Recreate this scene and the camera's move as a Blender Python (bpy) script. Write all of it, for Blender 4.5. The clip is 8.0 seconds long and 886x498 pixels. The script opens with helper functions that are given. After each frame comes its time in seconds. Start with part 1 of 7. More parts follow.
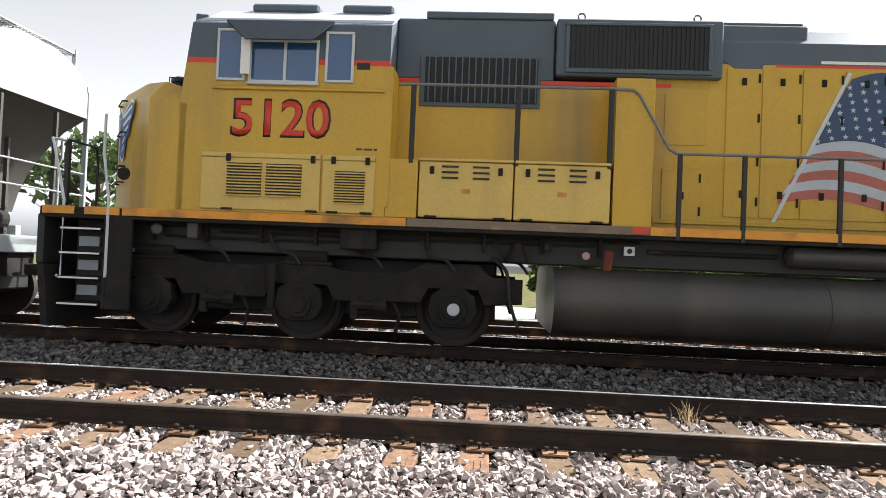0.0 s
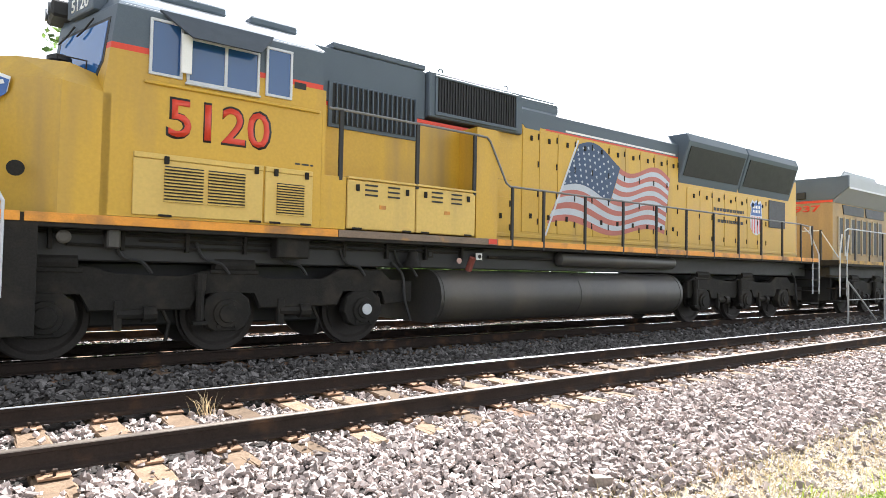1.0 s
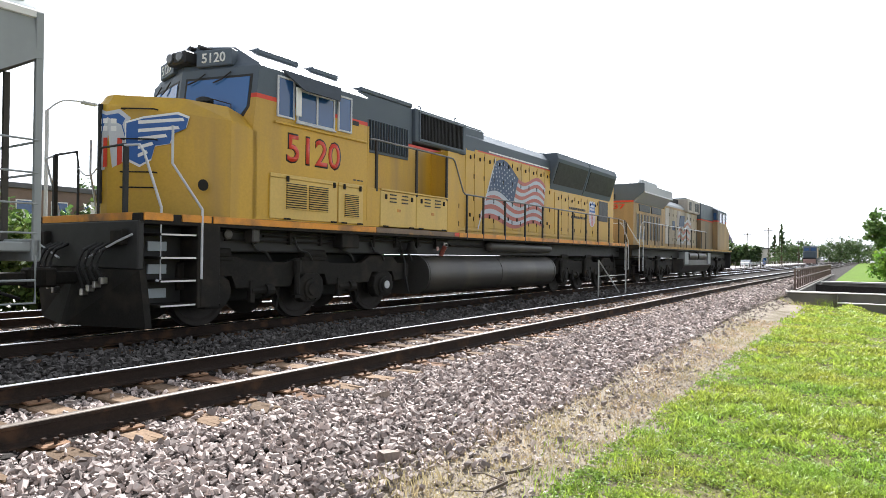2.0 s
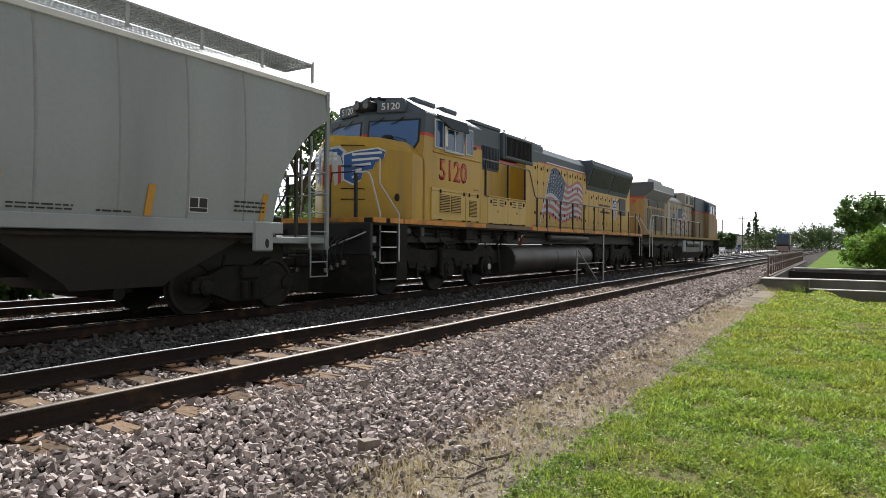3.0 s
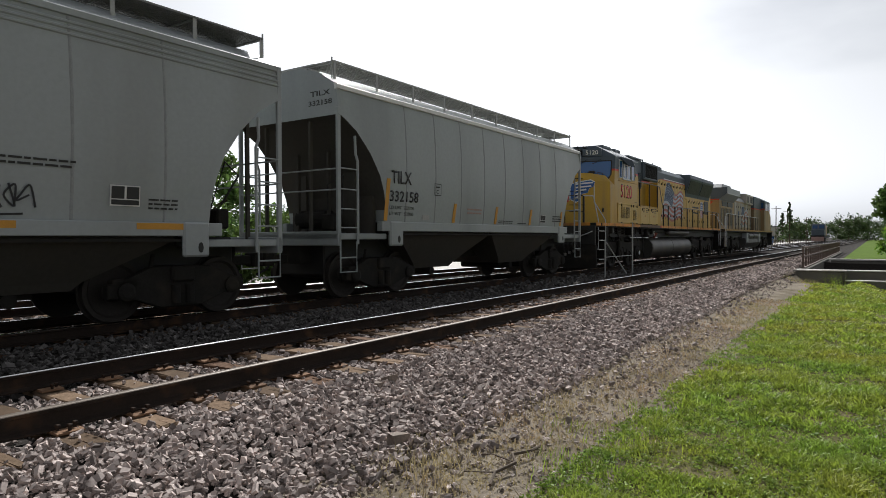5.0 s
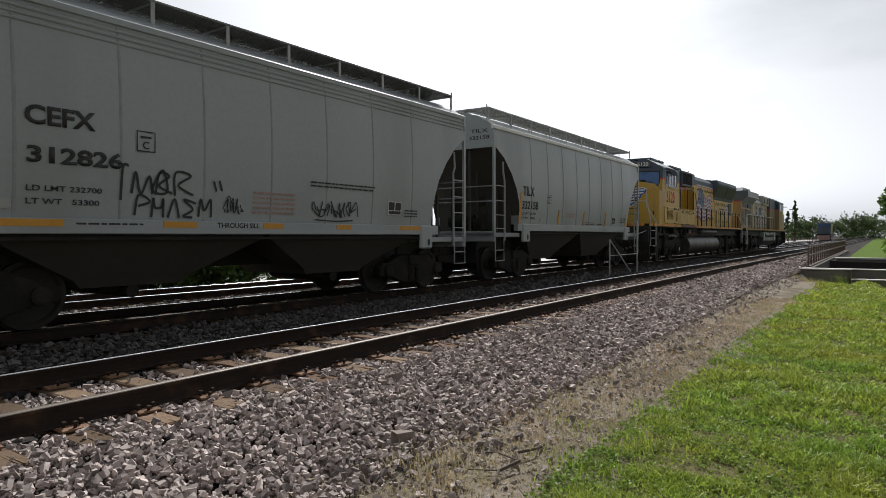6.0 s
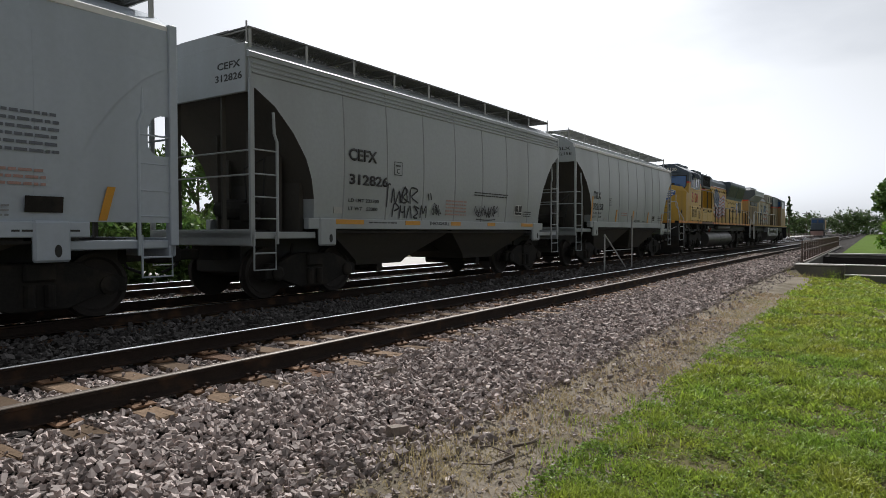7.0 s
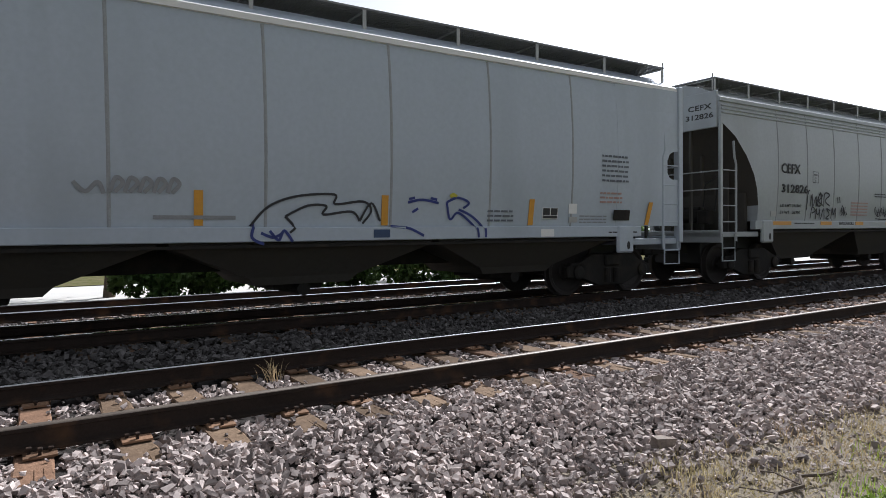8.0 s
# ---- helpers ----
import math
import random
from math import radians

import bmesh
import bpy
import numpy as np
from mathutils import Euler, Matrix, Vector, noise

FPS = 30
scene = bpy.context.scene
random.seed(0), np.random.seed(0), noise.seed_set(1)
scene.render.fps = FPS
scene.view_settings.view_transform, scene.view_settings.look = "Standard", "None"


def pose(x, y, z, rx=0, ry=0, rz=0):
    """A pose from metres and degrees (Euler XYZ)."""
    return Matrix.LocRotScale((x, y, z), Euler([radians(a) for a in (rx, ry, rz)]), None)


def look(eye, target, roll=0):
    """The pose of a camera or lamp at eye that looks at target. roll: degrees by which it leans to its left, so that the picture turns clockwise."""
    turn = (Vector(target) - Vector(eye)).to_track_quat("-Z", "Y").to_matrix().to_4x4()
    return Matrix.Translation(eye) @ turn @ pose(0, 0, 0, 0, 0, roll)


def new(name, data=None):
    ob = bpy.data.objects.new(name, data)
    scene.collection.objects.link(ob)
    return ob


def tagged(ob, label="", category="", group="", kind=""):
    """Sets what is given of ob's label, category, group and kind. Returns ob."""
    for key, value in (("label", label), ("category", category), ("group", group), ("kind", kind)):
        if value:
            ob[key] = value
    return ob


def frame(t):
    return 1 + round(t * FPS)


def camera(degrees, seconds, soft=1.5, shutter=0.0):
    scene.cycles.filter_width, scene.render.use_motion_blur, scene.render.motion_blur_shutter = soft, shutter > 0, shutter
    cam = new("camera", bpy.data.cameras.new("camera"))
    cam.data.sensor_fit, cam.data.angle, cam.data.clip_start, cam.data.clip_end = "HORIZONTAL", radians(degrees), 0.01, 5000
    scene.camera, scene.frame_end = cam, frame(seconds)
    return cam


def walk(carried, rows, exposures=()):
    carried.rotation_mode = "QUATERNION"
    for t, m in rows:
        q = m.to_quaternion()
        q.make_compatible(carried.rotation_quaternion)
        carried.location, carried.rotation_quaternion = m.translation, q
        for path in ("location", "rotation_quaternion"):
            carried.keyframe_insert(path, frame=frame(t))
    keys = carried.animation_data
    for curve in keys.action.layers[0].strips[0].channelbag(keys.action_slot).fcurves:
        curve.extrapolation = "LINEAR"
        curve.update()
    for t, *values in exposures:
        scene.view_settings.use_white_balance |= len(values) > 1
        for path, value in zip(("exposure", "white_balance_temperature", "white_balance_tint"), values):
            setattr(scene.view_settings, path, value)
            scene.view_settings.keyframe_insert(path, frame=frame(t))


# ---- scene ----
cam = camera(69.20, 8.0, 0.7)
PATH = [
    (0.0, pose(0, 0, 1.199, 91.183, -2.385, 3.016)),
    (0.5, pose(0, 0, 1.199, 91.565, -1.509, -21.848)),
    (1.0, pose(0, 0, 1.199, 91.861, -1.135, -38.169)),
    (1.5, pose(0, 0, 1.199, 91.095, -0.604, -49.878)),
    (2.0, pose(0, 0, 1.199, 90.577, -0.624, -56.770)),
    (3.5, pose(0, 0, 1.199, 89.484, -0.335, -58.751)),
    (4.0, pose(0, 0, 1.199, 89.252, 0.102, -58.501)),
    (4.5, pose(0, 0, 1.199, 89.282, 0.243, -57.011)),
    (6.0, pose(0, 0, 1.199, 88.924, 0.176, -55.851)),
    (6.5, pose(0, 0, 1.199, 88.716, 0.259, -56.069)),
    (7.0, pose(0, 0, 1.199, 88.459, 0.035, -56.269)),
    (7.5, pose(0, 0, 1.199, 88.417, 0.593, -47.421)),
    (8.0, pose(0, 0, 1.199, 88.744, 0.620, -33.291)),
]
walk(cam, PATH, exposures=[(0.0, 1.19, 6150, 10), (0.5, 1.83, 5970, 10), (1.0, 1.91, 5970, 10), (1.5, 1.61, 5970, 10), (2.0, 1.19, 5970, 10), (2.6, 0.64, 6130, 10), (3.4, 0.06, 6210, 10), (4.5, -0.22, 6180, 10), (6.0, -0.32, 6160, 10), (7.0, -0.34, 6110, 10), (7.5, -0.09, 5960, 11), (8.0, 0.14, 5810, 12)])

# how far the train has rolled, by seconds
RUN = [(0.5 * k, 5.5952 * 0.5 * k + 0.0117 * (0.5 * k) ** 2) for k in range(17)]


def rolled(t):
    return 5.5952 * t + 0.0117 * t * t


# ---- light ----
SUN = Vector((0.65, 0.36, 0.67)).normalized()
world = bpy.data.worlds.new("sky")
scene.world = world
world.use_nodes = True
wn, wl = world.node_tree.nodes, world.node_tree.links
sky = wn.new("ShaderNodeTexSky")
sky.sky_type, sky.sun_disc = "NISHITA", False
sky.sun_elevation = math.asin(SUN.z)
sky.sun_rotation = math.atan2(SUN.x, SUN.y)
sky.dust_density, sky.air_density, sky.ozone_density = 2.2, 1.0, 1.0
wco, wmap, wno, wra, wmix, wbw, wsc = (wn.new("ShaderNode" + k) for k in ("TexCoord", "Mapping", "TexNoise", "ValToRGB", "MixRGB", "RGBToBW", "VectorMath"))
wmap.inputs["Scale"].default_value = (1.0, 1.0, 3.0)
wno.inputs["Scale"].default_value, wno.inputs["Detail"].default_value = 1.6, 6
wra.color_ramp.elements[0].position, wra.color_ramp.elements[1].position = 0.22, 0.48
wra.color_ramp.elements[0].color = (0.5, 0.5, 0.5, 1)
wsc.operation = "SCALE"
wsc.inputs["Scale"].default_value = 2.6
wl.new(wco.outputs["Generated"], wmap.inputs["Vector"])
wl.new(wmap.outputs["Vector"], wno.inputs["Vector"])
wl.new(wno.outputs["Fac"], wra.inputs["Fac"])
wl.new(wra.outputs["Color"], wmix.inputs["Fac"])
wl.new(sky.outputs["Color"], wmix.inputs["Color1"])
wl.new(sky.outputs["Color"], wbw.inputs["Color"])
wl.new(wbw.outputs["Val"], wsc.inputs[0])
wl.new(wsc.outputs["Vector"], wmix.inputs["Color2"])  # thin bright cloud
wl.new(wmix.outputs["Color"], wn["Background"].inputs["Color"])
wn["Background"].inputs["Strength"].default_value = 0.057
sun = new("sun", bpy.data.lights.new("sun", "SUN"))
sun.data.energy, sun.data.angle, sun.data.color = 5.0, radians(0.6), (1.0, 0.95, 0.87)
sun.matrix_world = look(SUN * 60, (0, 0, 0))

# ---- materials ----
def surface(name, color, rough=0.6, metal=0.0, scale=6.0, vary=0.15, fine=60.0, bump=0.1, dirt=None, dirt_amount=0.0, island=0.0, each=0.0, spec=0.5, streak=False):
    """Painted, stone or metal surface: broad stains, fine grain, dirt and relief."""
    m = bpy.data.materials.new(name)
    m.use_nodes = True
    n, l = m.node_tree.nodes, m.node_tree.links
    b = n["Principled BSDF"]
    b.inputs["Metallic"].default_value = metal
    b.inputs["Specular IOR Level"].default_value = spec
    co = n.new("ShaderNodeTexCoord")
    mp = n.new("ShaderNodeMapping")
    if streak:
        mp.inputs["Scale"].default_value = (1, 1, 0.12)
    l.new(co.outputs["Object"], mp.inputs["Vector"])
    big, small = n.new("ShaderNodeTexNoise"), n.new("ShaderNodeTexNoise")
    big.inputs["Scale"].default_value, big.inputs["Detail"].default_value = scale, 5
    small.inputs["Scale"].default_value, small.inputs["Detail"].default_value = fine, 4
    l.new(mp.outputs["Vector"], big.inputs["Vector"])
    l.new(co.outputs["Object"], small.inputs["Vector"])
    hsv = n.new("ShaderNodeHueSaturation")
    hsv.inputs["Color"].default_value = (*color, 1)
    add = n.new("ShaderNodeMath")
    add.operation = "ADD"
    l.new(big.outputs["Fac"], add.inputs[0])
    l.new(small.outputs["Fac"], add.inputs[1])
    mr = n.new("ShaderNodeMapRange")
    mr.inputs["From Min"].default_value, mr.inputs["From Max"].default_value = 0.6, 1.4
    mr.inputs["To Min"].default_value, mr.inputs["To Max"].default_value = 1 - vary, 1 + vary
    l.new(add.outputs[0], mr.inputs["Value"])
    value = mr.outputs["Result"]
    if island or each:
        src = n.new("ShaderNodeNewGeometry").outputs["Random Per Island"] if island else n.new("ShaderNodeObjectInfo").outputs["Random"]
        spread = island or each
        m2 = n.new("ShaderNodeMapRange")
        m2.inputs["To Min"].default_value, m2.inputs["To Max"].default_value = 1 - spread, 1 + spread
        l.new(src, m2.inputs["Value"])
        mul = n.new("ShaderNodeMath")
        mul.operation = "MULTIPLY"
        l.new(value, mul.inputs[0])
        l.new(m2.outputs["Result"], mul.inputs[1])
        value = mul.outputs[0]
    l.new(value, hsv.inputs["Value"])
    out = hsv.outputs["Color"]
    if dirt:
        d = n.new("ShaderNodeTexNoise")
        d.inputs["Scale"].default_value, d.inputs["Detail"].default_value = scale * 0.7, 7
        l.new(mp.outputs["Vector"], d.inputs["Vector"])
        r = n.new("ShaderNodeMapRange")
        r.inputs["From Min"].default_value, r.inputs["From Max"].default_value = 0.62 - 0.35 * dirt_amount, 0.75
        l.new(d.outputs["Fac"], r.inputs["Value"])
        mix = n.new("ShaderNodeMixRGB")
        l.new(r.outputs["Result"], mix.inputs["Fac"])
        l.new(out, mix.inputs["Color1"])
        mix.inputs["Color2"].default_value = (*dirt, 1)
        out = mix.outputs["Color"]
    l.new(out, b.inputs["Base Color"])
    rr = n.new("ShaderNodeMapRange")
    rr.inputs["To Min"].default_value, rr.inputs["To Max"].default_value = max(0.02, rough - 0.12), min(1, rough + 0.12)
    l.new(big.outputs["Fac"], rr.inputs["Value"])
    l.new(rr.outputs["Result"], b.inputs["Roughness"])
    if bump:
        bp = n.new("ShaderNodeBump")
        bp.inputs["Strength"].default_value, bp.inputs["Distance"].default_value = bump, 0.01
        l.new(small.outputs["Fac"], bp.inputs["Height"])
        l.new(bp.outputs["Normal"], b.inputs["Normal"])
    return m


def glass(name, tint, rough=0.05):
    m = bpy.data.materials.new(name)
    m.use_nodes = True
    b = m.node_tree.nodes["Principled BSDF"]
    b.inputs["Base Color"].default_value = (*tint, 1)
    b.inputs["Roughness"].default_value = rough
    b.inputs["Specular IOR Level"].default_value = 0.9
    return m


def glow(name, color, strength):
    m = bpy.data.materials.new(name)
    m.use_nodes = True
    b = m.node_tree.nodes["Principled BSDF"]
    b.inputs["Emission Color"].default_value = (*color, 1)
    b.inputs["Emission Strength"].default_value = strength
    return m


def leafy(name, color, spread):
    """Thin leaf: light passes through it; each leaf has its own shade."""
    m = bpy.data.materials.new(name)
    m.use_nodes = True
    n, l = m.node_tree.nodes, m.node_tree.links
    b = n["Principled BSDF"]
    geo, mr, hsv, tr, mix, no = (n.new("ShaderNode" + k) for k in ("NewGeometry", "MapRange", "HueSaturation", "BsdfTranslucent", "MixShader", "TexNoise"))
    no.inputs["Scale"].default_value = 0.9
    mr.inputs["To Min"].default_value, mr.inputs["To Max"].default_value = 1 - spread, 1 + spread
    l.new(geo.outputs["Random Per Island"], mr.inputs["Value"])
    hue = n.new("ShaderNodeMapRange")
    hue.inputs["From Min"].default_value, hue.inputs["From Max"].default_value = 0.3, 0.7
    hue.inputs["To Min"].default_value, hue.inputs["To Max"].default_value = 0.465, 0.515
    l.new(geo.outputs["Position"], no.inputs["Vector"])
    l.new(no.outputs["Fac"], hue.inputs["Value"])
    l.new(hue.outputs["Result"], hsv.inputs["Hue"])
    hsv.inputs["Color"].default_value = (*color, 1)
    l.new(mr.outputs["Result"], hsv.inputs["Value"])
    l.new(hsv.outputs["Color"], b.inputs["Base Color"])
    l.new(hsv.outputs["Color"], tr.inputs["Color"])
    b.inputs["Roughness"].default_value = 0.6
    mix.inputs["Fac"].default_value = 0.42
    l.new(b.outputs["BSDF"], mix.inputs[1])
    l.new(tr.outputs["BSDF"], mix.inputs[2])
    l.new(mix.outputs["Shader"], n["Material Output"].inputs["Surface"])
    return m


YELLOW = surface("yellow_enamel", (0.56, 0.34, 0.03), 0.42, scale=1.5, vary=0.10, fine=25, bump=0.03, dirt=(0.30, 0.20, 0.07), dirt_amount=0.25, streak=True)
YELLOW_PALE = surface("pale_yellow_enamel", (0.62, 0.43, 0.11), 0.45, scale=1.5, vary=0.10, fine=25, bump=0.03, dirt=(0.36, 0.25, 0.1), dirt_amount=0.2, streak=True)
ORANGE = surface("orange_band", (0.72, 0.30, 0.03), 0.5, scale=3, vary=0.15, dirt=(0.12, 0.08, 0.05), dirt_amount=0.4)
GREY_ROOF = surface("harbor_grey_enamel", (0.10, 0.125, 0.155), 0.5, scale=1.5, vary=0.12, bump=0.03, spec=0.25)
# roof grey lightened to look sunlit; also serves other pale parts
ROOF_TOP = surface("sun_lightened_grey", (0.32, 0.34, 0.36), 0.45, scale=1.5, vary=0.12, bump=0.03)
RED = surface("signal_red", (0.62, 0.05, 0.02), 0.45, vary=0.08, bump=0.02)
DULL_RED = surface("dull_red_cap", (0.20, 0.05, 0.035), 0.6, vary=0.2, bump=0.05)
BLUE = surface("shield_blue", (0.03, 0.11, 0.36), 0.45, vary=0.1, bump=0.02)
WHITE = surface("white_enamel", (0.78, 0.78, 0.76), 0.45, vary=0.06, bump=0.02)
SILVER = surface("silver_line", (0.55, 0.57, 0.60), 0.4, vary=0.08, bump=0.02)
BLACK = surface("soot_black", (0.018, 0.018, 0.018), 0.6, vary=0.3, bump=0.1)
GRIME = surface("truck_grime", (0.020, 0.0185, 0.0165), 0.75, scale=4, vary=0.35, fine=40, bump=0.25, dirt=(0.042, 0.035, 0.027), dirt_amount=0.3, spec=0.2)
TANK = surface("tank_black_paint", (0.05, 0.047, 0.043), 0.45, scale=1.2, vary=0.3, fine=30, bump=0.06, dirt=(0.10, 0.085, 0.065), dirt_amount=0.35, streak=True)
STEEL = surface("bare_steel", (0.45, 0.44, 0.43), 0.3, metal=1.0, vary=0.15, bump=0.05)
RAIL_TOP = surface("polished_rail_head", (0.78, 0.77, 0.76), 0.16, metal=1.0, scale=3, vary=0.1, fine=80, bump=0.02)
RAIL_DULL = surface("dull_brown_rail_head", (0.13, 0.105, 0.085), 0.55, metal=0.4, scale=3, vary=0.25, fine=80, bump=0.05)
VISOR = surface("matte_grey_visor", (0.07, 0.08, 0.095), 0.9, vary=0.12, bump=0.02, spec=0.0)
RAIL_GREY = surface("grey_handrail_paint", (0.17, 0.17, 0.17), 0.5, vary=0.15, bump=0.02)
RAIL_SIDE = surface("rusty_rail_web", (0.03, 0.022, 0.018), 0.85, scale=4, vary=0.3, fine=60, bump=0.2, dirt=(0.10, 0.055, 0.03), dirt_amount=0.2, spec=0.15)
RUST = surface("rusty_plate", (0.21, 0.125, 0.075), 0.85, scale=8, vary=0.3, fine=80, bump=0.3, each=0.35, spec=0.2)
TIE = surface("weathered_oak_tie", (0.19, 0.132, 0.088), 0.9, scale=5, vary=0.35, fine=45, bump=0.5, dirt=(0.10, 0.07, 0.05), dirt_amount=0.3, each=0.35, spec=0.12)
TIE_RED = surface("rust_stained_tie", (0.20, 0.12, 0.078), 0.9, scale=5, vary=0.35, fine=45, bump=0.5, dirt=(0.10, 0.07, 0.05), dirt_amount=0.3, each=0.3, spec=0.12)
BALLAST = surface("ballast_stone", (0.42, 0.36, 0.335), 0.85, scale=9, vary=0.18, fine=45, bump=0.2, island=0.6, spec=0.15)
# ballast colour lowered to deepen the train's shadow
BALLAST_DARK = surface("shadowed_ballast_stone", (0.115, 0.108, 0.104), 0.85, scale=9, vary=0.25, fine=60, bump=0.3, island=0.5, spec=0.2)
# near-black colour stands in for shade in the gaps between stones
BALLAST_BED = surface("shade_dark_bed", (0.05, 0.045, 0.042), 0.95, scale=14, vary=0.5, fine=40, bump=1.0, spec=0.05)
DIRT = surface("dusty_soil", (0.26, 0.225, 0.18), 0.95, scale=2.5, vary=0.3, fine=50, bump=0.9, dirt=(0.13, 0.11, 0.075), dirt_amount=0.5, spec=0.03)
HOPPER_A = surface("grey_white_hopper_paint", (0.345, 0.378, 0.382), 0.36, scale=0.8, vary=0.08, fine=14, bump=0.02, dirt=(0.235, 0.255, 0.255), dirt_amount=0.35, streak=True)
HOPPER_B = surface("light_grey_hopper_paint", (0.36, 0.39, 0.40), 0.36, scale=0.8, vary=0.08, fine=14, bump=0.02, dirt=(0.27, 0.28, 0.27), dirt_amount=0.35, streak=True)
HOPPER_C = surface("bluish_grey_hopper_paint", (0.43, 0.485, 0.545), 0.36, scale=0.8, vary=0.07, fine=14, bump=0.02, dirt=(0.33, 0.37, 0.41), dirt_amount=0.3, streak=True)
GALV = surface("galvanised_grating", (0.42, 0.42, 0.41), 0.5, metal=0.3, vary=0.15, bump=0.05)
GRATE = surface("dull_dense_grating", (0.20, 0.20, 0.20), 0.6, metal=0.3, vary=0.15, bump=0.05)
REFLECT = surface("amber_reflector", (0.62, 0.30, 0.03), 0.4, vary=0.1, bump=0.02)
DARK_MARK = surface("black_stencil_paint", (0.03, 0.03, 0.03), 0.6, vary=0.2, bump=0.02)
FADED_MARK = surface("faded_grey_stencil", (0.13, 0.145, 0.17), 0.6, vary=0.25, bump=0.02)
RED_MARK = surface("faded_red_stencil", (0.42, 0.27, 0.235), 0.6, vary=0.2, bump=0.02)
# streaked concrete, its grey darkened for faces turned from the sun
CONCRETE = surface("shade_dark_concrete", (0.19, 0.18, 0.16), 0.9, scale=2, vary=0.2, fine=40, bump=0.3, dirt=(0.09, 0.085, 0.075), dirt_amount=0.4, streak=True, spec=0.15)
RAILING = surface("weathered_railing", (0.16, 0.12, 0.10), 0.8, scale=6, vary=0.3, bump=0.2)
GRASS = leafy("green_grass_blade", (0.29, 0.38, 0.055), 0.5)
LAWN = surface("lawn_ground", (0.115, 0.115, 0.045), 0.95, scale=3.0, vary=0.45, fine=35, bump=1.0, dirt=(0.17, 0.14, 0.09), dirt_amount=0.5, spec=0.03)
CLOVER = leafy("clover_leaf", (0.20, 0.30, 0.045), 0.6)
LEAF = leafy("tree_leaf", (0.095, 0.17, 0.04), 0.5)
FAR_GRASS = surface("mown_grass", (0.105, 0.165, 0.03), 0.95, scale=0.8, vary=0.3, fine=12, bump=0.8, spec=0.03)
LEAF_BUSH = leafy("bright_bush_leaf", (0.13, 0.25, 0.03), 0.5)
LEAF_FAR = leafy("far_tree_leaf", (0.07, 0.115, 0.04), 0.4)
BARK = surface("tree_bark", (0.09, 0.07, 0.05), 0.9, scale=6, vary=0.3, bump=0.6, spec=0.1)
DRY = leafy("dry_weed", (0.38, 0.31, 0.17), 0.3)
WOOD_STICK = surface("dead_stick", (0.10, 0.075, 0.055), 0.9, vary=0.3, bump=0.4)
ASPHALT = surface("pale_road", (0.30, 0.29, 0.28), 0.9, scale=1.0, vary=0.15, fine=50, bump=0.2, spec=0.15)
CONCRETE_ROAD = surface("pale_concrete_lane", (0.62, 0.60, 0.57), 0.9, scale=0.6, vary=0.1, fine=30, bump=0.1, spec=0.2)
ROCK = surface("brown_rock", (0.22, 0.18, 0.15), 0.9, scale=12, vary=0.3, fine=60, bump=0.4)
# window glass has an opaque blue base colour
WINDOW = glass("cab_glass", (0.03, 0.085, 0.22))
SCREEN_GLASS = glass("blue_windscreen_glass", (0.035, 0.13, 0.36))
SCREEN = surface("radiator_screen", (0.012, 0.012, 0.014), 0.5, vary=0.3, bump=0.2)


# ---- mesh helpers ----
def part(name, bm, material, parent=None, label="", smooth=False):
    me = bpy.data.meshes.new(name)
    bmesh.ops.recalc_face_normals(bm, faces=bm.faces)
    bm.to_mesh(me)
    bm.free()
    me.materials.append(material)
    if smooth:
        me.polygons.foreach_set("use_smooth", [True] * len(me.polygons))
        me.set_sharp_from_angle(angle=radians(35))
    ob = new(name, me)
    ob.parent = parent
    if label:
        ob["label"] = label
    return ob


def shared(name, ob, parent, m):
    """Another part on the mesh of ob."""
    o = new(name, ob.data)
    o.parent = parent
    o.matrix_basis = m
    return o


def box(bm, x0, x1, y0, y1, z0, z1, bevel=0.0):
    v = [bm.verts.new((x, y, z)) for x in (x0, x1) for y in (y0, y1) for z in (z0, z1)]
    fs = [bm.faces.new([v[i] for i in q]) for q in ((0, 1, 3, 2), (4, 6, 7, 5), (0, 4, 5, 1), (2, 3, 7, 6), (0, 2, 6, 4), (1, 5, 7, 3))]
    if bevel:
        es = {e for f in fs for e in f.edges}
        bmesh.ops.bevel(bm, geom=list(es), offset=bevel, segments=1, affect="EDGES")
    return bm


def prism(bm, outline, y0, y1, axis="y", bevel=0.0):
    """A closed outline of (x, z) (or (y, z) for axis x, (x, y) for axis z) drawn out from y0 to y1."""
    place = {"y": lambda p, q: (p[0], q, p[1]), "x": lambda p, q: (q, p[0], p[1]), "z": lambda p, q: (p[0], p[1], q)}[axis]
    a = [bm.verts.new(place(p, y0)) for p in outline]
    b = [bm.verts.new(place(p, y1)) for p in outline]
    n = len(outline)
    fs = [bm.faces.new(a), bm.faces.new(b[::-1])]
    fs += [bm.faces.new((a[i], b[i], b[(i + 1) % n], a[(i + 1) % n])) for i in range(n)]
    if bevel:
        es = {e for f in fs[:2] for e in f.edges}
        bmesh.ops.bevel(bm, geom=list(es), offset=bevel, segments=1, affect="EDGES")
    return bm


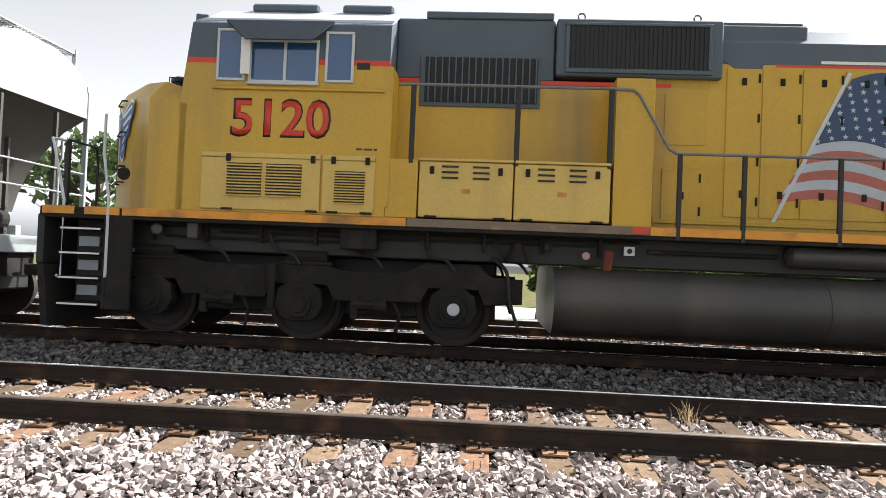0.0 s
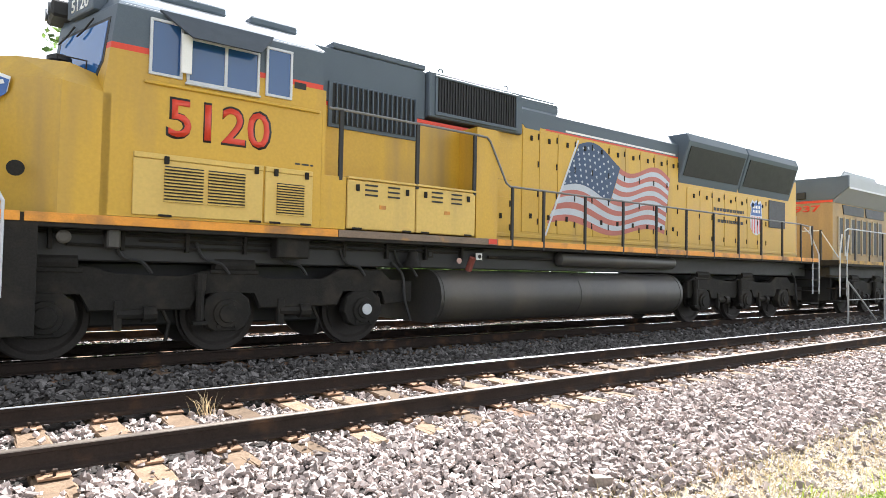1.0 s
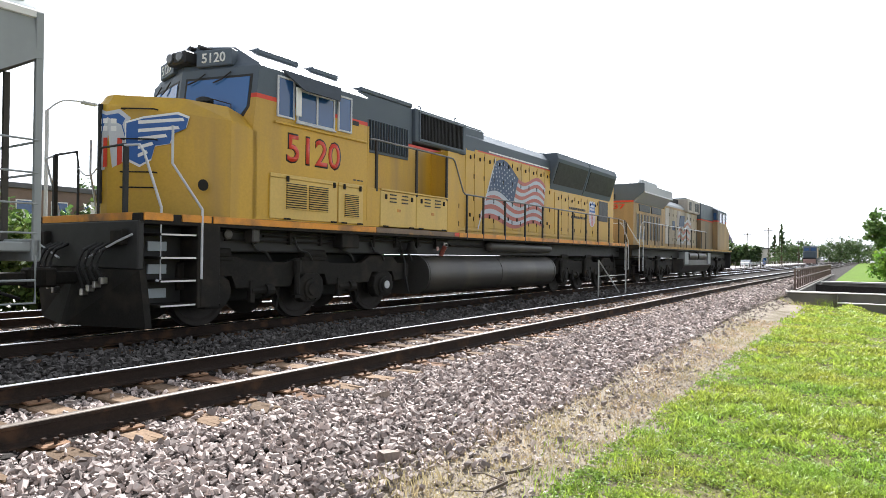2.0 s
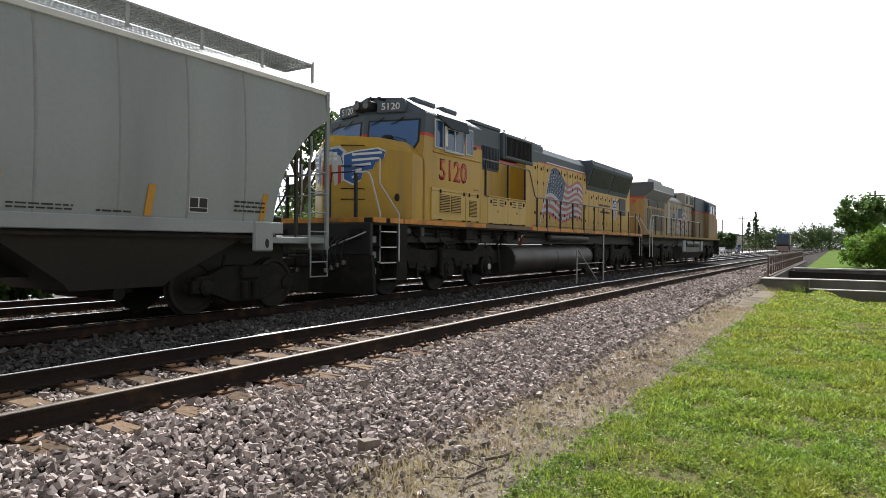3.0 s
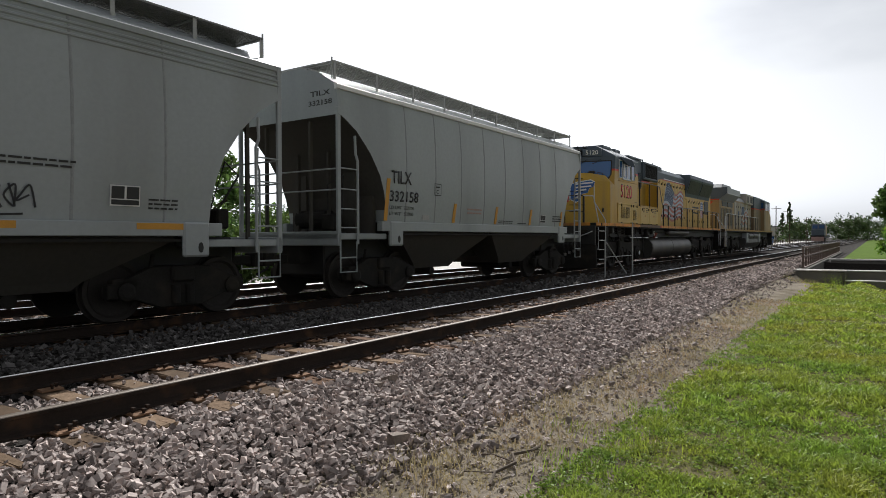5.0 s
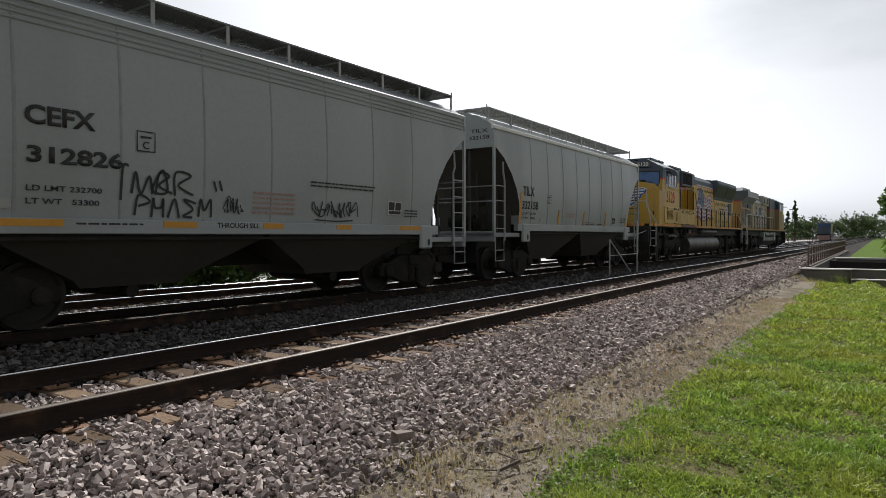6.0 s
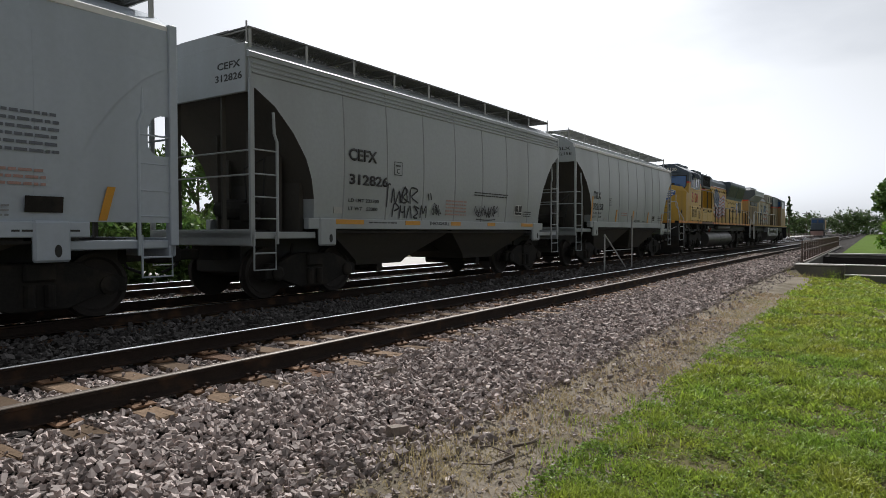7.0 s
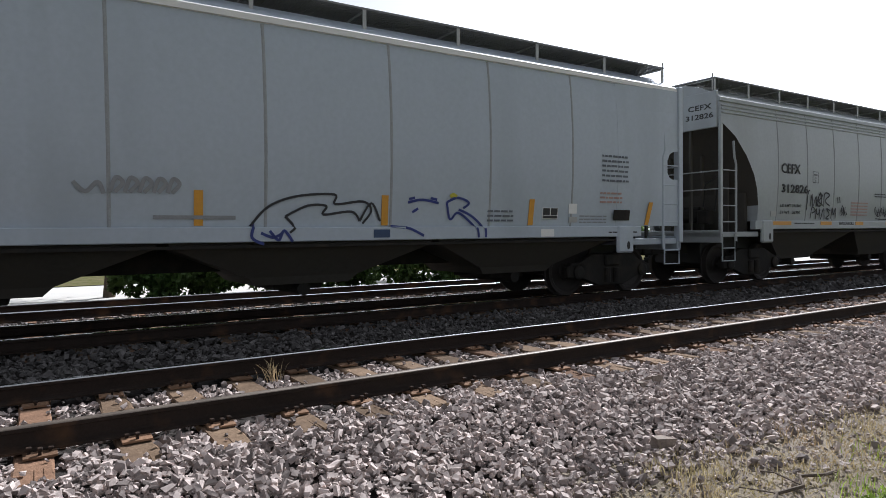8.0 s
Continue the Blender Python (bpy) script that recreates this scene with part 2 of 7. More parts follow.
def tube(bm, points, r, seg=8):
    pts = [Vector(p) for p in points]
    rings = []
    for i, p in enumerate(pts):
        d = ((pts[min(i + 1, len(pts) - 1)] - p).normalized() + (p - pts[max(i - 1, 0)]).normalized()).normalized()
        u = d.cross(Vector((0, 0, 1)) if abs(d.z) < 0.9 else Vector((1, 0, 0))).normalized()
        w = d.cross(u)
        rings.append([bm.verts.new(p + (u * math.cos(k * math.tau / seg) + w * math.sin(k * math.tau / seg)) * r) for k in range(seg)])
    for a, b in zip(rings, rings[1:]):
        for k in range(seg):
            bm.faces.new((a[k], a[(k + 1) % seg], b[(k + 1) % seg], b[k]))
    bm.faces.new(rings[0])
    bm.faces.new(rings[-1][::-1])
    return bm


def lathe_y(bm, x, z, profile, seg=24):
    """Rings of (y, radius) about an axis along y through x, z."""
    rings = [[bm.verts.new((x + r * math.cos(k * math.tau / seg), y, z + r * math.sin(k * math.tau / seg))) for k in range(seg)] for y, r in profile]
    for a, b in zip(rings, rings[1:]):
        for k in range(seg):
            bm.faces.new((a[k], a[(k + 1) % seg], b[(k + 1) % seg], b[k]))
    bm.faces.new(rings[0])
    bm.faces.new(rings[-1][::-1])
    return bm


B = bmesh.new


def empty(name, m, label, category, group=""):
    ob = new(name)
    ob.empty_display_size = 0.3
    ob.matrix_basis = m
    return tagged(ob, label, category, group)


def loft(bm, sections):
    rings = [[bm.verts.new(p) for p in s] for s in sections]
    n = len(rings[0])
    for a, b in zip(rings, rings[1:]):
        for i in range(n):
            bm.faces.new((a[i], a[(i + 1) % n], b[(i + 1) % n], b[i]))
    bm.faces.new(rings[0])
    bm.faces.new(rings[-1][::-1])
    return bm

# ---- ground and tracks: z = 0 is the top of the rails; x runs along them ----
Y1, Y2, Y3 = 5.67, 10.0, 13.43      # centre lines of the three tracks where x = 0
HALF = 0.735                        # half the distance between the rail heads' middles
TIE_TOP = -0.185
TIE_STEP, TIE_FIRST = 0.563, 0.07


def smooth(a, b, v):
    t = min(1.0, max(0.0, (v - a) / (b - a)))
    return t * t * (3 - 2 * t)


def track_y(y0, x):
    """Slopes fit the camera's view: far tracks close slowly, the near one farther on."""
    return y0 - 0.0105 * (x if y0 > 8 else max(0.0, x - 25.0))


def ground_height(x, y):
    """Ballast bed level with the ties, its shoulder, the lawn, the creek's channel and the far side."""
    ys = [-400, -30, -4, 0.6, 1.5, 2.4, 3.6, 4.2, 11.8, 12.2, 15.0, 16.0, 17.5, 60, 900]
    zs = [-0.6, -0.6, -0.5, -0.42, -0.42, -0.37, -0.25, -0.21, -0.21, -0.21, -0.21, -0.35, -0.42, -0.4, -0.4]
    z = float(np.interp(y, ys, zs))
    z -= 0.62 * smooth(18, 30, x) * smooth(1.9, -1.2, y) * (1 - smooth(33.3, 34, x))
    z -= 0.5 * smooth(25, 31.5, x) * smooth(3.0, 2.3, y) * smooth(0.4, 1.3, y) * (1 - smooth(33.3, 34, x))
    if y < 3.0:
        z -= 2.2 * smooth(33.7, 34.0, x) * (1 - smooth(47.2, 47.6, x))
    return z


def sheet(name, xs, ys, material, lift=0.0, edge=0.0, seed=0):
    """A stretch of ground; edge: how far its long borders wander."""
    bm = B()
    grid = []
    for x in xs:
        col = []
        for k, y in enumerate(ys):
            yy = y + (edge * noise.fractal((x * 0.55, seed * 9.1 + k, 0), 0.8, 2.2, 5) if k in (0, len(ys) - 1) else 0)
            out = k in (0, len(ys) - 1) and edge
            col.append(bm.verts.new((x, yy, ground_height(x, yy) + (lift if not out else -0.03) + 0.012 * noise.noise((x * 1.7, yy * 1.7, seed)))))
        grid.append(col)
    for a, b in zip(grid, grid[1:]):
        for k in range(len(ys) - 1):
            bm.faces.new((a[k], b[k], b[k + 1], a[k + 1]))
    return part(name, bm, material, None, "", True)


XS = [-900, -60, -20] + [float(x) for x in range(-10, 33)] + [33.3, 33.7, 34.0, 40, 47.2, 47.6, 52, 60, 80, 120, 200, 400, 1000, 2500]
YS = [-400, -60, -30, -15, -8, -4, -2, -1, 0, 0.6, 1.2, 1.5, 1.9, 2.4, 2.95, 3.05, 3.6, 4.2, 6, 8, 10, 11.8, 12.2, 15.0, 16.0, 17.5, 24, 30, 60, 150, 900]
ground = tagged(sheet("ground", XS, YS, BALLAST_BED, -0.03), "crushed-stone ground along the tracks, dark as shade between stones", "ground", kind="structure")
FINE = [-12 + 0.25 * k for k in range(182)]
tagged(sheet("dirt_strip", FINE, [1.2, 1.6, 1.9, 2.2, 2.5, 2.7, 2.95], DIRT, -0.008, 0.28, 3), "dusty pale soil strip between gravel and lawn", "soil", kind="structure")
tagged(sheet("lawn", FINE, [-60, -25, -12, -6, -4, -3, -2, -1.2, -0.6, 0, 0.4, 0.8, 1.1, 1.4, 1.85], LAWN, -0.006, 0.22, 5), "patchy green lawn beside the railway", "lawn", kind="structure")
tagged(sheet("far_lawn", [48.3, 52, 60, 80, 120, 200, 420], [-150, -60, -30, -12, -6, -3, -1, 0.5, 1.8], FAR_GRASS, 0.012), "green lawn beyond the creek", "lawn", kind="structure")
tagged(sheet("road", [-150, -40, 0, 40, 90, 160, 300], [18.4, 20, 22, 24.6], CONCRETE_ROAD, 0.02), "pale concrete lane beyond the tracks", "road", kind="structure")
tagged(sheet("back_lawn", [-150, -40, 0, 40, 90, 160, 300], [25.0, 30, 40, 60, 120], LAWN, 0.02), "lawn beyond the concrete lane", "lawn", kind="structure")


RAIL_PROFILE = [(-0.075, -0.165), (0.075, -0.165), (0.075, -0.15), (0.02, -0.135), (0.010, -0.12), (0.010, -0.045), (0.036, -0.035), (0.036, -0.012), (0.0315, -0.0062), (0.0275, -0.0036), (0.022, -0.0012), (0.012, 0), (-0.012, 0), (-0.022, -0.0012), (-0.0275, -0.0036), (-0.0315, -0.0062), (-0.036, -0.012), (-0.036, -0.035), (-0.010, -0.045), (-0.010, -0.12), (-0.02, -0.135), (-0.075, -0.15)]


def rail(y0, parent):
    bm = B()
    xs = [-150, 0, 25, 60, 120, 600] if y0 < 8 else [-150, 600]
    loft(bm, [[(x, track_y(y0, x) + a, b) for a, b in RAIL_PROFILE] for x in xs])
    ob = part("rail", bm, RAIL_SIDE, parent, "rusty steel rail with a worn top")
    # nearest rail gets a darker brown head than the rest
    ob.data.materials.append(RAIL_DULL if y0 < 5.2 else RAIL_TOP)
    for p in ob.data.polygons:
        if abs(p.normal.z) > 0.3 and p.center.z > -0.012:
            p.material_index = 1


def tie_mesh(seed, material):
    rnd = random.Random(seed)
    bm = B()
    box(bm, -0.115, 0.115, -1.30, 1.30, TIE_TOP - 0.16, TIE_TOP, 0.012)
    bmesh.ops.subdivide_edges(bm, edges=[e for e in bm.edges if abs(e.verts[0].co.y - e.verts[1].co.y) > 1], cuts=9)
    for v in bm.verts:
        v.co.x += rnd.uniform(-0.008, 0.008)
        v.co.z += rnd.uniform(-0.008, 0.003)
    for k in range(2):
        x = rnd.uniform(-0.08, 0.08)
        for side in (-1, 1):
            box(bm, x - 0.004, x + 0.004, min(side * 1.05, side * 1.303), max(side * 1.05, side * 1.303), TIE_TOP - 0.05, TIE_TOP + 0.0005)
    return part("tie", bm, material)


def plate_mesh():
    bm = prism(B(), [(-0.18, TIE_TOP), (0.18, TIE_TOP), (0.18, TIE_TOP + 0.014), (0.10, TIE_TOP + 0.022), (-0.10, TIE_TOP + 0.022), (-0.18, TIE_TOP + 0.014)], -0.095, 0.095, axis="x")
    return part("tie_plate", bm, RUST)


def spike_mesh():
    bm = box(B(), -0.009, 0.009, -0.009, 0.009, TIE_TOP - 0.02, TIE_TOP + 0.035)
    box(bm, -0.016, 0.016, -0.022, 0.014, TIE_TOP + 0.03, TIE_TOP + 0.048, 0.004)
    return part("spike", bm, RAIL_SIDE)


def lay_track(y0, x_from, x_to, detailed, label):
    tr = tagged(new("railway_track"), label, "railway track", "railway tracks", "structure")
    tr.empty_display_size = 0.3
    for side in (-1, 1):
        rail(y0 + side * HALF, tr)
    kinds = [tie_mesh(k, TIE if k % 3 else TIE_RED) for k in range(6)]
    plate, spike = plate_mesh(), spike_mesh()
    rnd = random.Random(int(y0 * 10))
    for k in range(math.floor((x_from - TIE_FIRST) / TIE_STEP), math.ceil((x_to - TIE_FIRST) / TIE_STEP)):
        x = TIE_FIRST + k * TIE_STEP
        yy = track_y(y0, x)
        shared("tie", kinds[rnd.randrange(6)], tr, pose(x + rnd.uniform(-0.02, 0.02), yy + rnd.uniform(-0.06, 0.06), rnd.uniform(-0.012, 0.0), 0, 0, rnd.uniform(-1.6, 1.6)))
        if not detailed:
            continue
        for side in (-1, 1):
            shared("tie_plate", plate, tr, pose(x, yy + side * HALF, 0.001, 0, 0, rnd.uniform(-1, 1)))
            if x < 14:
                for a, b in ((-0.06, -0.10), (0.06, -0.10), (-0.05, 0.10), (0.07, 0.10), (0.0, -0.15)):
                    if rnd.random() < 0.85:
                        shared("spike", spike, tr, pose(x + a, yy + side * HALF + b, rnd.uniform(0, 0.02), 0, 0, 0 if b < 0 else 180))
    for ob in kinds + [plate, spike]:
        me = ob.data
        bpy.data.objects.remove(ob)
    return tr


lay_track(Y1, -6, 48, True, "near railway track with weathered ties and rusty plates")
lay_track(Y2, -12, 40, False, "middle railway track under the train")
lay_track(Y3, -12, 50, False, "far railway track beyond the train")


# ---- crushed stone as loose pieces ----
def stone_templates(n, seed):
    """Crushed stones: uneven six-sided blocks with sharp edges."""
    base = np.array([(x, y, z) for x in (-1, 1) for y in (-1, 1) for z in (-1, 1)], float)
    quads = ((0, 1, 3, 2), (4, 6, 7, 5), (0, 4, 5, 1), (2, 3, 7, 6), (0, 2, 6, 4), (1, 5, 7, 3))
    faces = np.array([t for a, b, c, d in quads for t in ((a, b, c), (a, c, d))])
    rnd = np.random.default_rng(seed)
    out = []
    for _ in range(n):
        axes = np.array([0.95, 0.66, 0.44]) * rnd.uniform(0.8, 1.25, 3)
        out.append(base * rnd.uniform(0.42, 1.15, (8, 3)) * axes)
    return np.array(out), faces


def scatter_stones(name, zones, material, label, seed=1):
    """zones: x0, x1, y0, y1, stones a square metre, smallest and largest radius, lift, whether between ties, track."""
    rnd = np.random.default_rng(seed)
    shapes, faces = stone_templates(40, seed)
    allv, count = [], 0
    for x0, x1, y0, y1, dens, r0, r1, lift, ties, track in zones:
        n = int((x1 - x0) * (y1 - y0) * dens)
        x, y = rnd.uniform(x0, x1, n), rnd.uniform(y0, y1, n)
        if ties:
            off = (x - TIE_FIRST + TIE_STEP / 2) % TIE_STEP - TIE_STEP / 2
            near = (np.abs(off) < 0.125) & (np.abs(y - track) < 1.30)
            keep = ~near | (rnd.random(n) < 0.03)
            for side in (-1, 1):
                keep &= np.abs(y - (track + side * HALF)) > 0.085
            x, y, near = x[keep], y[keep], near[keep]
            n = len(x)
        r = r0 + (r1 - r0) * rnd.random(n) ** 1.7
        z = np.array([ground_height(a, b) for a, b in zip(x, y)]) + lift + r * rnd.uniform(-0.3, 1.5, n)
        if ties:
            z = np.where(near, TIE_TOP + r * 0.4, np.where(np.abs(y - track) < 1.4, np.minimum(z - 0.02, TIE_TOP - 0.012 + 0.012 * rnd.random(n)), z))
        q = rnd.normal(size=(n, 4))
        q /= np.linalg.norm(q, axis=1)[:, None]
        w, a, b, c = q.T
        R = np.stack([1 - 2 * (b * b + c * c), 2 * (a * b - c * w), 2 * (a * c + b * w), 2 * (a * b + c * w), 1 - 2 * (a * a + c * c), 2 * (b * c - a * w), 2 * (a * c - b * w), 2 * (b * c + a * w), 1 - 2 * (a * a + b * b)], -1).reshape(n, 3, 3)
        t = shapes[rnd.integers(0, len(shapes), n)]
        v = np.einsum("nij,nkj->nki", R, t) * r[:, None, None]
        v[:, :, 2] *= 0.85
        allv.append(v + np.stack([x, y, z], -1)[:, None, :])
        count += n
    v = np.concatenate(allv)
    k = v.shape[1]
    f = (np.arange(count) * k)[:, None, None] + faces[None]
    me = bpy.data.meshes.new(name)
    me.vertices.add(count * k)
    me.vertices.foreach_set("co", v.reshape(-1).astype(np.float32))
    me.loops.add(f.size)
    me.loops.foreach_set("vertex_index", f.reshape(-1).astype(np.int32))
    me.polygons.add(f.size // 3)
    me.polygons.foreach_set("loop_start", np.arange(0, f.size, 3, dtype=np.int32))
    me.update(calc_edges=True)
    me.polygons.foreach_set("use_smooth", np.zeros(len(me.polygons), dtype=bool))
    me.materials.append(material)
    return tagged(new(name, me), label, "gravel", kind="stuff")


scatter_stones("ballast_stones", [
    (-4.5, 8.0, 2.95, 4.95, 1150, 0.016, 0.040, 0.0, True, Y1),
    (1.5, 8.0, 2.6, 2.95, 900, 0.015, 0.038, 0.0, False, 0),
    (8.0, 16.0, 2.72, 4.95, 760, 0.020, 0.045, 0.0, True, Y1),
    (16.0, 34.0, 2.85, 4.95, 330, 0.028, 0.062, 0.0, True, Y1),
    (34.0, 75.0, 3.05, 4.95, 40, 0.06, 0.11, 0.0, True, Y1),
    (-5.0, 10.0, 4.95, 6.5, 520, 0.016, 0.038, -0.01, True, Y1),
    (10.0, 46.0, 4.95, 6.5, 150, 0.03, 0.065, -0.01, True, Y1),
    (2.0, 12.0, 1.75, 2.75, 330, 0.005, 0.022, -0.002, False, 0),
    (2.0, 12.0, 2.1, 2.7, 90, 0.014, 0.042, -0.008, False, 0),
    (12.0, 30.0, 2.2, 2.8, 45, 0.016, 0.045, -0.006, False, 0),
], BALLAST, "pale pinkish-grey crushed stone ballast beside the near track", 2)
# these stones have the train's shadow put into their colour
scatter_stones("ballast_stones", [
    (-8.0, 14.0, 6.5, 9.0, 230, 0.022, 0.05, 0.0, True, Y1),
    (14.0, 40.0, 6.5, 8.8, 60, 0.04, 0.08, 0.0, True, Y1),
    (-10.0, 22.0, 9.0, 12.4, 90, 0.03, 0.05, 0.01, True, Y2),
], BALLAST_DARK, "crushed stone ballast between the tracks, darkened as train shadow", 4)


scatter_stones("ballast_stones", [(-10.0, 45.0, 11.5, 15.8, 60, 0.035, 0.055, 0.01, True, Y3)], BALLAST, "pale crushed stone ballast along the far track", 6)


def single_stone(x, y, r, seed, material=None):
    shapes, faces = stone_templates(1, seed)
    bm = B()
    vs = [bm.verts.new(p * r) for p in shapes[0]]
    for f in faces:
        bm.faces.new([vs[i] for i in f])
    ob = part("rock", bm, material or ROCK)
    ob.matrix_basis = pose(x, y, ground_height(x, y) + r * 0.55)
    tagged(ob, "large brown-grey rock lying on the ballast", "rock", "loose rocks")


single_stone(4.90, 3.92, 0.095, 11)
single_stone(4.72, 3.90, 0.07, 12)
single_stone(3.72, 2.90, 0.085, 13)
single_stone(3.60, 2.80, 0.05, 14)

# ---- the train: x in train metres, near side at negative y; all of it rolls together ----
HEADING = -0.0105                   # slope, fitted to the view, that closes the train's track on the near one
TRAIN = []                          # (thing, its x in the train)
AXLES = []                          # (wheelset part, its x on the thing, radius)


def place_on_track(x, y0=0.0):
    a = math.atan(HEADING)
    return pose(x, Y2 + HEADING * x, 0, 0, 0, math.degrees(a))


def vehicle(name, xc, label, category, group):
    ob = empty(name, place_on_track(xc), label, category, group)
    TRAIN.append((ob, xc))
    return ob


def recentre(ob, xc):
    """Moves parts that were built in train metres to the vehicle's own middle."""
    for c in ob.children:
        c.location.x -= xc


def lettering(name, text, x0, x1, z0, z1, y, material, parent, bold=0.0, depth=0.003, facing="y", label=""):
    """Letters that fill a rectangle on a wall facing -y (or a front facing -x)."""
    cu = bpy.data.curves.new(name, "FONT")
    cu.body, cu.extrude, cu.offset, cu.resolution_u = text, 0.0, bold, 3
    tmp = bpy.data.objects.new(name, cu)
    me = bpy.data.meshes.new_from_object(tmp)
    bpy.data.objects.remove(tmp)
    co = np.array([v.co[:] for v in me.vertices])
    lo, hi = co.min(0), co.max(0)
    bm = B()
    bm.from_mesh(me)
    bpy.data.meshes.remove(me)
    for v in bm.verts:
        u = x0 + (v.co.x - lo[0]) / (hi[0] - lo[0]) * (x1 - x0)
        w = z0 + (v.co.y - lo[1]) / (hi[1] - lo[1]) * (z1 - z0)
        v.co = (u, y, w) if facing == "y" else (y, u, w)
    ext = bmesh.ops.extrude_face_region(bm, geom=bm.faces[:])
    push = Vector((0, -depth, 0)) if facing == "y" else Vector((-depth, 0, 0))
    for e in ext["geom"]:
        if isinstance(e, bmesh.types.BMVert):
            e.co += push
    return part(name, bm, material, parent, label)


def bars(name, x0, x1, z0, z1, rows, y, material, parent, seed=1, label=""):
    """Unreadable small print as plain bars."""
    rnd = random.Random(seed)
    bm = B()
    step = (z1 - z0) / rows
    for i in range(rows):
        zz, x = z1 - (i + 1) * step + step * 0.2, x0
        while x < x1 - 0.03:
            w = min(rnd.uniform(0.05, 0.16), x1 - x)
            box(bm, x, x + w, y - 0.003, y, zz, zz + step * 0.42)
            x += w + 0.025
    return tagged(part(name, bm, material, parent, label), kind="stuff")


def ribbon(bm, points, y, width, depth=0.003):
    """A painted line of (x, z) points on a wall facing -y."""
    pts = [Vector((p[0], p[1])) for p in points]
    left, right = [], []
    for i, p in enumerate(pts):
        d = (pts[min(i + 1, len(pts) - 1)] - pts[max(i - 1, 0)]).normalized()
        nrm = Vector((-d.y, d.x)) * width / 2
        left.append(p + nrm)
        right.append(p - nrm)
    for i in range(len(pts) - 1):
        q = [left[i], left[i + 1], right[i + 1], right[i]]
        bm.faces.new([bm.verts.new((p.x, y - depth, p.y)) for p in q])
    return bm


def curve_points(keys, n=8):
    """A smooth line through key points."""
    k = [Vector(p).to_3d() if len(p) == 3 else Vector((p[0], p[1], 0)) for p in keys]
    k = [k[0]] + k + [k[-1]]
    out = []
    for i in range(1, len(k) - 2):
        for j in range(n):
            t = j / n
            a, b, c, d = k[i - 1], k[i], k[i + 1], k[i + 2]
            out.append(0.5 * ((2 * b) + (c - a) * t + (2 * a - 5 * b + 4 * c - d) * t * t + (3 * b - a - 3 * c + d) * t ** 3))
    out.append(k[-2])
    return [(p.x, p.y) for p in out]


def wheelset(parent, x, r, name="wheelset"):
    bm = B()
    for s in (-1, 1):
        prof = [(0.70, r * 0.30), (0.705, r * 0.32), (0.70, r * 0.78), (0.69, r * 0.86), (0.69, r + 0.026), (0.715, r + 0.026), (0.725, r), (0.82, r - 0.004), (0.825, r * 0.86), (0.79, r * 0.78), (0.775, r * 0.36), (0.82, r * 0.30), (0.82, r * 0.16), (1.0, r * 0.15)]
        lathe_y(bm, 0, 0, [(s * a, b) for a, b in prof], 28)
    lathe_y(bm, 0, 0, [(-0.70, 0.09), (0.70, 0.09)], 12)
    w = part(name, bm, WHEEL, parent, "", True)
    w.matrix_basis = pose(x, 0, r)
    AXLES.append((w, x, r))
    bm = B()
    for s in (-1, 1):
        for k in range(3):
            a = k * math.tau / 3
            box(bm, 0.05 * math.cos(a) - 0.014, 0.05 * math.cos(a) + 0.014, s * 1.0 - 0.02, s * 1.0 + 0.02, 0.05 * math.sin(a) - 0.014, 0.05 * math.sin(a) + 0.014)
    part("axle_bolt", bm, GRIME, w)
    return w


WHEEL = surface("worn_wheel_steel", (0.036, 0.031, 0.027), 0.7, metal=0.3, scale=5, vary=0.3, fine=40, bump=0.1)


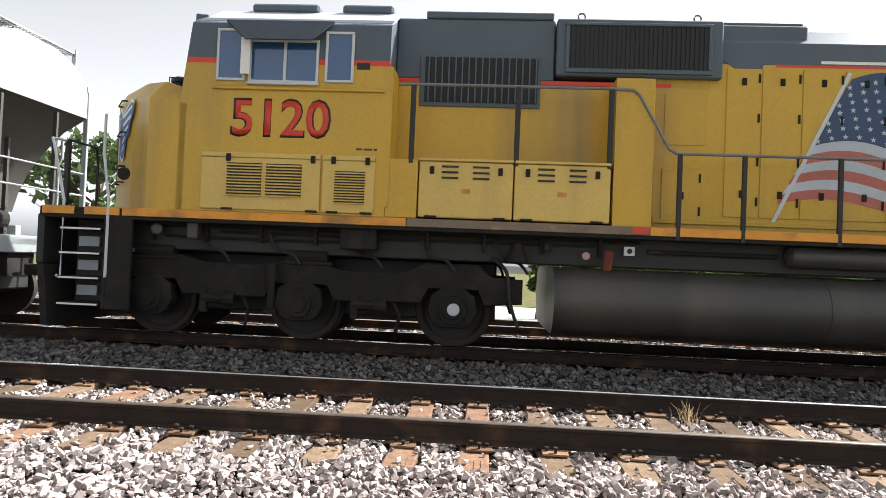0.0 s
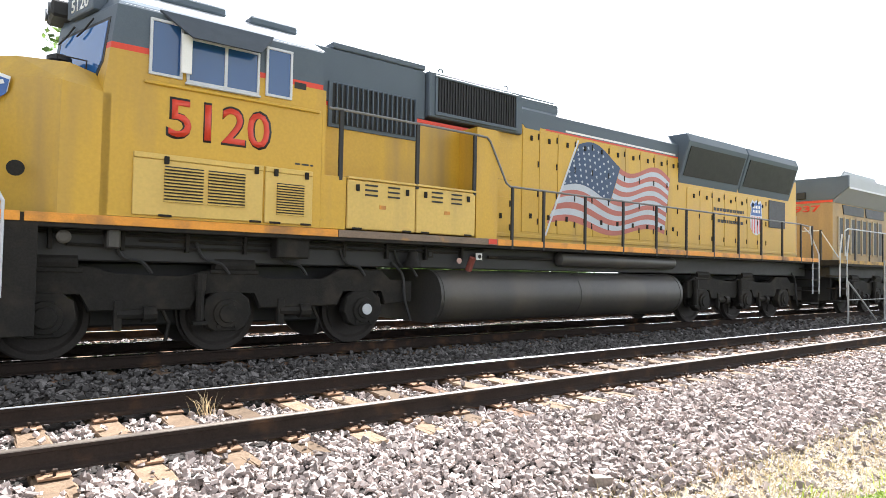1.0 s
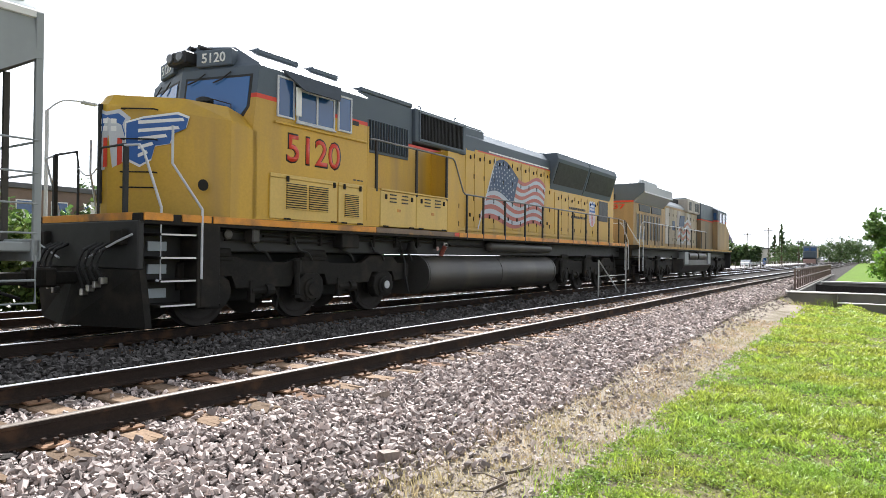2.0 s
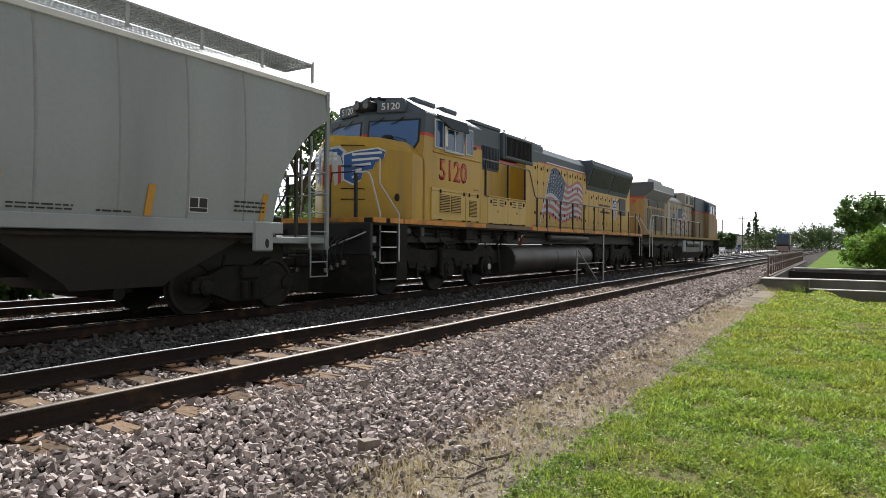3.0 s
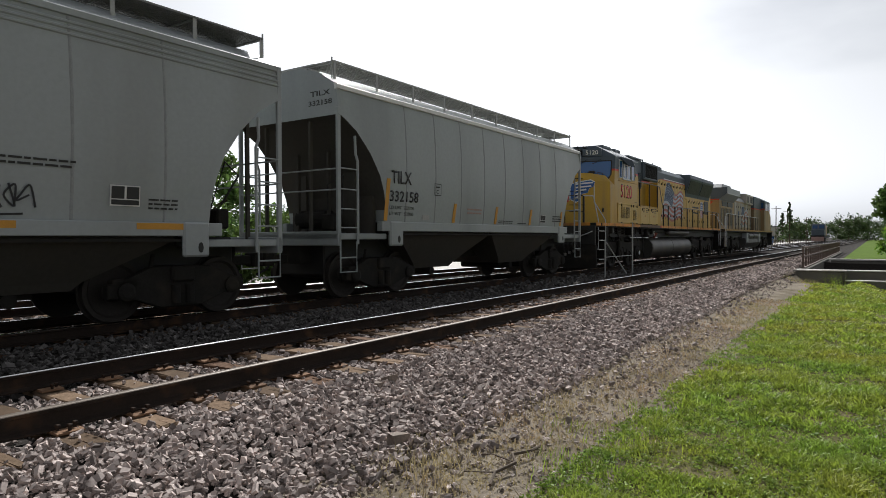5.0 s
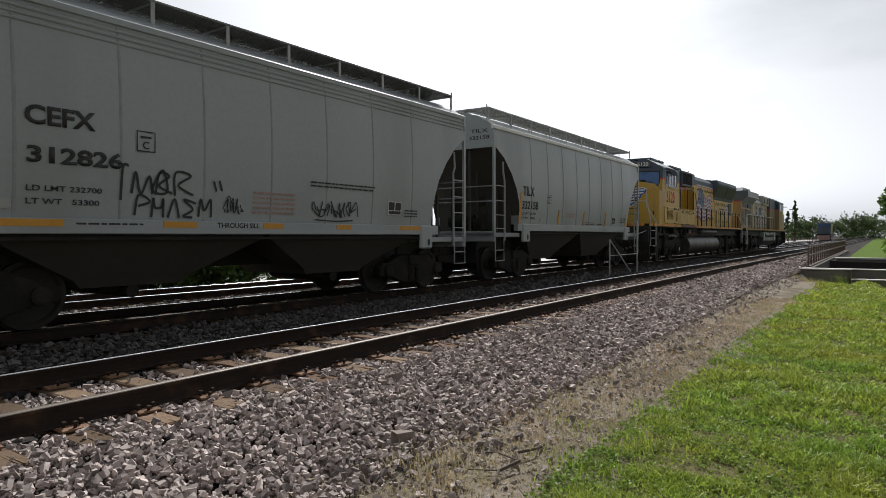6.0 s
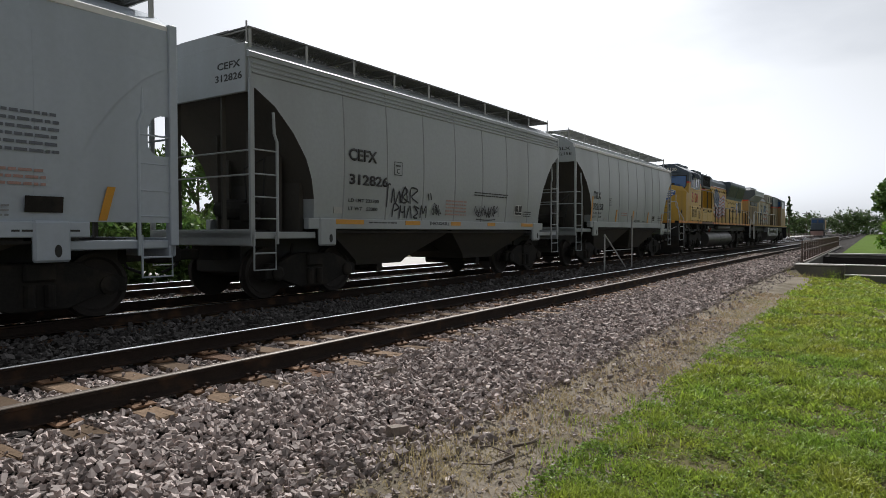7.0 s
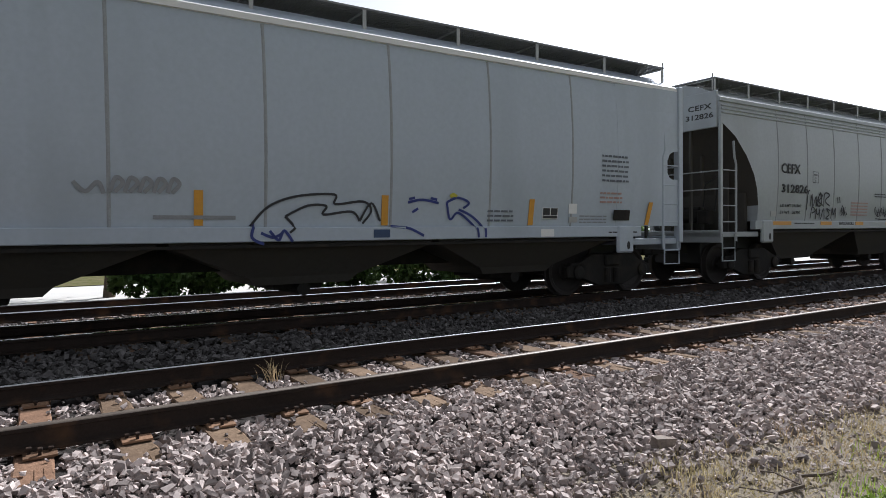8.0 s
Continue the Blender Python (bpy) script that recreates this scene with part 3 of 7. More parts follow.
def loco_truck(parent, xs, cap_white=False):
    """Three axles in a cast side frame, with journal boxes, dampers and brake cylinders; one mesh a part."""
    a, m, c = xs
    for x in xs:
        wheelset(parent, x, 0.533)
    for s in (-1, 1):
        y0, y1 = sorted((s * 1.02, s * 1.16))
        top = [(a - 0.62, 0.62), (a - 0.62, 1.02), (a - 0.3, 1.16), (a + 0.45, 1.16), (a + 0.75, 1.05), (m - 0.6, 1.02), (m - 0.3, 1.12), (m + 0.3, 1.12), (m + 0.6, 1.0), (c - 0.7, 1.0), (c - 0.4, 1.18), (c + 0.35, 1.18), (c + 0.5, 1.0), (c + 0.95, 1.0), (c + 0.95, 0.66)]
        low = [(c + 0.42, 0.62), (c + 0.36, 0.86), (c - 0.36, 0.86), (c - 0.44, 0.62), (m + 0.48, 0.60), (m + 0.40, 0.84), (m - 0.40, 0.84), (m - 0.48, 0.60), (a + 0.46, 0.60), (a + 0.38, 0.84), (a - 0.38, 0.84), (a - 0.44, 0.62)]
        part("side_frame", prism(B(), top + low, y0, y1, bevel=0.02), GRIME, parent, "cast steel side frame dark with grime")
        for x in xs:
            bm = B()
            prism(bm, [(x - 0.26, 0.36), (x - 0.16, 0.30), (x + 0.16, 0.30), (x + 0.26, 0.36), (x + 0.34, 0.52), (x + 0.30, 0.74), (x + 0.16, 0.84), (x - 0.16, 0.84), (x - 0.30, 0.74), (x - 0.34, 0.52)], s * 1.0, s * 1.2, bevel=0.015)
            lathe_y(bm, x, 0.545, [(s * 1.2, 0.20), (s * 1.24, 0.19), (s * 1.24, 0.13), (s * 1.27, 0.12)], 20)
            for dx in (-0.12, 0.12):
                lathe_y(bm, x + dx, 0.37, [(s * 1.2, 0.03), (s * 1.23, 0.03)], 6)
            part("journal_box", bm, GRIME, parent)
            bm = B()
            tube(bm, [(x - 0.38, s * 1.22, 0.46), (x - 0.38, s * 1.22, 1.02)], 0.055)
            tube(bm, [(x - 0.38, s * 1.22, 0.86), (x - 0.38, s * 1.22, 1.08)], 0.075)
            box(bm, x - 0.47, x - 0.29, s * 1.22 - 0.05, s * 1.22 + 0.05, 0.40, 0.45)
            if x != c:
                part("damper", bm, GRIME, parent)
            else:
                bm.free()
        for x in (0.5 * (a + m), 0.5 * (m + c)):
            bm = B()
            tube(bm, [(x - 0.30, s * 1.14, 0.56), (x + 0.02, s * 1.14, 0.56)], 0.07)
            tube(bm, [(x + 0.0, s * 1.14, 0.56), (x + 0.16, s * 1.14, 0.56)], 0.11, 12)
            box(bm, x - 0.34, x - 0.24, s * 1.14 - 0.05, s * 1.14 + 0.05, 0.36, 0.74, 0.01)
            tube(bm, [(x + 0.2, s * 1.1, 0.7), (x + 0.34, s * 1.1, 0.42), (x + 0.30, s * 1.1, 0.2)], 0.025)
            part("brake_cylinder", bm, GRIME, parent)
        for x in (a + 0.05, m + 0.1):
            bm = tube(B(), [(x - 0.28, s * 1.1, 1.2), (x + 0.28, s * 1.1, 1.2)], 0.10, 12)
            box(bm, x - 0.34, x + 0.34, s * 1.1 - 0.08, s * 1.1 + 0.08, 1.08, 1.14, 0.01)
            part("sand_spring", bm, GRIME, parent)
        if cap_white and s < 0:
            part("axle_cap", lathe_y(B(), c + 0.02, 0.56, [(s * 1.27, 0.085), (s * 1.285, 0.085), (s * 1.29, 0.06)], 18), SILVER, parent, "white painted speed sensor cap")
        hose = curve_points([(c + 0.5, 1.3), (c + 0.72, 1.1), (c + 0.78, 0.7), (c + 0.9, 0.35)])
        part("hose", tube(B(), [(p[0], s * 1.2, p[1]) for p in hose], 0.025), BLACK, parent)
    # black block added to fill the truck so no bright ground shows through
    part("bolster", box(B(), a - 0.5, c + 0.6, -0.64, 0.64, 0.36, 1.22, 0.03), BLACK, parent)


def ladder_steps(parent, x0, x1, s, name="step", zs=(0.42, 0.78, 1.12, 1.46)):
    for i, z in enumerate(zs):
        bm = box(B(), x0, x1, s * 1.1 if s > 0 else -1.5, 1.5 if s > 0 else -1.1, z - 0.02, z + 0.02)
        part(name, bm, GRIME, parent)
        bm = box(B(), x0 + 0.02, x1 - 0.02, (s * 1.505 if s > 0 else -1.515), (1.515 if s > 0 else -1.505), z - 0.012, z + 0.012)
        part("step_edge", bm, WHITE, parent, "white painted step edge")


def handrail(parent, pts, r=0.02, material=None):
    part("handrail", tube(B(), pts, r), material or SILVER, parent, "" if material else "white painted grab rail")


def shield(parent, x0, x1, z0, z1, y, facing="y"):
    """Striped shield: blue head, red and white upright stripes, pale outline."""
    w, hgt = x1 - x0, z1 - z0

    def place(bm, pts, off):
        vs = [bm.verts.new((x0 + u * w, y - off, z0 + v * hgt) if facing == "y" else (y - off, x0 + u * w, z0 + v * hgt)) for u, v in pts]
        bm.faces.new(vs)
    out = [(0.5, 0.0), (0.75, 0.05), (0.97, 0.2), (1.0, 0.5), (0.93, 0.75), (1.0, 0.86), (0.84, 1.0), (0.65, 0.95), (0.5, 1.0), (0.35, 0.95), (0.16, 1.0), (0.0, 0.86), (0.07, 0.75), (0.0, 0.5), (0.03, 0.2), (0.25, 0.05)]
    bm = B()
    place(bm, out, 0.004)
    part("emblem_ground", bm, SILVER, parent, "pale painted shield")
    bm = B()
    place(bm, [(0.07, 0.56), (0.93, 0.56), (0.88, 0.75), (0.92, 0.85), (0.82, 0.93), (0.65, 0.89), (0.5, 0.94), (0.35, 0.89), (0.18, 0.93), (0.08, 0.85), (0.12, 0.75)], 0.008)
    part("emblem_head", bm, BLUE, parent, "blue shield head")
    bm = B()
    for k in range(4):
        u = 0.12 + k * 0.21
        place(bm, [(u, 0.12 if k in (0, 3) else 0.06), (u + 0.07, 0.08 if k in (0, 3) else 0.05), (u + 0.07, 0.53), (u, 0.53)], 0.008)
    part("emblem_stripe", bm, RED, parent, "red shield stripes")
    bm = B()
    for k in range(2):
        for j in range(5):
            place(bm, [(0.2 + j * 0.125, 0.64 + k * 0.12), (0.28 + j * 0.125, 0.64 + k * 0.12), (0.28 + j * 0.125, 0.72 + k * 0.12), (0.2 + j * 0.125, 0.72 + k * 0.12)], 0.012)
    part("emblem_bar", bm, WHITE, parent, "pale bars on the shield")


def window(parent, x0, x1, z0, z1, y, panes=1):
    f = 0.035
    bm = B()
    for b in ((x0, x1, z0, z0 + f), (x0, x1, z1 - f, z1), (x0, x0 + f, z0 + f, z1 - f), (x1 - f, x1, z0 + f, z1 - f)):
        box(bm, b[0], b[1], y - 0.03, y + 0.02, b[2], b[3], 0.004)
    for k in range(1, panes):
        xm = x0 + (x1 - x0) * (0.52 if panes == 2 else k / panes)
        box(bm, xm - 0.02, xm + 0.02, y - 0.028, y + 0.02, z0 + f, z1 - f)
    fr = part("window_frame", bm, SILVER, parent, "bright metal window frame")
    part("pane", box(B(), x0 + f, x1 - f, y - 0.012, y + 0.0, z0 + f, z1 - f), WINDOW, fr, "bluish cab window pane")


def louvres(parent, x0, x1, z0, z1, y, n, material, slot=BLACK):
    fr = part("louvre_opening", box(B(), x0, x1, y - 0.004, y + 0.02, z0, z1), slot, parent, "dark slotted air opening")
    step = (z1 - z0) / n
    first = None
    for i in range(n):
        z = z0 + i * step
        if first is None:
            first = part("slat", prism(B(), [(y - 0.03, 0.0), (y - 0.03, step * 0.35), (y - 0.003, step * 0.62), (y - 0.003, step * 0.2)], x0, x1, axis="x"), material, fr)
            first.location.z = z
        else:
            shared("slat", first, fr, pose(0, 0, z))


def latch(parent, x, z, y, material=GRIME):
    part("latch", box(B(), x - 0.03, x + 0.03, y - 0.025, y, z - 0.05, z + 0.05, 0.006), material, parent)


LX = 4.7
loco = vehicle("diesel_locomotive", LX, "yellow and grey diesel locomotive with a flag painted on its hood", "locomotive", "locomotives of the train")


def build_loco():
    P = loco
    W = 1.51
    # underframe, walkway edge band
    part("underframe", box(B(), -5.0, 15.3, -1.15, 1.15, 1.22, 1.64, 0.02), BLACK, P)
    part("deck", box(B(), -6.05, 15.4, -W + 0.01, W - 0.01, 1.60, 1.755, 0.01), GRIME, P)
    for x0, x1 in ((-6.0, -5.55), (-5.4, -4.9), (-4.86, -0.95), (2.25, 15.35)):
        part("edge_band", box(B(), x0, x1, -W - 0.012, -W + 0.02, 1.655, 1.765, 0.004), ORANGE, P, "orange walkway edge band")
    part("edge_band", box(B(), -0.94, 2.24, -W - 0.012, -W + 0.02, 1.655, 1.765, 0.004), surface("scuffed_band", (0.19, 0.14, 0.10), 0.7, scale=4, vary=0.3, dirt=(0.5, 0.25, 0.05), dirt_amount=0.15), P, "scuffed brown walkway edge band")
    part("edge_band", box(B(), -6.06, -6.03, -1.3, 1.3, 1.655, 1.765, 0.004), ORANGE, P, "orange walkway edge band")

    # nose: two faces that meet in a ridge on the middle line
    plan = [(-4.03, -W), (-4.55, -W), (-5.05, -1.0), (-5.78, -0.14), (-5.80, 0.0), (-5.78, 0.14), (-5.05, 1.0), (-4.55, W), (-4.03, W)]
    def nose_ring(z, inset, dx):
        return [(x + dx * (1 if x < -4.1 else 0), y * (1 - inset), z(x)) for x, y in plan]
    bm = loft(B(), [nose_ring(lambda x: 1.76, 0, 0), nose_ring(lambda x: float(np.interp(x, [-5.8, -4.03], [3.50, 3.22])), 0, 0), nose_ring(lambda x: float(np.interp(x, [-5.8, -4.9, -4.03], [3.66, 3.66, 3.46])), 0.16, 0.10)])
    part("nose", bm, YELLOW, P, "yellow ridge-fronted nose")
    # nose top takes the lightened, sunlit-looking grey
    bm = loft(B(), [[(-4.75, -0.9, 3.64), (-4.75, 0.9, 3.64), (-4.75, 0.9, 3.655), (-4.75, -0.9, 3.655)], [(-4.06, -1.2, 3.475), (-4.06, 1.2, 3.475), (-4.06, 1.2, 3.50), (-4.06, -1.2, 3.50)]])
    part("nose_top", bm, ROOF_TOP, P, "anti-glare nose top in grey lightened as sunlit")
    bm = lathe_y(B(), 0, 0, [(0, 0.10), (0.12, 0.10), (0.12, 0.14), (0.17, 0.14), (0.20, 0.09)], 16)
    v = part("nose_vent", bm, BLACK, P)
    v.matrix_basis = pose(-4.5, -0.75, 3.58, 90, 0, 0)
    handrail(P, [(-4.55, -1.0, 3.58), (-4.55, -1.0, 3.72), (-4.25, -1.1, 3.68), (-4.25, -1.1, 3.50)], 0.012, BLACK)

    # cab in three bands: yellow, red line, grey
    def front(z, y=W):
        return -4.12 + max(0, z - 3.3) * 0.12 - 0.42 * (1 - abs(y) / W)
    def ring(z, w, dx=0.0):
        return [(front(z) + dx, -w, z), (-1.25, -w, z), (-1.25, w, z), (front(z) + dx, w, z), (front(z, 0) + dx, 0, z)]
    part("cab_lower", loft(B(), [ring(1.77, W), ring(3.3, W), ring(3.79, W)]), YELLOW, P)
    part("cab_stripe", loft(B(), [ring(3.79, W), ring(3.865, W)]), RED, P, "red dividing stripe")
    bm = loft(B(), [ring(3.865, W), ring(4.34, W), ring(4.40, W - 0.06, 0.02), ring(4.80, 0.70, 0.04)])
    part("cab_upper", bm, GREY_ROOF, P, "dark grey cab roof and upper walls")
    # bright strip paints the sun on the cab roof's slope
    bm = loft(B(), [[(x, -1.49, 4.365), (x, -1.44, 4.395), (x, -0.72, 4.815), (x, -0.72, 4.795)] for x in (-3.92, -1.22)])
    part("roof_edge", bm, SILVER, P, "silver strip laid on the roof edge as sunlight")
    part("cab_rear_edge", box(B(), -1.25, -1.20, -W - 0.004, -0.9, 1.9, 3.79), YELLOW, P)
    for x0, x1 in ((-3.45, -2.45), (-2.1, -1.35)):
        part("roof_unit", box(B(), x0, x1, -0.80, 0.1, 4.78, 4.91, 0.03), GREY_ROOF, P, "low grey roof box")
    part("antenna", tube(B(), [(-1.6, -0.5, 4.76), (-1.6, -0.5, 4.9)], 0.03), BLACK, P)

    # windscreens, wipers, number boards, headlights
    def wind(y0, y1):
        def at(z, y, d):
            return (front(z, y) - d, y, z)
        for d, mat, nm, pts in ((0.006, BLACK, "windscreen_gasket", ((3.47, y0 * 1.0), (3.50, y1), (4.20, y1), (4.20, y0))), (0.014, SCREEN_GLASS, "windscreen", None)):
            g = 0.0 if pts else 0.045
            zl, zr, zt = 3.62, 3.46, 4.2
            sgn = 1 if y1 > y0 else -1
            quad = [(zl - 0.04 + g, y0 + sgn * g), (zr + g, y1 - sgn * (g + 0.1)), (zr + 0.18, y1 - sgn * g), (zt - g, y1 - sgn * g), (zt - g, y0 + sgn * g)]
            b = B()
            fr = [b.verts.new(at(z, y, d)) for z, y in quad]
            bk = [b.verts.new(at(z, y, d - 0.012)) for z, y in quad]
            b.faces.new(fr)
            n = len(quad)
            for i in range(n):
                b.faces.new((fr[i], fr[(i + 1) % n], bk[(i + 1) % n], bk[i]))
            part(nm, b, mat, P, "" if pts else "blue windscreen")
    wind(-0.10, -1.40)
    wind(0.10, 1.40)
    for y in (-0.5, -1.0, 0.5, 1.0):
        part("wiper", tube(B(), [(front(4.26, y) - 0.03, y, 4.26), (front(4.14, y + 0.15) - 0.05, y + 0.15, 4.14), (front(4.08, y + 0.3) - 0.06, y + 0.3, 4.08)], 0.012, 6), BLACK, P)
    for s in (-1, 1):
        nb = part("number_board", box(B(), -0.06, 0.12, -0.36, 0.36, -0.14, 0.14, 0.015), GREY_ROOF, P)
        nb.matrix_basis = pose(front(4.52, 0.66) - 0.02, s * 0.66, 4.52, 0, 0, -s * 15.5)
        lettering("digits", "5120", 0.24, -0.24, -0.085, 0.085, -0.062, WHITE, nb, 0.02, facing="x", label="white number 5120")
    hl = part("headlight", box(B(), -4.56, -4.15, -0.26, 0.26, 4.44, 4.66, 0.03), BLACK, P)
    for y in (-0.14, 0.14):
        bm = lathe_y(B(), 0, 0, [(0, 0.085), (0.03, 0.085), (0.035, 0.065)], 16)
        l = part("headlight_lens", bm, LENS, hl, "clear headlight lens")
        l.matrix_basis = pose(-4.56, y, 4.55, 0, 0, 90)
    for k, (y, z) in enumerate(((-0.35, 4.74), (-0.1, 4.76), (0.35, 4.72))):
        part("horn", tube(B(), [(-4.35, y, z), (-3.95, y, z)], 0.04), BLACK, P)
    # side windows, visor, mirror, ledge
    y = -W
    window(P, -3.63, -3.23, 3.55, 4.26, y)
    window(P, -3.18, -2.22, 3.53, 4.12, y, 2)
    window(P, -2.13, -1.74, 3.55, 4.24, y)
    bm = loft(B(), [[(-3.52, y - 0.01, 4.385), (-2.03, y - 0.01, 4.385), (-2.03, y, 4.36), (-3.52, y, 4.36)], [(-3.17, y - 0.22, 4.06), (-2.28, y - 0.22, 4.06), (-2.28, y - 0.205, 4.05), (-3.17, y - 0.205, 4.05)]])
    part("sun_visor", bm, VISOR, P, "grey sloping sun visor over the cab window")
    part("mirror_board", box(B(), -3.27, -3.14, y - 0.10, y - 0.08, 3.62, 4.12, 0.005), WHITE, P, "white wind deflector beside the window")
    part("ledge", box(B(), -3.68, -1.30, y - 0.035, y, 3.43, 3.475, 0.01), YELLOW, P)
    part("sill_strip", box(B(), -3.2, -2.2, y - 0.05, y, 3.50, 3.53, 0.008), SILVER, P)
    part("stripe_patch", box(B(), -1.70, -1.52, y - 0.005, y, 3.74, 3.83), BLACK, P)
    # far side windows, plain
    for a, b in ((-3.63, -3.23), (-3.18, -2.22), (-2.13, -1.74)):
        part("far_window", box(B(), a, b, W, W + 0.02, 3.55, 4.2, 0.005), WINDOW, P)
    # number on the side
    lettering("number_outline", "5120", -3.405, -2.02, 2.785, 3.325, y, BLACK, P, 0.024, 0.003, label="black outline of the number")
    lettering("number", "5120", -3.375, -2.05, 2.815, 3.295, y - 0.003, RED, P, 0.01, 0.003, label="red number 5120")
    bars("model_mark", -1.66, -1.38, 2.64, 2.70, 1, y, DARK_MARK, P, 3)
    # louvred side doors
    for x0, x1 in ((-3.77, -2.13), (-2.10, -1.39)):
        d = part("side_door", box(B(), x0, x1, y - 0.03, y, 1.80, 2.50, 0.008), YELLOW_PALE, P, "pale yellow louvred side door")
        part("top_rail", box(B(), x0, x1, y - 0.035, y, 2.505, 2.575, 0.008), YELLOW_PALE, d)
        for x in ((x0 + 0.38, x1 - 0.1) if x1 - x0 > 1 else (x0 + 0.15, x1 - 0.1)):
            latch(d, x, 2.50, y - 0.03)
            part("hinge", box(B(), x - 0.08, x + 0.08, y - 0.045, y - 0.03, 1.79, 1.82, 0.004), GRIME, d)
        for a, b, z0, z1 in ((-3.41, -2.93, 1.98, 2.43), (-2.87, -2.38, 1.98, 2.43), (-1.93, -1.52, 1.92, 2.36)):
            if x0 < a < x1:
                louvres(d, a, b, z0, z1, y - 0.03, 12 if a > -2 else 11, YELLOW_PALE)

    # hood behind the cab
    H = 0.97
    part("hood_lower", box(B(), -1.25, 2.35, -H, H, 1.76, 3.74, 0.01), YELLOW, P)
    part("hood_stripe", box(B(), -1.25, 2.6, -H - 0.003, H + 0.003, 3.74, 3.80), RED, P, "red dividing stripe")
    part("hood_upper", box(B(), -1.25, 0.985, -H, H, 3.80, 4.66, 0.02), GREY_ROOF, P, "dark grey upper hood")
    part("roof_hatch", box(B(), -0.84, 0.96, -0.99, 0.99, 4.66, 4.76, 0.015), GREY_ROOF, P)
    vent = part("air_inlet", box(B(), -0.90, 0.80, -H - 0.03, -H, 3.40, 4.13, 0.01), GREY_ROOF, P, "grey framed air inlet")
    part("inlet_dark", box(B(), -0.83, 0.76, -H - 0.034, -H - 0.005, 3.46, 4.10), BLACK, vent)
    first = part("slat", box(B(), 0, 0.018, -H - 0.075, -H - 0.03, 3.46, 4.10), GREY_ROOF, vent)
    first.location.x = -0.78
    for k in range(1, 17):
        shared("slat", first, vent, pose(-0.78 + k * 0.094, 0, 0))
    # dynamic brake box with screen
    br = part("brake_box", box(B(), 1.0, 3.26, -1.06, 1.06, 3.86, 4.66, 0.02), GREY_ROOF, P, "grey resistor box")
    part("screen", box(B(), 1.17, 3.06, -1.066, -1.05, 3.96, 4.56), SCREEN, br, "black grille screen")
    first = part("bar", box(B(), 0, 0.012, -1.085, -1.06, 3.96, 4.56), BLACK, br)
    first.location.x = 1.2
    for k in range(1, 30):
        shared("bar", first, br, pose(1.2 + k * 0.062, 0, 0))
    for b in ((1.12, 3.11, 3.90, 3.96), (1.12, 3.11, 4.56, 4.60), (1.12, 1.17, 3.96, 4.56), (3.06, 3.11, 3.96, 4.56)):
        part("screen_frame", box(B(), b[0], b[1], -1.09, -1.05, b[2], b[3], 0.006), GREY_ROOF, br)
    for x in (1.35, 2.95):
        bm = tube(B(), [(x + 0.05 * math.cos(a), -0.9, 4.74 + 0.05 * math.sin(a)) for a in np.linspace(-1.2, 4.3, 12)], 0.014, 6)
        part("lifting_eye", bm, GREY_ROOF, P)
    part("hood_under_brake", box(B(), 2.2, 3.27, -H, H, 3.74, 3.88), YELLOW, P)
    # full-width block after the alcove
    part("side_block", loft(B(), [[(1.76, -W + 0.04, 1.76), (2.26, -W + 0.04, 1.76), (2.40, -H, 1.76), (1.76, -H, 1.76)], [(1.76, -W + 0.04, 3.72), (2.26, -W + 0.04, 3.72), (2.40, -H, 3.72), (1.76, -H, 3.72)]]), YELLOW, P)
    # long hood with chamfered grey roof
    part("long_hood", box(B(), 2.35, 15.1, -H, H, 1.76, 4.10, 0.012), YELLOW, P)
    bm = prism(B(), [(-H, 4.10), (-H, 4.40), (-0.70, 4.66), (0.70, 4.66), (H, 4.40), (H, 4.10)], 3.25, 15.08, axis="x")
    part("hood_roof", bm, GREY_ROOF, P, "grey chamfered hood roof")
    part("hood_patch", loft(B(), [[(3.30, -H - 0.006, 4.14), (3.75, -H - 0.006, 3.80), (3.85, -H - 0.006, 4.14)], [(3.30, -H, 4.14), (3.75, -H, 3.80), (3.85, -H, 4.14)]]), GREY_ROOF, P)
    part("roof_step", box(B(), 3.27, 4.46, -0.9, 0.9, 4.12, 4.68, 0.03), GREY_ROOF, P)
    part("roof_step_cap", box(B(), 3.3, 4.40, -0.86, 0.86, 4.68, 4.72, 0.01), GREY_ROOF, P)
    part("roof_bolt_row", box(B(), 4.6, 8.6, -H - 0.004, -H + 0.01, 4.12, 4.16), WHITE, P, "faded white roof seam")
    part("hood_stripe", box(B(), 4.0, 9.2, -H - 0.003, -H, 4.065, 4.10), RED, P, "red dividing stripe")
    # hood doors, each with latches and hinges
    xs = [2.50, 3.06, 3.34, 3.82, 4.36, 4.92, 5.48, 6.04, 6.60, 7.16, 7.72, 8.26, 8.72]
    for i, (x0, x1) in enumerate(zip(xs, xs[1:])):
        z0, z1 = (1.92, 2.62) if i == 0 else (1.98, 4.03)
        if i == 1:
            continue
        d = part("hood_door", box(B(), x0 + 0.008, x1 - 0.008, -H - 0.014, -H, z0, z1, 0.004), YELLOW, P)
        for z in ((z0 + 0.12, z1 - 0.12) if i == 0 else (2.2, 2.75, 3.35, 3.9)):
            part("hinge", box(B(), x1 - 0.05, x1 - 0.025, -H - 0.03, -H - 0.012, z - 0.06, z + 0.06), GRIME, d)
        for z in ((2.25,) if i == 0 else (2.3, 3.85)):
            latch(d, 0.5 * (x0 + x1), z, -H - 0.014)
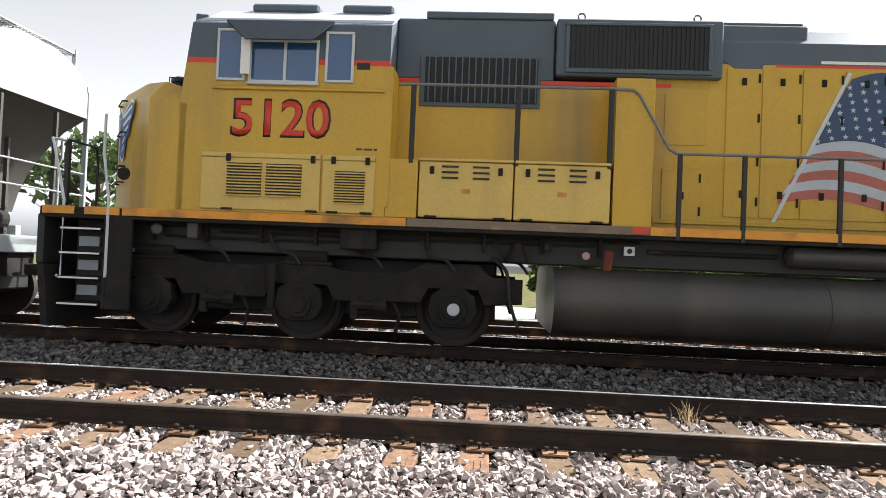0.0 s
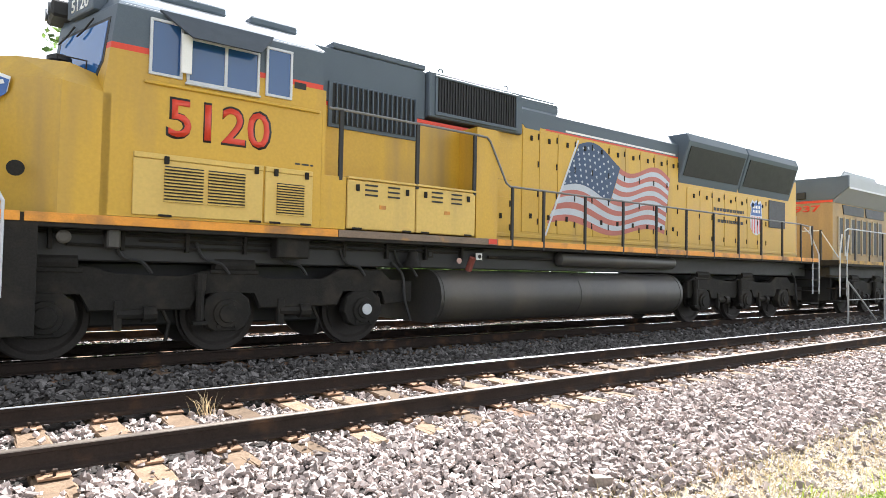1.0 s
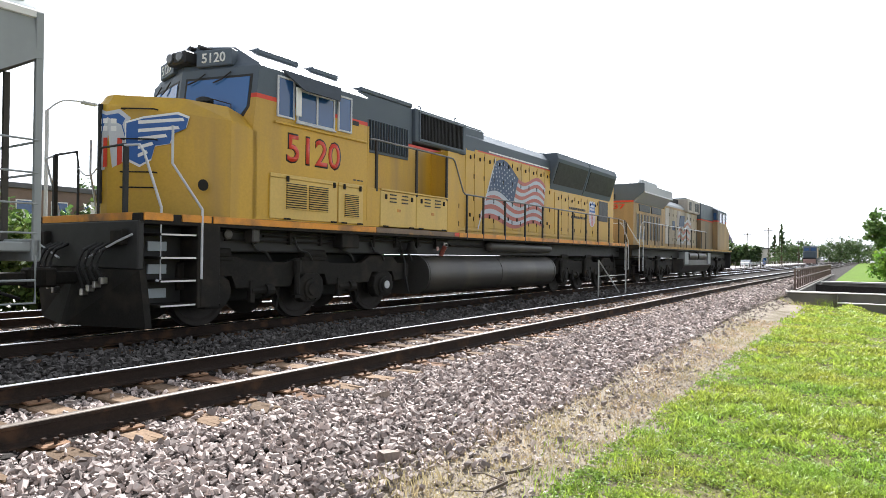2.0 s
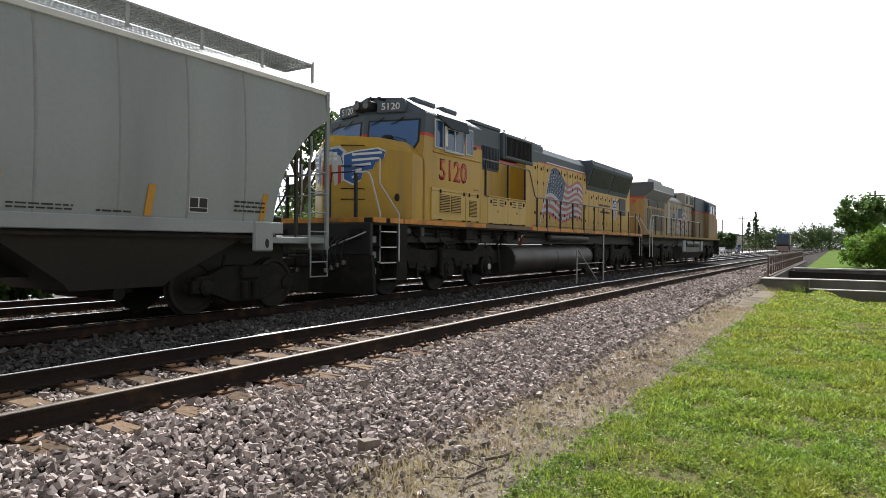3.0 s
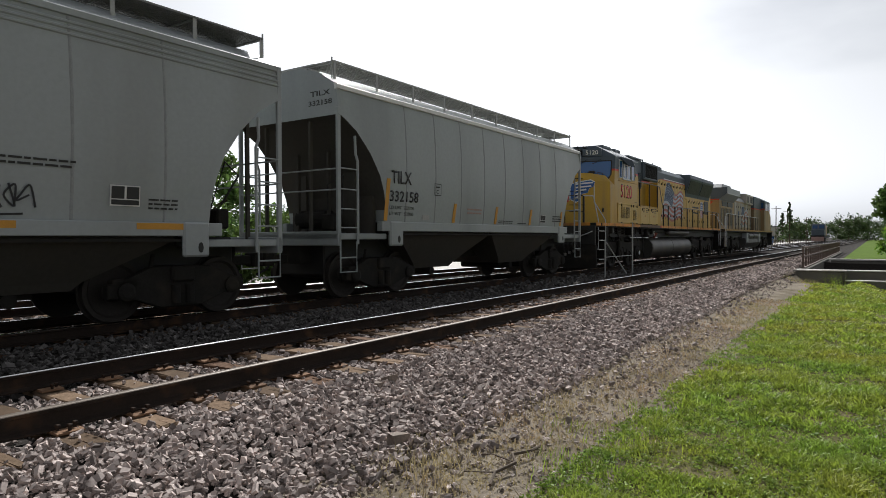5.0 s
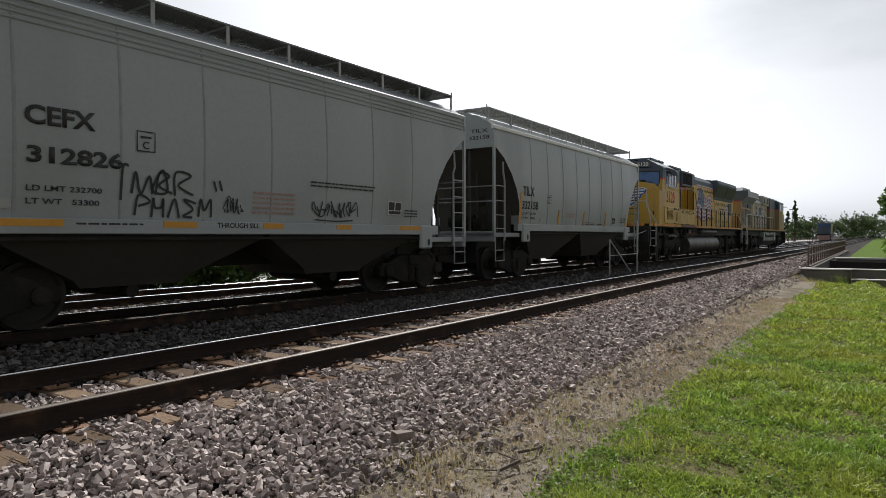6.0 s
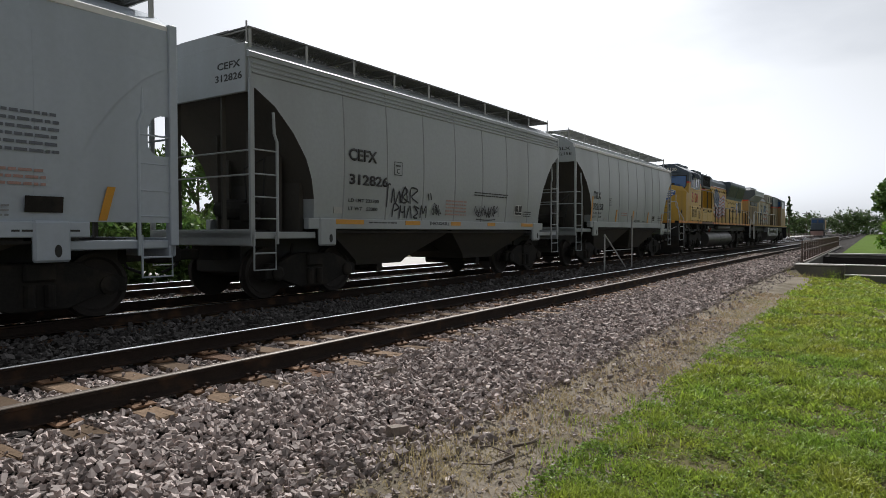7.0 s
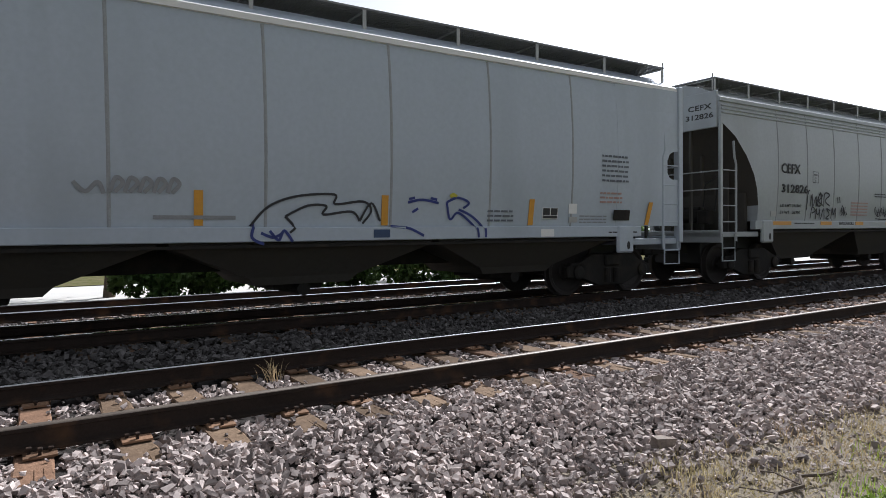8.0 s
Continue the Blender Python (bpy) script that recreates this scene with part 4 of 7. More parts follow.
    part("hood_door", box(B(), 2.52, 3.08, -H - 0.014, -H, 2.95, 3.66, 0.004), YELLOW, P)
    xs = [9.1, 9.7, 10.3, 10.9, 11.5, 12.1, 12.7, 13.2]
    for x0, x1 in zip(xs, xs[1:]):
        d = part("hood_door", box(B(), x0 + 0.008, x1 - 0.008, -H - 0.014, -H, 1.98, 3.40, 0.004), YELLOW, P)
        for z in (2.15, 2.7, 3.28):
            part("hinge", box(B(), x1 - 0.05, x1 - 0.025, -H - 0.03, -H - 0.012, z - 0.06, z + 0.06), GRIME, d)
        latch(d, 0.5 * (x0 + x1), 3.2, -H - 0.014)
    part("base_rail", box(B(), 2.4, 15.1, -H - 0.03, -H, 1.86, 1.93, 0.006), YELLOW, P)
    # flared radiator housing
    for x0, x1 in ((8.72, 11.58), (11.62, 14.6)):
        bm = prism(B(), [(-0.972, 3.48), (-1.28, 4.48), (-1.20, 4.68), (1.20, 4.68), (1.28, 4.48), (0.972, 3.48)], x0, x1, axis="x", bevel=0.02)
        r = part("radiator_housing", bm, GREY_ROOF, P, "dark flared radiator housing")
        part("screen", loft(B(), [[(x0 + 0.12, -1.035 - 0.004, 3.66), (x1 - 0.12, -1.035 - 0.004, 3.66), (x1 - 0.12, -1.0, 3.66), (x0 + 0.12, -1.0, 3.66)], [(x0 + 0.12, -1.265 - 0.004, 4.36), (x1 - 0.12, -1.265 - 0.004, 4.36), (x1 - 0.12, -1.2, 4.36), (x0 + 0.12, -1.2, 4.36)]]), SCREEN, r, "black grille screen")
    for x in (9.6, 11.2, 12.8):
        bm = lathe_y(B(), 0, 0, [(0, 0.62), (0.1, 0.62), (0.1, 0.55)], 20)
        f = part("roof_fan", bm, GREY_ROOF, P)
        f.matrix_basis = pose(x, 0, 4.68, 90, 0, 0)
    part("end_screen", box(B(), 13.35, 14.35, -H - 0.02, -H, 2.62, 3.42, 0.008), SCREEN, P, "black grille screen")
    bars("slogan_bar", 10.35, 11.9, 2.86, 3.06, 1, -H - 0.016, DARK_MARK, P, 5)
    bars("slogan_bar", 10.55, 11.9, 2.56, 2.76, 1, -H - 0.016, DARK_MARK, P, 6)
    shield(P, 12.25, 12.95, 2.35, 3.35, -H - 0.016)
    # painted flag over the doors
    yf = -H - 0.018
    x0, x1 = 5.0, 8.35
    def wave(u):
        return 0.19 * math.sin(u * 9.0 + 0.2) - 0.30 * u
    def flag_at(u, v):
        lean = -0.95 * (1 - v) * (1 - 0.45 * u)
        return (x0 + lean + u * (x1 - x0 + 0.3 * (1 - v)), 2.16 + 1.72 * v + wave(u) * (0.6 + 0.4 * v) - 0.10 * u + 0.25 * (1 - v) * u)
    N = 26
    for k in range(13):
        bm = B()
        for i in range(N):
            u0, u1 = i / N, (i + 1) / N
            if k >= 6 and u1 < 0.42:
                continue
            if k >= 6 and u0 < 0.40:
                continue
            q = [flag_at(u0, k / 13), flag_at(u1, k / 13), flag_at(u1, (k + 1) / 13), flag_at(u0, (k + 1) / 13)]
            bm.faces.new([bm.verts.new((a, yf, b)) for a, b in q])
        part("flag_stripe", bm, FLAG_RED if k % 2 == 0 else FLAG_WHITE, P, "faded red flag stripe" if k % 2 == 0 else "pale blue-white flag stripe")
    bm = B()
    for i in range(11):
        u0, u1 = i * 0.42 / 11, (i + 1) * 0.42 / 11
        q = [flag_at(u0, 6 / 13), flag_at(u1, 6 / 13), flag_at(u1, 1), flag_at(u0, 1)]
        bm.faces.new([bm.verts.new((a, yf - 0.002, b)) for a, b in q])
    canton = part("flag_canton", bm, FLAG_BLUE, P, "faded blue field of white stars")
    for r in range(7):
        for c in range(8):
            u, v = (c + (0.75 if r % 2 else 0.3)) * 0.42 / 8.6, 6.4 / 13 + r * 0.5 / 7
            cx, cz = flag_at(u, v)
            bm = B()
            pts = [(cx + (0.042 if j % 2 == 0 else 0.018) * math.sin(j * math.pi / 5), cz + (0.042 if j % 2 == 0 else 0.018) * math.cos(j * math.pi / 5)) for j in range(10)]
            bm.faces.new([bm.verts.new((a, yf - 0.006, b)) for a, b in pts])
            part("star", bm, FLAG_WHITE, canton)
    part("flag_pole", ribbon(B(), [(3.98, 1.86), (4.98, 4.0)], yf, 0.05), SILVER, P, "pale painted flag pole")
    # battery boxes with a walkway on top
    for x0, x1 in ((-0.80, 0.45), (0.47, 1.72)):
        d = part("battery_box", box(B(), x0, x1, -W + 0.01, -H - 0.001, 1.79, 2.54, 0.015), YELLOW_PALE, P, "pale yellow battery box")
        part("lid_lip", box(B(), x0, x1, -W - 0.012, -H - 0.001, 2.545, 2.58, 0.006), YELLOW_PALE, d)
        for x in (x0 + 0.17, x1 - 0.17):
            latch(d, x, 2.42, -W + 0.01)
            part("hinge", box(B(), x - 0.08, x + 0.08, -W - 0.012, -W + 0.01, 1.785, 1.815, 0.004), GRIME, d)
        for xc in (0.33, 0.66):
            for k in range(3):
                x = x0 + (x1 - x0) * xc
                part("slot", box(B(), x - 0.11, x + 0.11, -W - 0.006, -W + 0.01, 2.31 + k * 0.075, 2.335 + k * 0.075), BLACK, d)
        part("plate", box(B(), 0.5 * (x0 + x1) - 0.06, 0.5 * (x0 + x1) + 0.06, -W + 0.004, -W + 0.01, 2.12, 2.18), ORANGE, d)
    part("cab_foot", box(B(), -1.25, -0.82, -W + 0.01, -H, 1.77, 2.56, 0.01), YELLOW, P)
    # handrails along the walkway
    yr = -W + 0.03
    tops = [(-1.12, yr, 3.56), (-0.95, yr, 3.57), (1.75, yr, 3.57), (1.98, yr, 3.56), (2.06, yr, 3.50), (2.46, yr, 2.80), (2.56, yr, 2.74), (14.2, yr, 2.74), (14.9, yr, 2.70)]
    handrail(P, tops, 0.021, RAIL_GREY)
    for x in (-0.92, 0.48, 1.70):
        part("stanchion", box(B(), x - 0.035, x + 0.035, yr - 0.022, yr + 0.022, 2.5, 3.56, 0.008), BLACK, P, "black handrail post")
    for x in (2.6, 3.42, 4.62, 5.85, 7.05, 8.25, 9.45, 10.65, 11.85, 13.05, 14.2, 14.95):
        part("stanchion", box(B(), x - 0.03, x + 0.03, yr - 0.045, yr + 0.0, 1.60, 2.73, 0.008), BLACK, P, "black handrail post")
    # fuel tank, air reservoir
    half = [(1.02 + 0.44 * math.cos(a), 0.74 + 0.46 * math.sin(a)) for a in np.linspace(-math.pi / 2, math.pi / 2, 15)]
    prof = [(-a, b) for a, b in reversed(half)] + half
    part("fuel_tank", prism(B(), prof, 1.05, 8.2, axis="x"), TANK, P, "black fuel tank with dusty sides", True)
    for x in (1.12, 4.6, 8.1):
        part("tank_band", prism(B(), [(a * 1.006, 0.75 + (b - 0.75) * 1.008) for a, b in prof], x - 0.012, x + 0.012, axis="x"), TANK, P)
    part("filler_cap", tube(B(), [(1.75, -1.3, 1.2), (1.75, -1.42, 1.42)], 0.06), DULL_RED, P, "dull red fuel filler")
    bm = lathe_y(B(), 0, 0, [(0, 0.05), (0.05, 0.13), (0.12, 0.15), (3.9, 0.15), (3.97, 0.13), (4.02, 0.05)], 20)
    v = part("air_reservoir", bm, TANK, P, "long grey air reservoir", True)
    v.matrix_basis = pose(8.1, -1.24, 1.46, 0, 0, 90)
    part("pipe", tube(B(), [(2.3, -1.2, 1.45), (4.0, -1.2, 1.45)], 0.03), GRIME, P)
    for z, a, b in ((1.56, -4.7, 2.2), (1.50, -3.6, 1.6), (1.42, -4.4, -1.9)):
        part("pipe", tube(B(), [(a, -1.18, z), (0.5 * (a + b), -1.20, z - 0.01), (b, -1.18, z)], 0.022, 6), GRIME, P)
    for k in range(9):
        x = -4.6 + 0.78 * k
        part("pipe_bracket", box(B(), x, x + 0.05, -1.24, -1.15, 1.36, 1.62, 0.006), GRIME, P)
    for x in (-3.9, -2.9, -1.75, -0.75, 0.25):
        hose = curve_points([(x, 1.5), (x + 0.12, 1.28), (x + 0.34, 1.22), (x + 0.46, 1.08)])
        part("cable", tube(B(), [(p[0], -1.2, p[1]) for p in hose], 0.024, 6), BLACK, P)
    # small under-sill fittings
    bm = lathe_y(B(), 0, 0, [(0, 0.16), (0.04, 0.15), (0.12, 0.10), (0.24, 0.08), (0.28, 0.04)], 20)
    v = part("bell", bm, GRIME, P, "dull bronze bell", True)
    v.matrix_basis = pose(0.55, -1.3, 1.24, 90, 0, 0)
    for x, z in ((0.95, 1.46), (2.05, 1.45)):
        part("outlet_plate", box(B(), x - 0.07, x + 0.07, -1.24, -1.22, z - 0.06, z + 0.06), WHITE if x > 2 else GRIME, P)
        part("outlet", lathe_y(B(), x, z, [(-1.25, 0.035), (-1.26, 0.035)], 12), BLACK, P)
    part("pull_ring", lathe_y(B(), 1.45, 1.36, [(-1.40, 0.05), (-1.42, 0.05)], 14), RED_MARK, P, "pink emergency fuel cut-off")
    part("sign_plate", box(B(), 2.02, 2.22, -W - 0.018, -W - 0.012, 1.67, 1.76), RED, P, "small red notice plate")
    part("junction_box", box(B(), -1.85, -1.35, -1.42, -1.16, 1.32, 1.63, 0.02), GRIME, P)
    part("sand_pipe_box", box(B(), -4.0, -3.85, -1.40, -1.16, 1.38, 1.62, 0.02), TANK, P)
    part("ring", lathe_y(B(), -4.45, 1.5, [(-1.30, 0.08), (-1.35, 0.08), (-1.36, 0.05)], 16), TANK, P)
    loco_truck(P, (-4.6, -2.45, -0.3), True)
    loco_truck(P, (9.5, 11.65, 13.8))
    # front platform: stairwell, plough, rails, coupler
    for s in (-1, 1):
        side = part("stair_side", box(B(), -5.12, -5.06, min(s * 1.0, s * 1.5), max(s * 1.0, s * 1.5), 0.36, 1.62, 0.01), GRIME, P)
        part("stair_side", box(B(), -5.06, -4.72, min(s * 1.44, s * 1.5), max(s * 1.44, s * 1.5), 0.36, 1.62, 0.01), GRIME, P)
        ladder_steps(P, -5.75, -5.14, s)
        part("step_back", box(B(), -5.75, -5.14, min(s * 1.05, s * 1.09), max(s * 1.05, s * 1.09), 0.36, 1.6), BLACK, P)
        for z in (0.52, 0.88, 1.22):
            part("tread_plate", box(B(), -5.7, -5.4, min(s * 1.13, s * 1.095), max(s * 1.13, s * 1.095), z, z + 0.14), HOPPER_C, P, "pale grey riser plate")
        ye = s * 1.48
        handrail(P, [(-5.78, ye, 0.80), (-5.72, ye, 0.78), (-5.72, ye, 1.85), (-5.95, ye * 0.95, 2.62), (-6.0, ye * 0.93, 2.72), (-6.02, ye * 0.7, 2.74)])
        handrail(P, [(-5.06, ye + s * 0.03, 0.80), (-5.06, ye + s * 0.03, 1.86), (-5.36, ye * 0.80, 2.55), (-5.36, ye * 0.80, 3.12)])
        part("post", box(B(), -6.03, -5.97, min(s * 1.0, s * 1.06), max(s * 1.0, s * 1.06), 1.75, 2.76), BLACK, P, "black front handrail post")
        handrail(P, [(-6.0, s * 1.03, 2.76), (-6.0, s * 0.35, 2.76), (-6.0, s * 0.30, 2.5), (-6.0, s * 0.3, 1.75)], 0.02, BLACK)
    chain = curve_points([(-0.3, 2.5), (-0.1, 2.38), (0.1, 2.38), (0.3, 2.5)])
    part("chain", tube(B(), [(-6.0, a, b) for a, b in chain], 0.012, 6), STEEL, P)
    part("end_sheet", box(B(), -6.08, -5.98, -1.5, 1.5, 0.95, 1.65, 0.02), BLACK, P)
    bm = loft(B(), [[(-6.35, -0.05, 0.12), (-5.95, -1.5, 0.12), (-5.85, -1.5, 0.12), (-5.85, 1.5, 0.12), (-5.95, 1.5, 0.12), (-6.35, 0.05, 0.12)], [(-6.14, -0.05, 0.95), (-6.05, -1.5, 0.95), (-5.95, -1.5, 0.95), (-5.95, 1.5, 0.95), (-6.05, 1.5, 0.95), (-6.14, 0.05, 0.95)]])
    part("plough", bm, GRIME, P, "dark snow plough")
    for s in (-1, 1):
        for k in range(4):
            yy = s * (0.42 + 0.17 * k)
            part("hose", tube(B(), [(-6.08, yy, 1.32), (-6.26, yy + 0.02, 1.22), (-6.34, yy + 0.03, 0.95), (-6.24, yy, 0.62 + 0.06 * k)], 0.028), BLACK, P, "black air hose")
            part("hose_head", box(B(), -6.30, -6.20, yy - 0.04, yy + 0.04, 0.56 + 0.06 * k, 0.66 + 0.06 * k, 0.01), STEEL, P, "bare metal hose coupling")
        part("jumper_box", box(B(), -6.18, -6.06, min(s * 0.95, s * 1.25), max(s * 0.95, s * 1.25), 1.30, 1.52, 0.02), GRIME, P)
        part("cut_lever", tube(B(), [(-6.1, s * 1.4, 1.45), (-6.2, s * 1.2, 1.35), (-6.22, s * 0.4, 1.1)], 0.016), SILVER, P)
    coupler(P, -6.1, -1)
    # shield bent over the ridge, with wings behind it
    before = set(P.children)
    shield(P, -0.40, 0.40, 2.46, 3.42, 0.0, facing="x")
    for ob in set(P.children) - before:
        bm = B()
        bm.from_mesh(ob.data)
        bmesh.ops.bisect_plane(bm, geom=bm.verts[:] + bm.edges[:] + bm.faces[:], plane_co=(0, 0, 0), plane_no=(0, 1, 0))
        for v in bm.verts:
            v.co.x += -5.815 + max(0.0, abs(v.co.y) - 0.10) * 0.85
        bm.to_mesh(ob.data)
        bm.free()
    for s in (-1, 1):
        nrm = Vector((-0.761, s * 0.649, 0))
        def on(u, z):
            d = 0.30 + u * 0.74
            return Vector((-5.80 + d * 0.73, s * (0.12 + d * 0.88), z)) + nrm * 0.012
        outline = [(-0.05, 3.20), (0.25, 3.28), (0.85, 3.36), (1.05, 3.30), (1.0, 3.14), (0.80, 3.06), (0.72, 2.90), (0.46, 2.86), (0.40, 2.66), (0.2, 2.56), (-0.05, 2.66)]
        bm = B()
        bm.faces.new([bm.verts.new(on(u * 1.04 - 0.02, 2.96 + (z - 2.96) * 1.10)) for u, z in outline])
        part("wing_edge", bm, WHITE, P, "pale outline of the wing")
        bm = B()
        bm.faces.new([bm.verts.new(on(u, z) + nrm * 0.004) for u, z in outline])
        part("wing_ground", bm, BLUE, P, "blue painted wing")
        for k, (z0, u1) in enumerate(((3.20, 0.98), (3.07, 0.90), (2.94, 0.68), (2.81, 0.44), (2.68, 0.34))):
            bm = B()
            bm.faces.new([bm.verts.new(on(u, z) + nrm * 0.008) for u, z in ((0.16, z0 - 0.01), (u1, z0 + 0.06), (u1 - 0.03, z0 + 0.11), (0.16, z0 + 0.045))])
            part("wing_feather", bm, WHITE, P, "white painted feather")
    for z in (3.42, 2.95, 2.44, 2.2):
        handrail(P, [(-5.62, -0.32, z), (-5.69, -0.34, z), (-5.40, -0.74, z), (-5.32, -0.72, z)], 0.012, GRIME)
    part("door_hinge", box(B(), -5.86, -5.80, -0.02, 0.02, 1.95, 3.5), BLACK, P)
    part("nose_badge", lathe_y(B(), -4.95, 2.25, [(-1.36, 0.09), (-1.375, 0.09), (-1.38, 0.05)], 16), GRIME, P)
    # rear end: steps, rails, coupler
    part("end_sheet", box(B(), 15.38, 15.45, -1.5, 1.5, 0.9, 1.65, 0.02), BLACK, P)
    for s in (-1, 1):
        part("stair_side", box(B(), 15.4, 15.45, min(s * 1.0, s * 1.5), max(s * 1.0, s * 1.5), 0.36, 1.62, 0.01), GRIME, P)
        for z in (0.42, 0.78, 1.12, 1.46):
            part("step", box(B(), 14.9, 15.4, min(s * 1.1, s * 1.5), max(s * 1.1, s * 1.5), z - 0.02, z + 0.02), GRIME, P)
        handrail(P, [(15.0, s * 1.5, 0.7), (15.0, s * 1.5, 1.9), (14.8, s * 1.5, 2.7)])
        handrail(P, [(15.42, s * 1.5, 0.7), (15.42, s * 1.5, 1.9), (15.2, s * 1.35, 2.5), (15.12, s * 1.2, 2.7)])
    coupler(P, 15.45, 1)
    recentre(P, LX)


LENS = glass("headlight_glass", (0.10, 0.11, 0.12))
FLAG_RED = surface("faded_flag_red", (0.42, 0.125, 0.095), 0.5, scale=2, vary=0.2, bump=0.02)
FLAG_WHITE = surface("faded_flag_white", (0.46, 0.50, 0.56), 0.5, scale=2, vary=0.15, bump=0.02)
FLAG_BLUE = surface("faded_flag_blue", (0.028, 0.06, 0.135), 0.5, scale=2, vary=0.2, bump=0.02)


def coupler(parent, x, s):
    bm = box(B(), min(x, x + s * 0.42), max(x, x + s * 0.42), -0.09, 0.09, 0.72, 0.90, 0.02)
    box(bm, min(x + s * 0.40, x + s * 0.66), max(x + s * 0.40, x + s * 0.66), -0.17, 0.10, 0.68, 0.96, 0.03)
    box(bm, min(x + s * 0.50, x + s * 0.62), max(x + s * 0.50, x + s * 0.62), 0.10, 0.18, 0.68, 0.96, 0.02)
    part("coupler", bm, GRIME, parent)


build_loco()

# ---- covered hopper cars ----
def half_width(z):
    """Rounded side of the body."""
    return float(np.interp(z, [0.9, 1.6, 2.2, 2.8, 3.4, 3.9, 4.14], [1.36, 1.44, 1.49, 1.50, 1.48, 1.44, 1.40]))


def cut(u, low):
    """Height of the slanting end's lower edge, u metres in from the end."""
    return float(np.interp(u, [0.0, 0.10, 0.5, 0.9, 1.2, 1.34, 1.42, 1.44], [3.58, 3.56, 3.32, 2.92, 2.50, 2.15, 1.80, low]))


ROOF = [(1.40, 4.14), (1.385, 4.17), (0.95, 4.44), (0.45, 4.58)]


def body_section(x, zlow):
    n = 9
    zs = [zlow + (4.14 - zlow) * i / n for i in range(n + 1)]
    near = [(x, -half_width(z), z) for z in zs] + [(x, -a, b) for a, b in ROOF[1:]]
    return near + [(p[0], -p[1], p[2]) for p in reversed(near)]


def end_gear(P, xe, s, paint, low):
    """Ladders, posts, platform and brake gear at the end xe of a car; s points outwards."""
    def span(a, b):
        return min(xe - s * a, xe - s * b), max(xe - s * a, xe - s * b)
    part("end_platform", box(B(), *span(0.0, 1.5), -1.42, 1.42, low - 0.36, low - 0.24, 0.015), paint, P)
    part("end_sill", box(B(), *span(0.0, 0.10), -1.46, 1.46, low - 0.48, low - 0.20, 0.015), paint, P)
    for side in (-1, 1):
        y = side * 1.46
        x0, x1 = span(0.0, 0.09)
        part("corner_post", box(B(), x0, x1, min(y, y - side * 0.06), max(y, y - side * 0.06), low - 0.45, 4.14 if s > 0 else 3.72, 0.008), paint, P)
        st = tube(B(), [(xe - s * 0.56, y, low - 0.45), (xe - s * 0.56, y, 2.72), (xe - s * 0.50, y + side * 0.0, 2.86), (xe - s * 0.50, y - side * 0.02, 3.22)], 0.026, 8)
        part("ladder_stile", st, paint, P)
        for z in (1.42, 1.78, 2.16, 2.56):
            part("rung", tube(B(), [(xe - s * 0.05, y, z), (xe - s * 0.56, y, z)], 0.014, 6), paint, P)
        part("stirrup", tube(B(), [(xe - s * 0.06, y, 1.15), (xe - s * 0.06, y, 0.56), (xe - s * 0.52, y, 0.56), (xe - s * 0.52, y, 1.15)], 0.018, 6), paint, P)
        part("stirrup_rung", tube(B(), [(xe - s * 0.06, y, 0.84), (xe - s * 0.52, y, 0.84)], 0.016, 6), paint, P)
        # end posts and stiffeners also carry the underside's shade in their colour
        for yy, u, zt in ((0.62, 0.05, 3.52), (0.42, 0.75, 3.02)):
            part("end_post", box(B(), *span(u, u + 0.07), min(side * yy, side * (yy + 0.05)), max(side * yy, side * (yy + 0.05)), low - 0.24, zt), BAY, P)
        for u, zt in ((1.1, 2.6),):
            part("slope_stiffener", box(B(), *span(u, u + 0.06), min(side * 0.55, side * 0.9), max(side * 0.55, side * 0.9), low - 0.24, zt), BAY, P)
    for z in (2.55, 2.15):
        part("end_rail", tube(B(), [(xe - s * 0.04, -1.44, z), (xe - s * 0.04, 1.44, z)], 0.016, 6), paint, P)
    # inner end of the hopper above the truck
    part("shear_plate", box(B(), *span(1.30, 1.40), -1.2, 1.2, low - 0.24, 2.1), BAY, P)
    tank = tube(B(), [(xe - s * 0.9, -0.35, 1.62), (xe - s * 0.9, 0.5, 1.62)], 0.2, 16)
    part("brake_reservoir", tank, GRIME, P)
    part("brake_valve", box(B(), *span(0.55, 0.8), -0.75, -0.45, 1.38, 1.72, 0.03), GRIME, P)
    part("brake_hose", tube(B(), [(xe - s * 0.6, -0.6, 1.8), (xe - s * 0.4, -0.8, 2.3), (xe - s * 0.75, -0.9, 2.5), (xe - s * 0.9, -0.7, 1.7)], 0.02, 6), BLACK, P)
    part("air_hose", tube(B(), [(xe, 0.25, 0.95), (xe + s * 0.25, 0.28, 0.6), (xe + s * 0.5, 0.28, 0.5)], 0.025), BLACK, P)
    coupler(P, xe + s * 0.02, s)


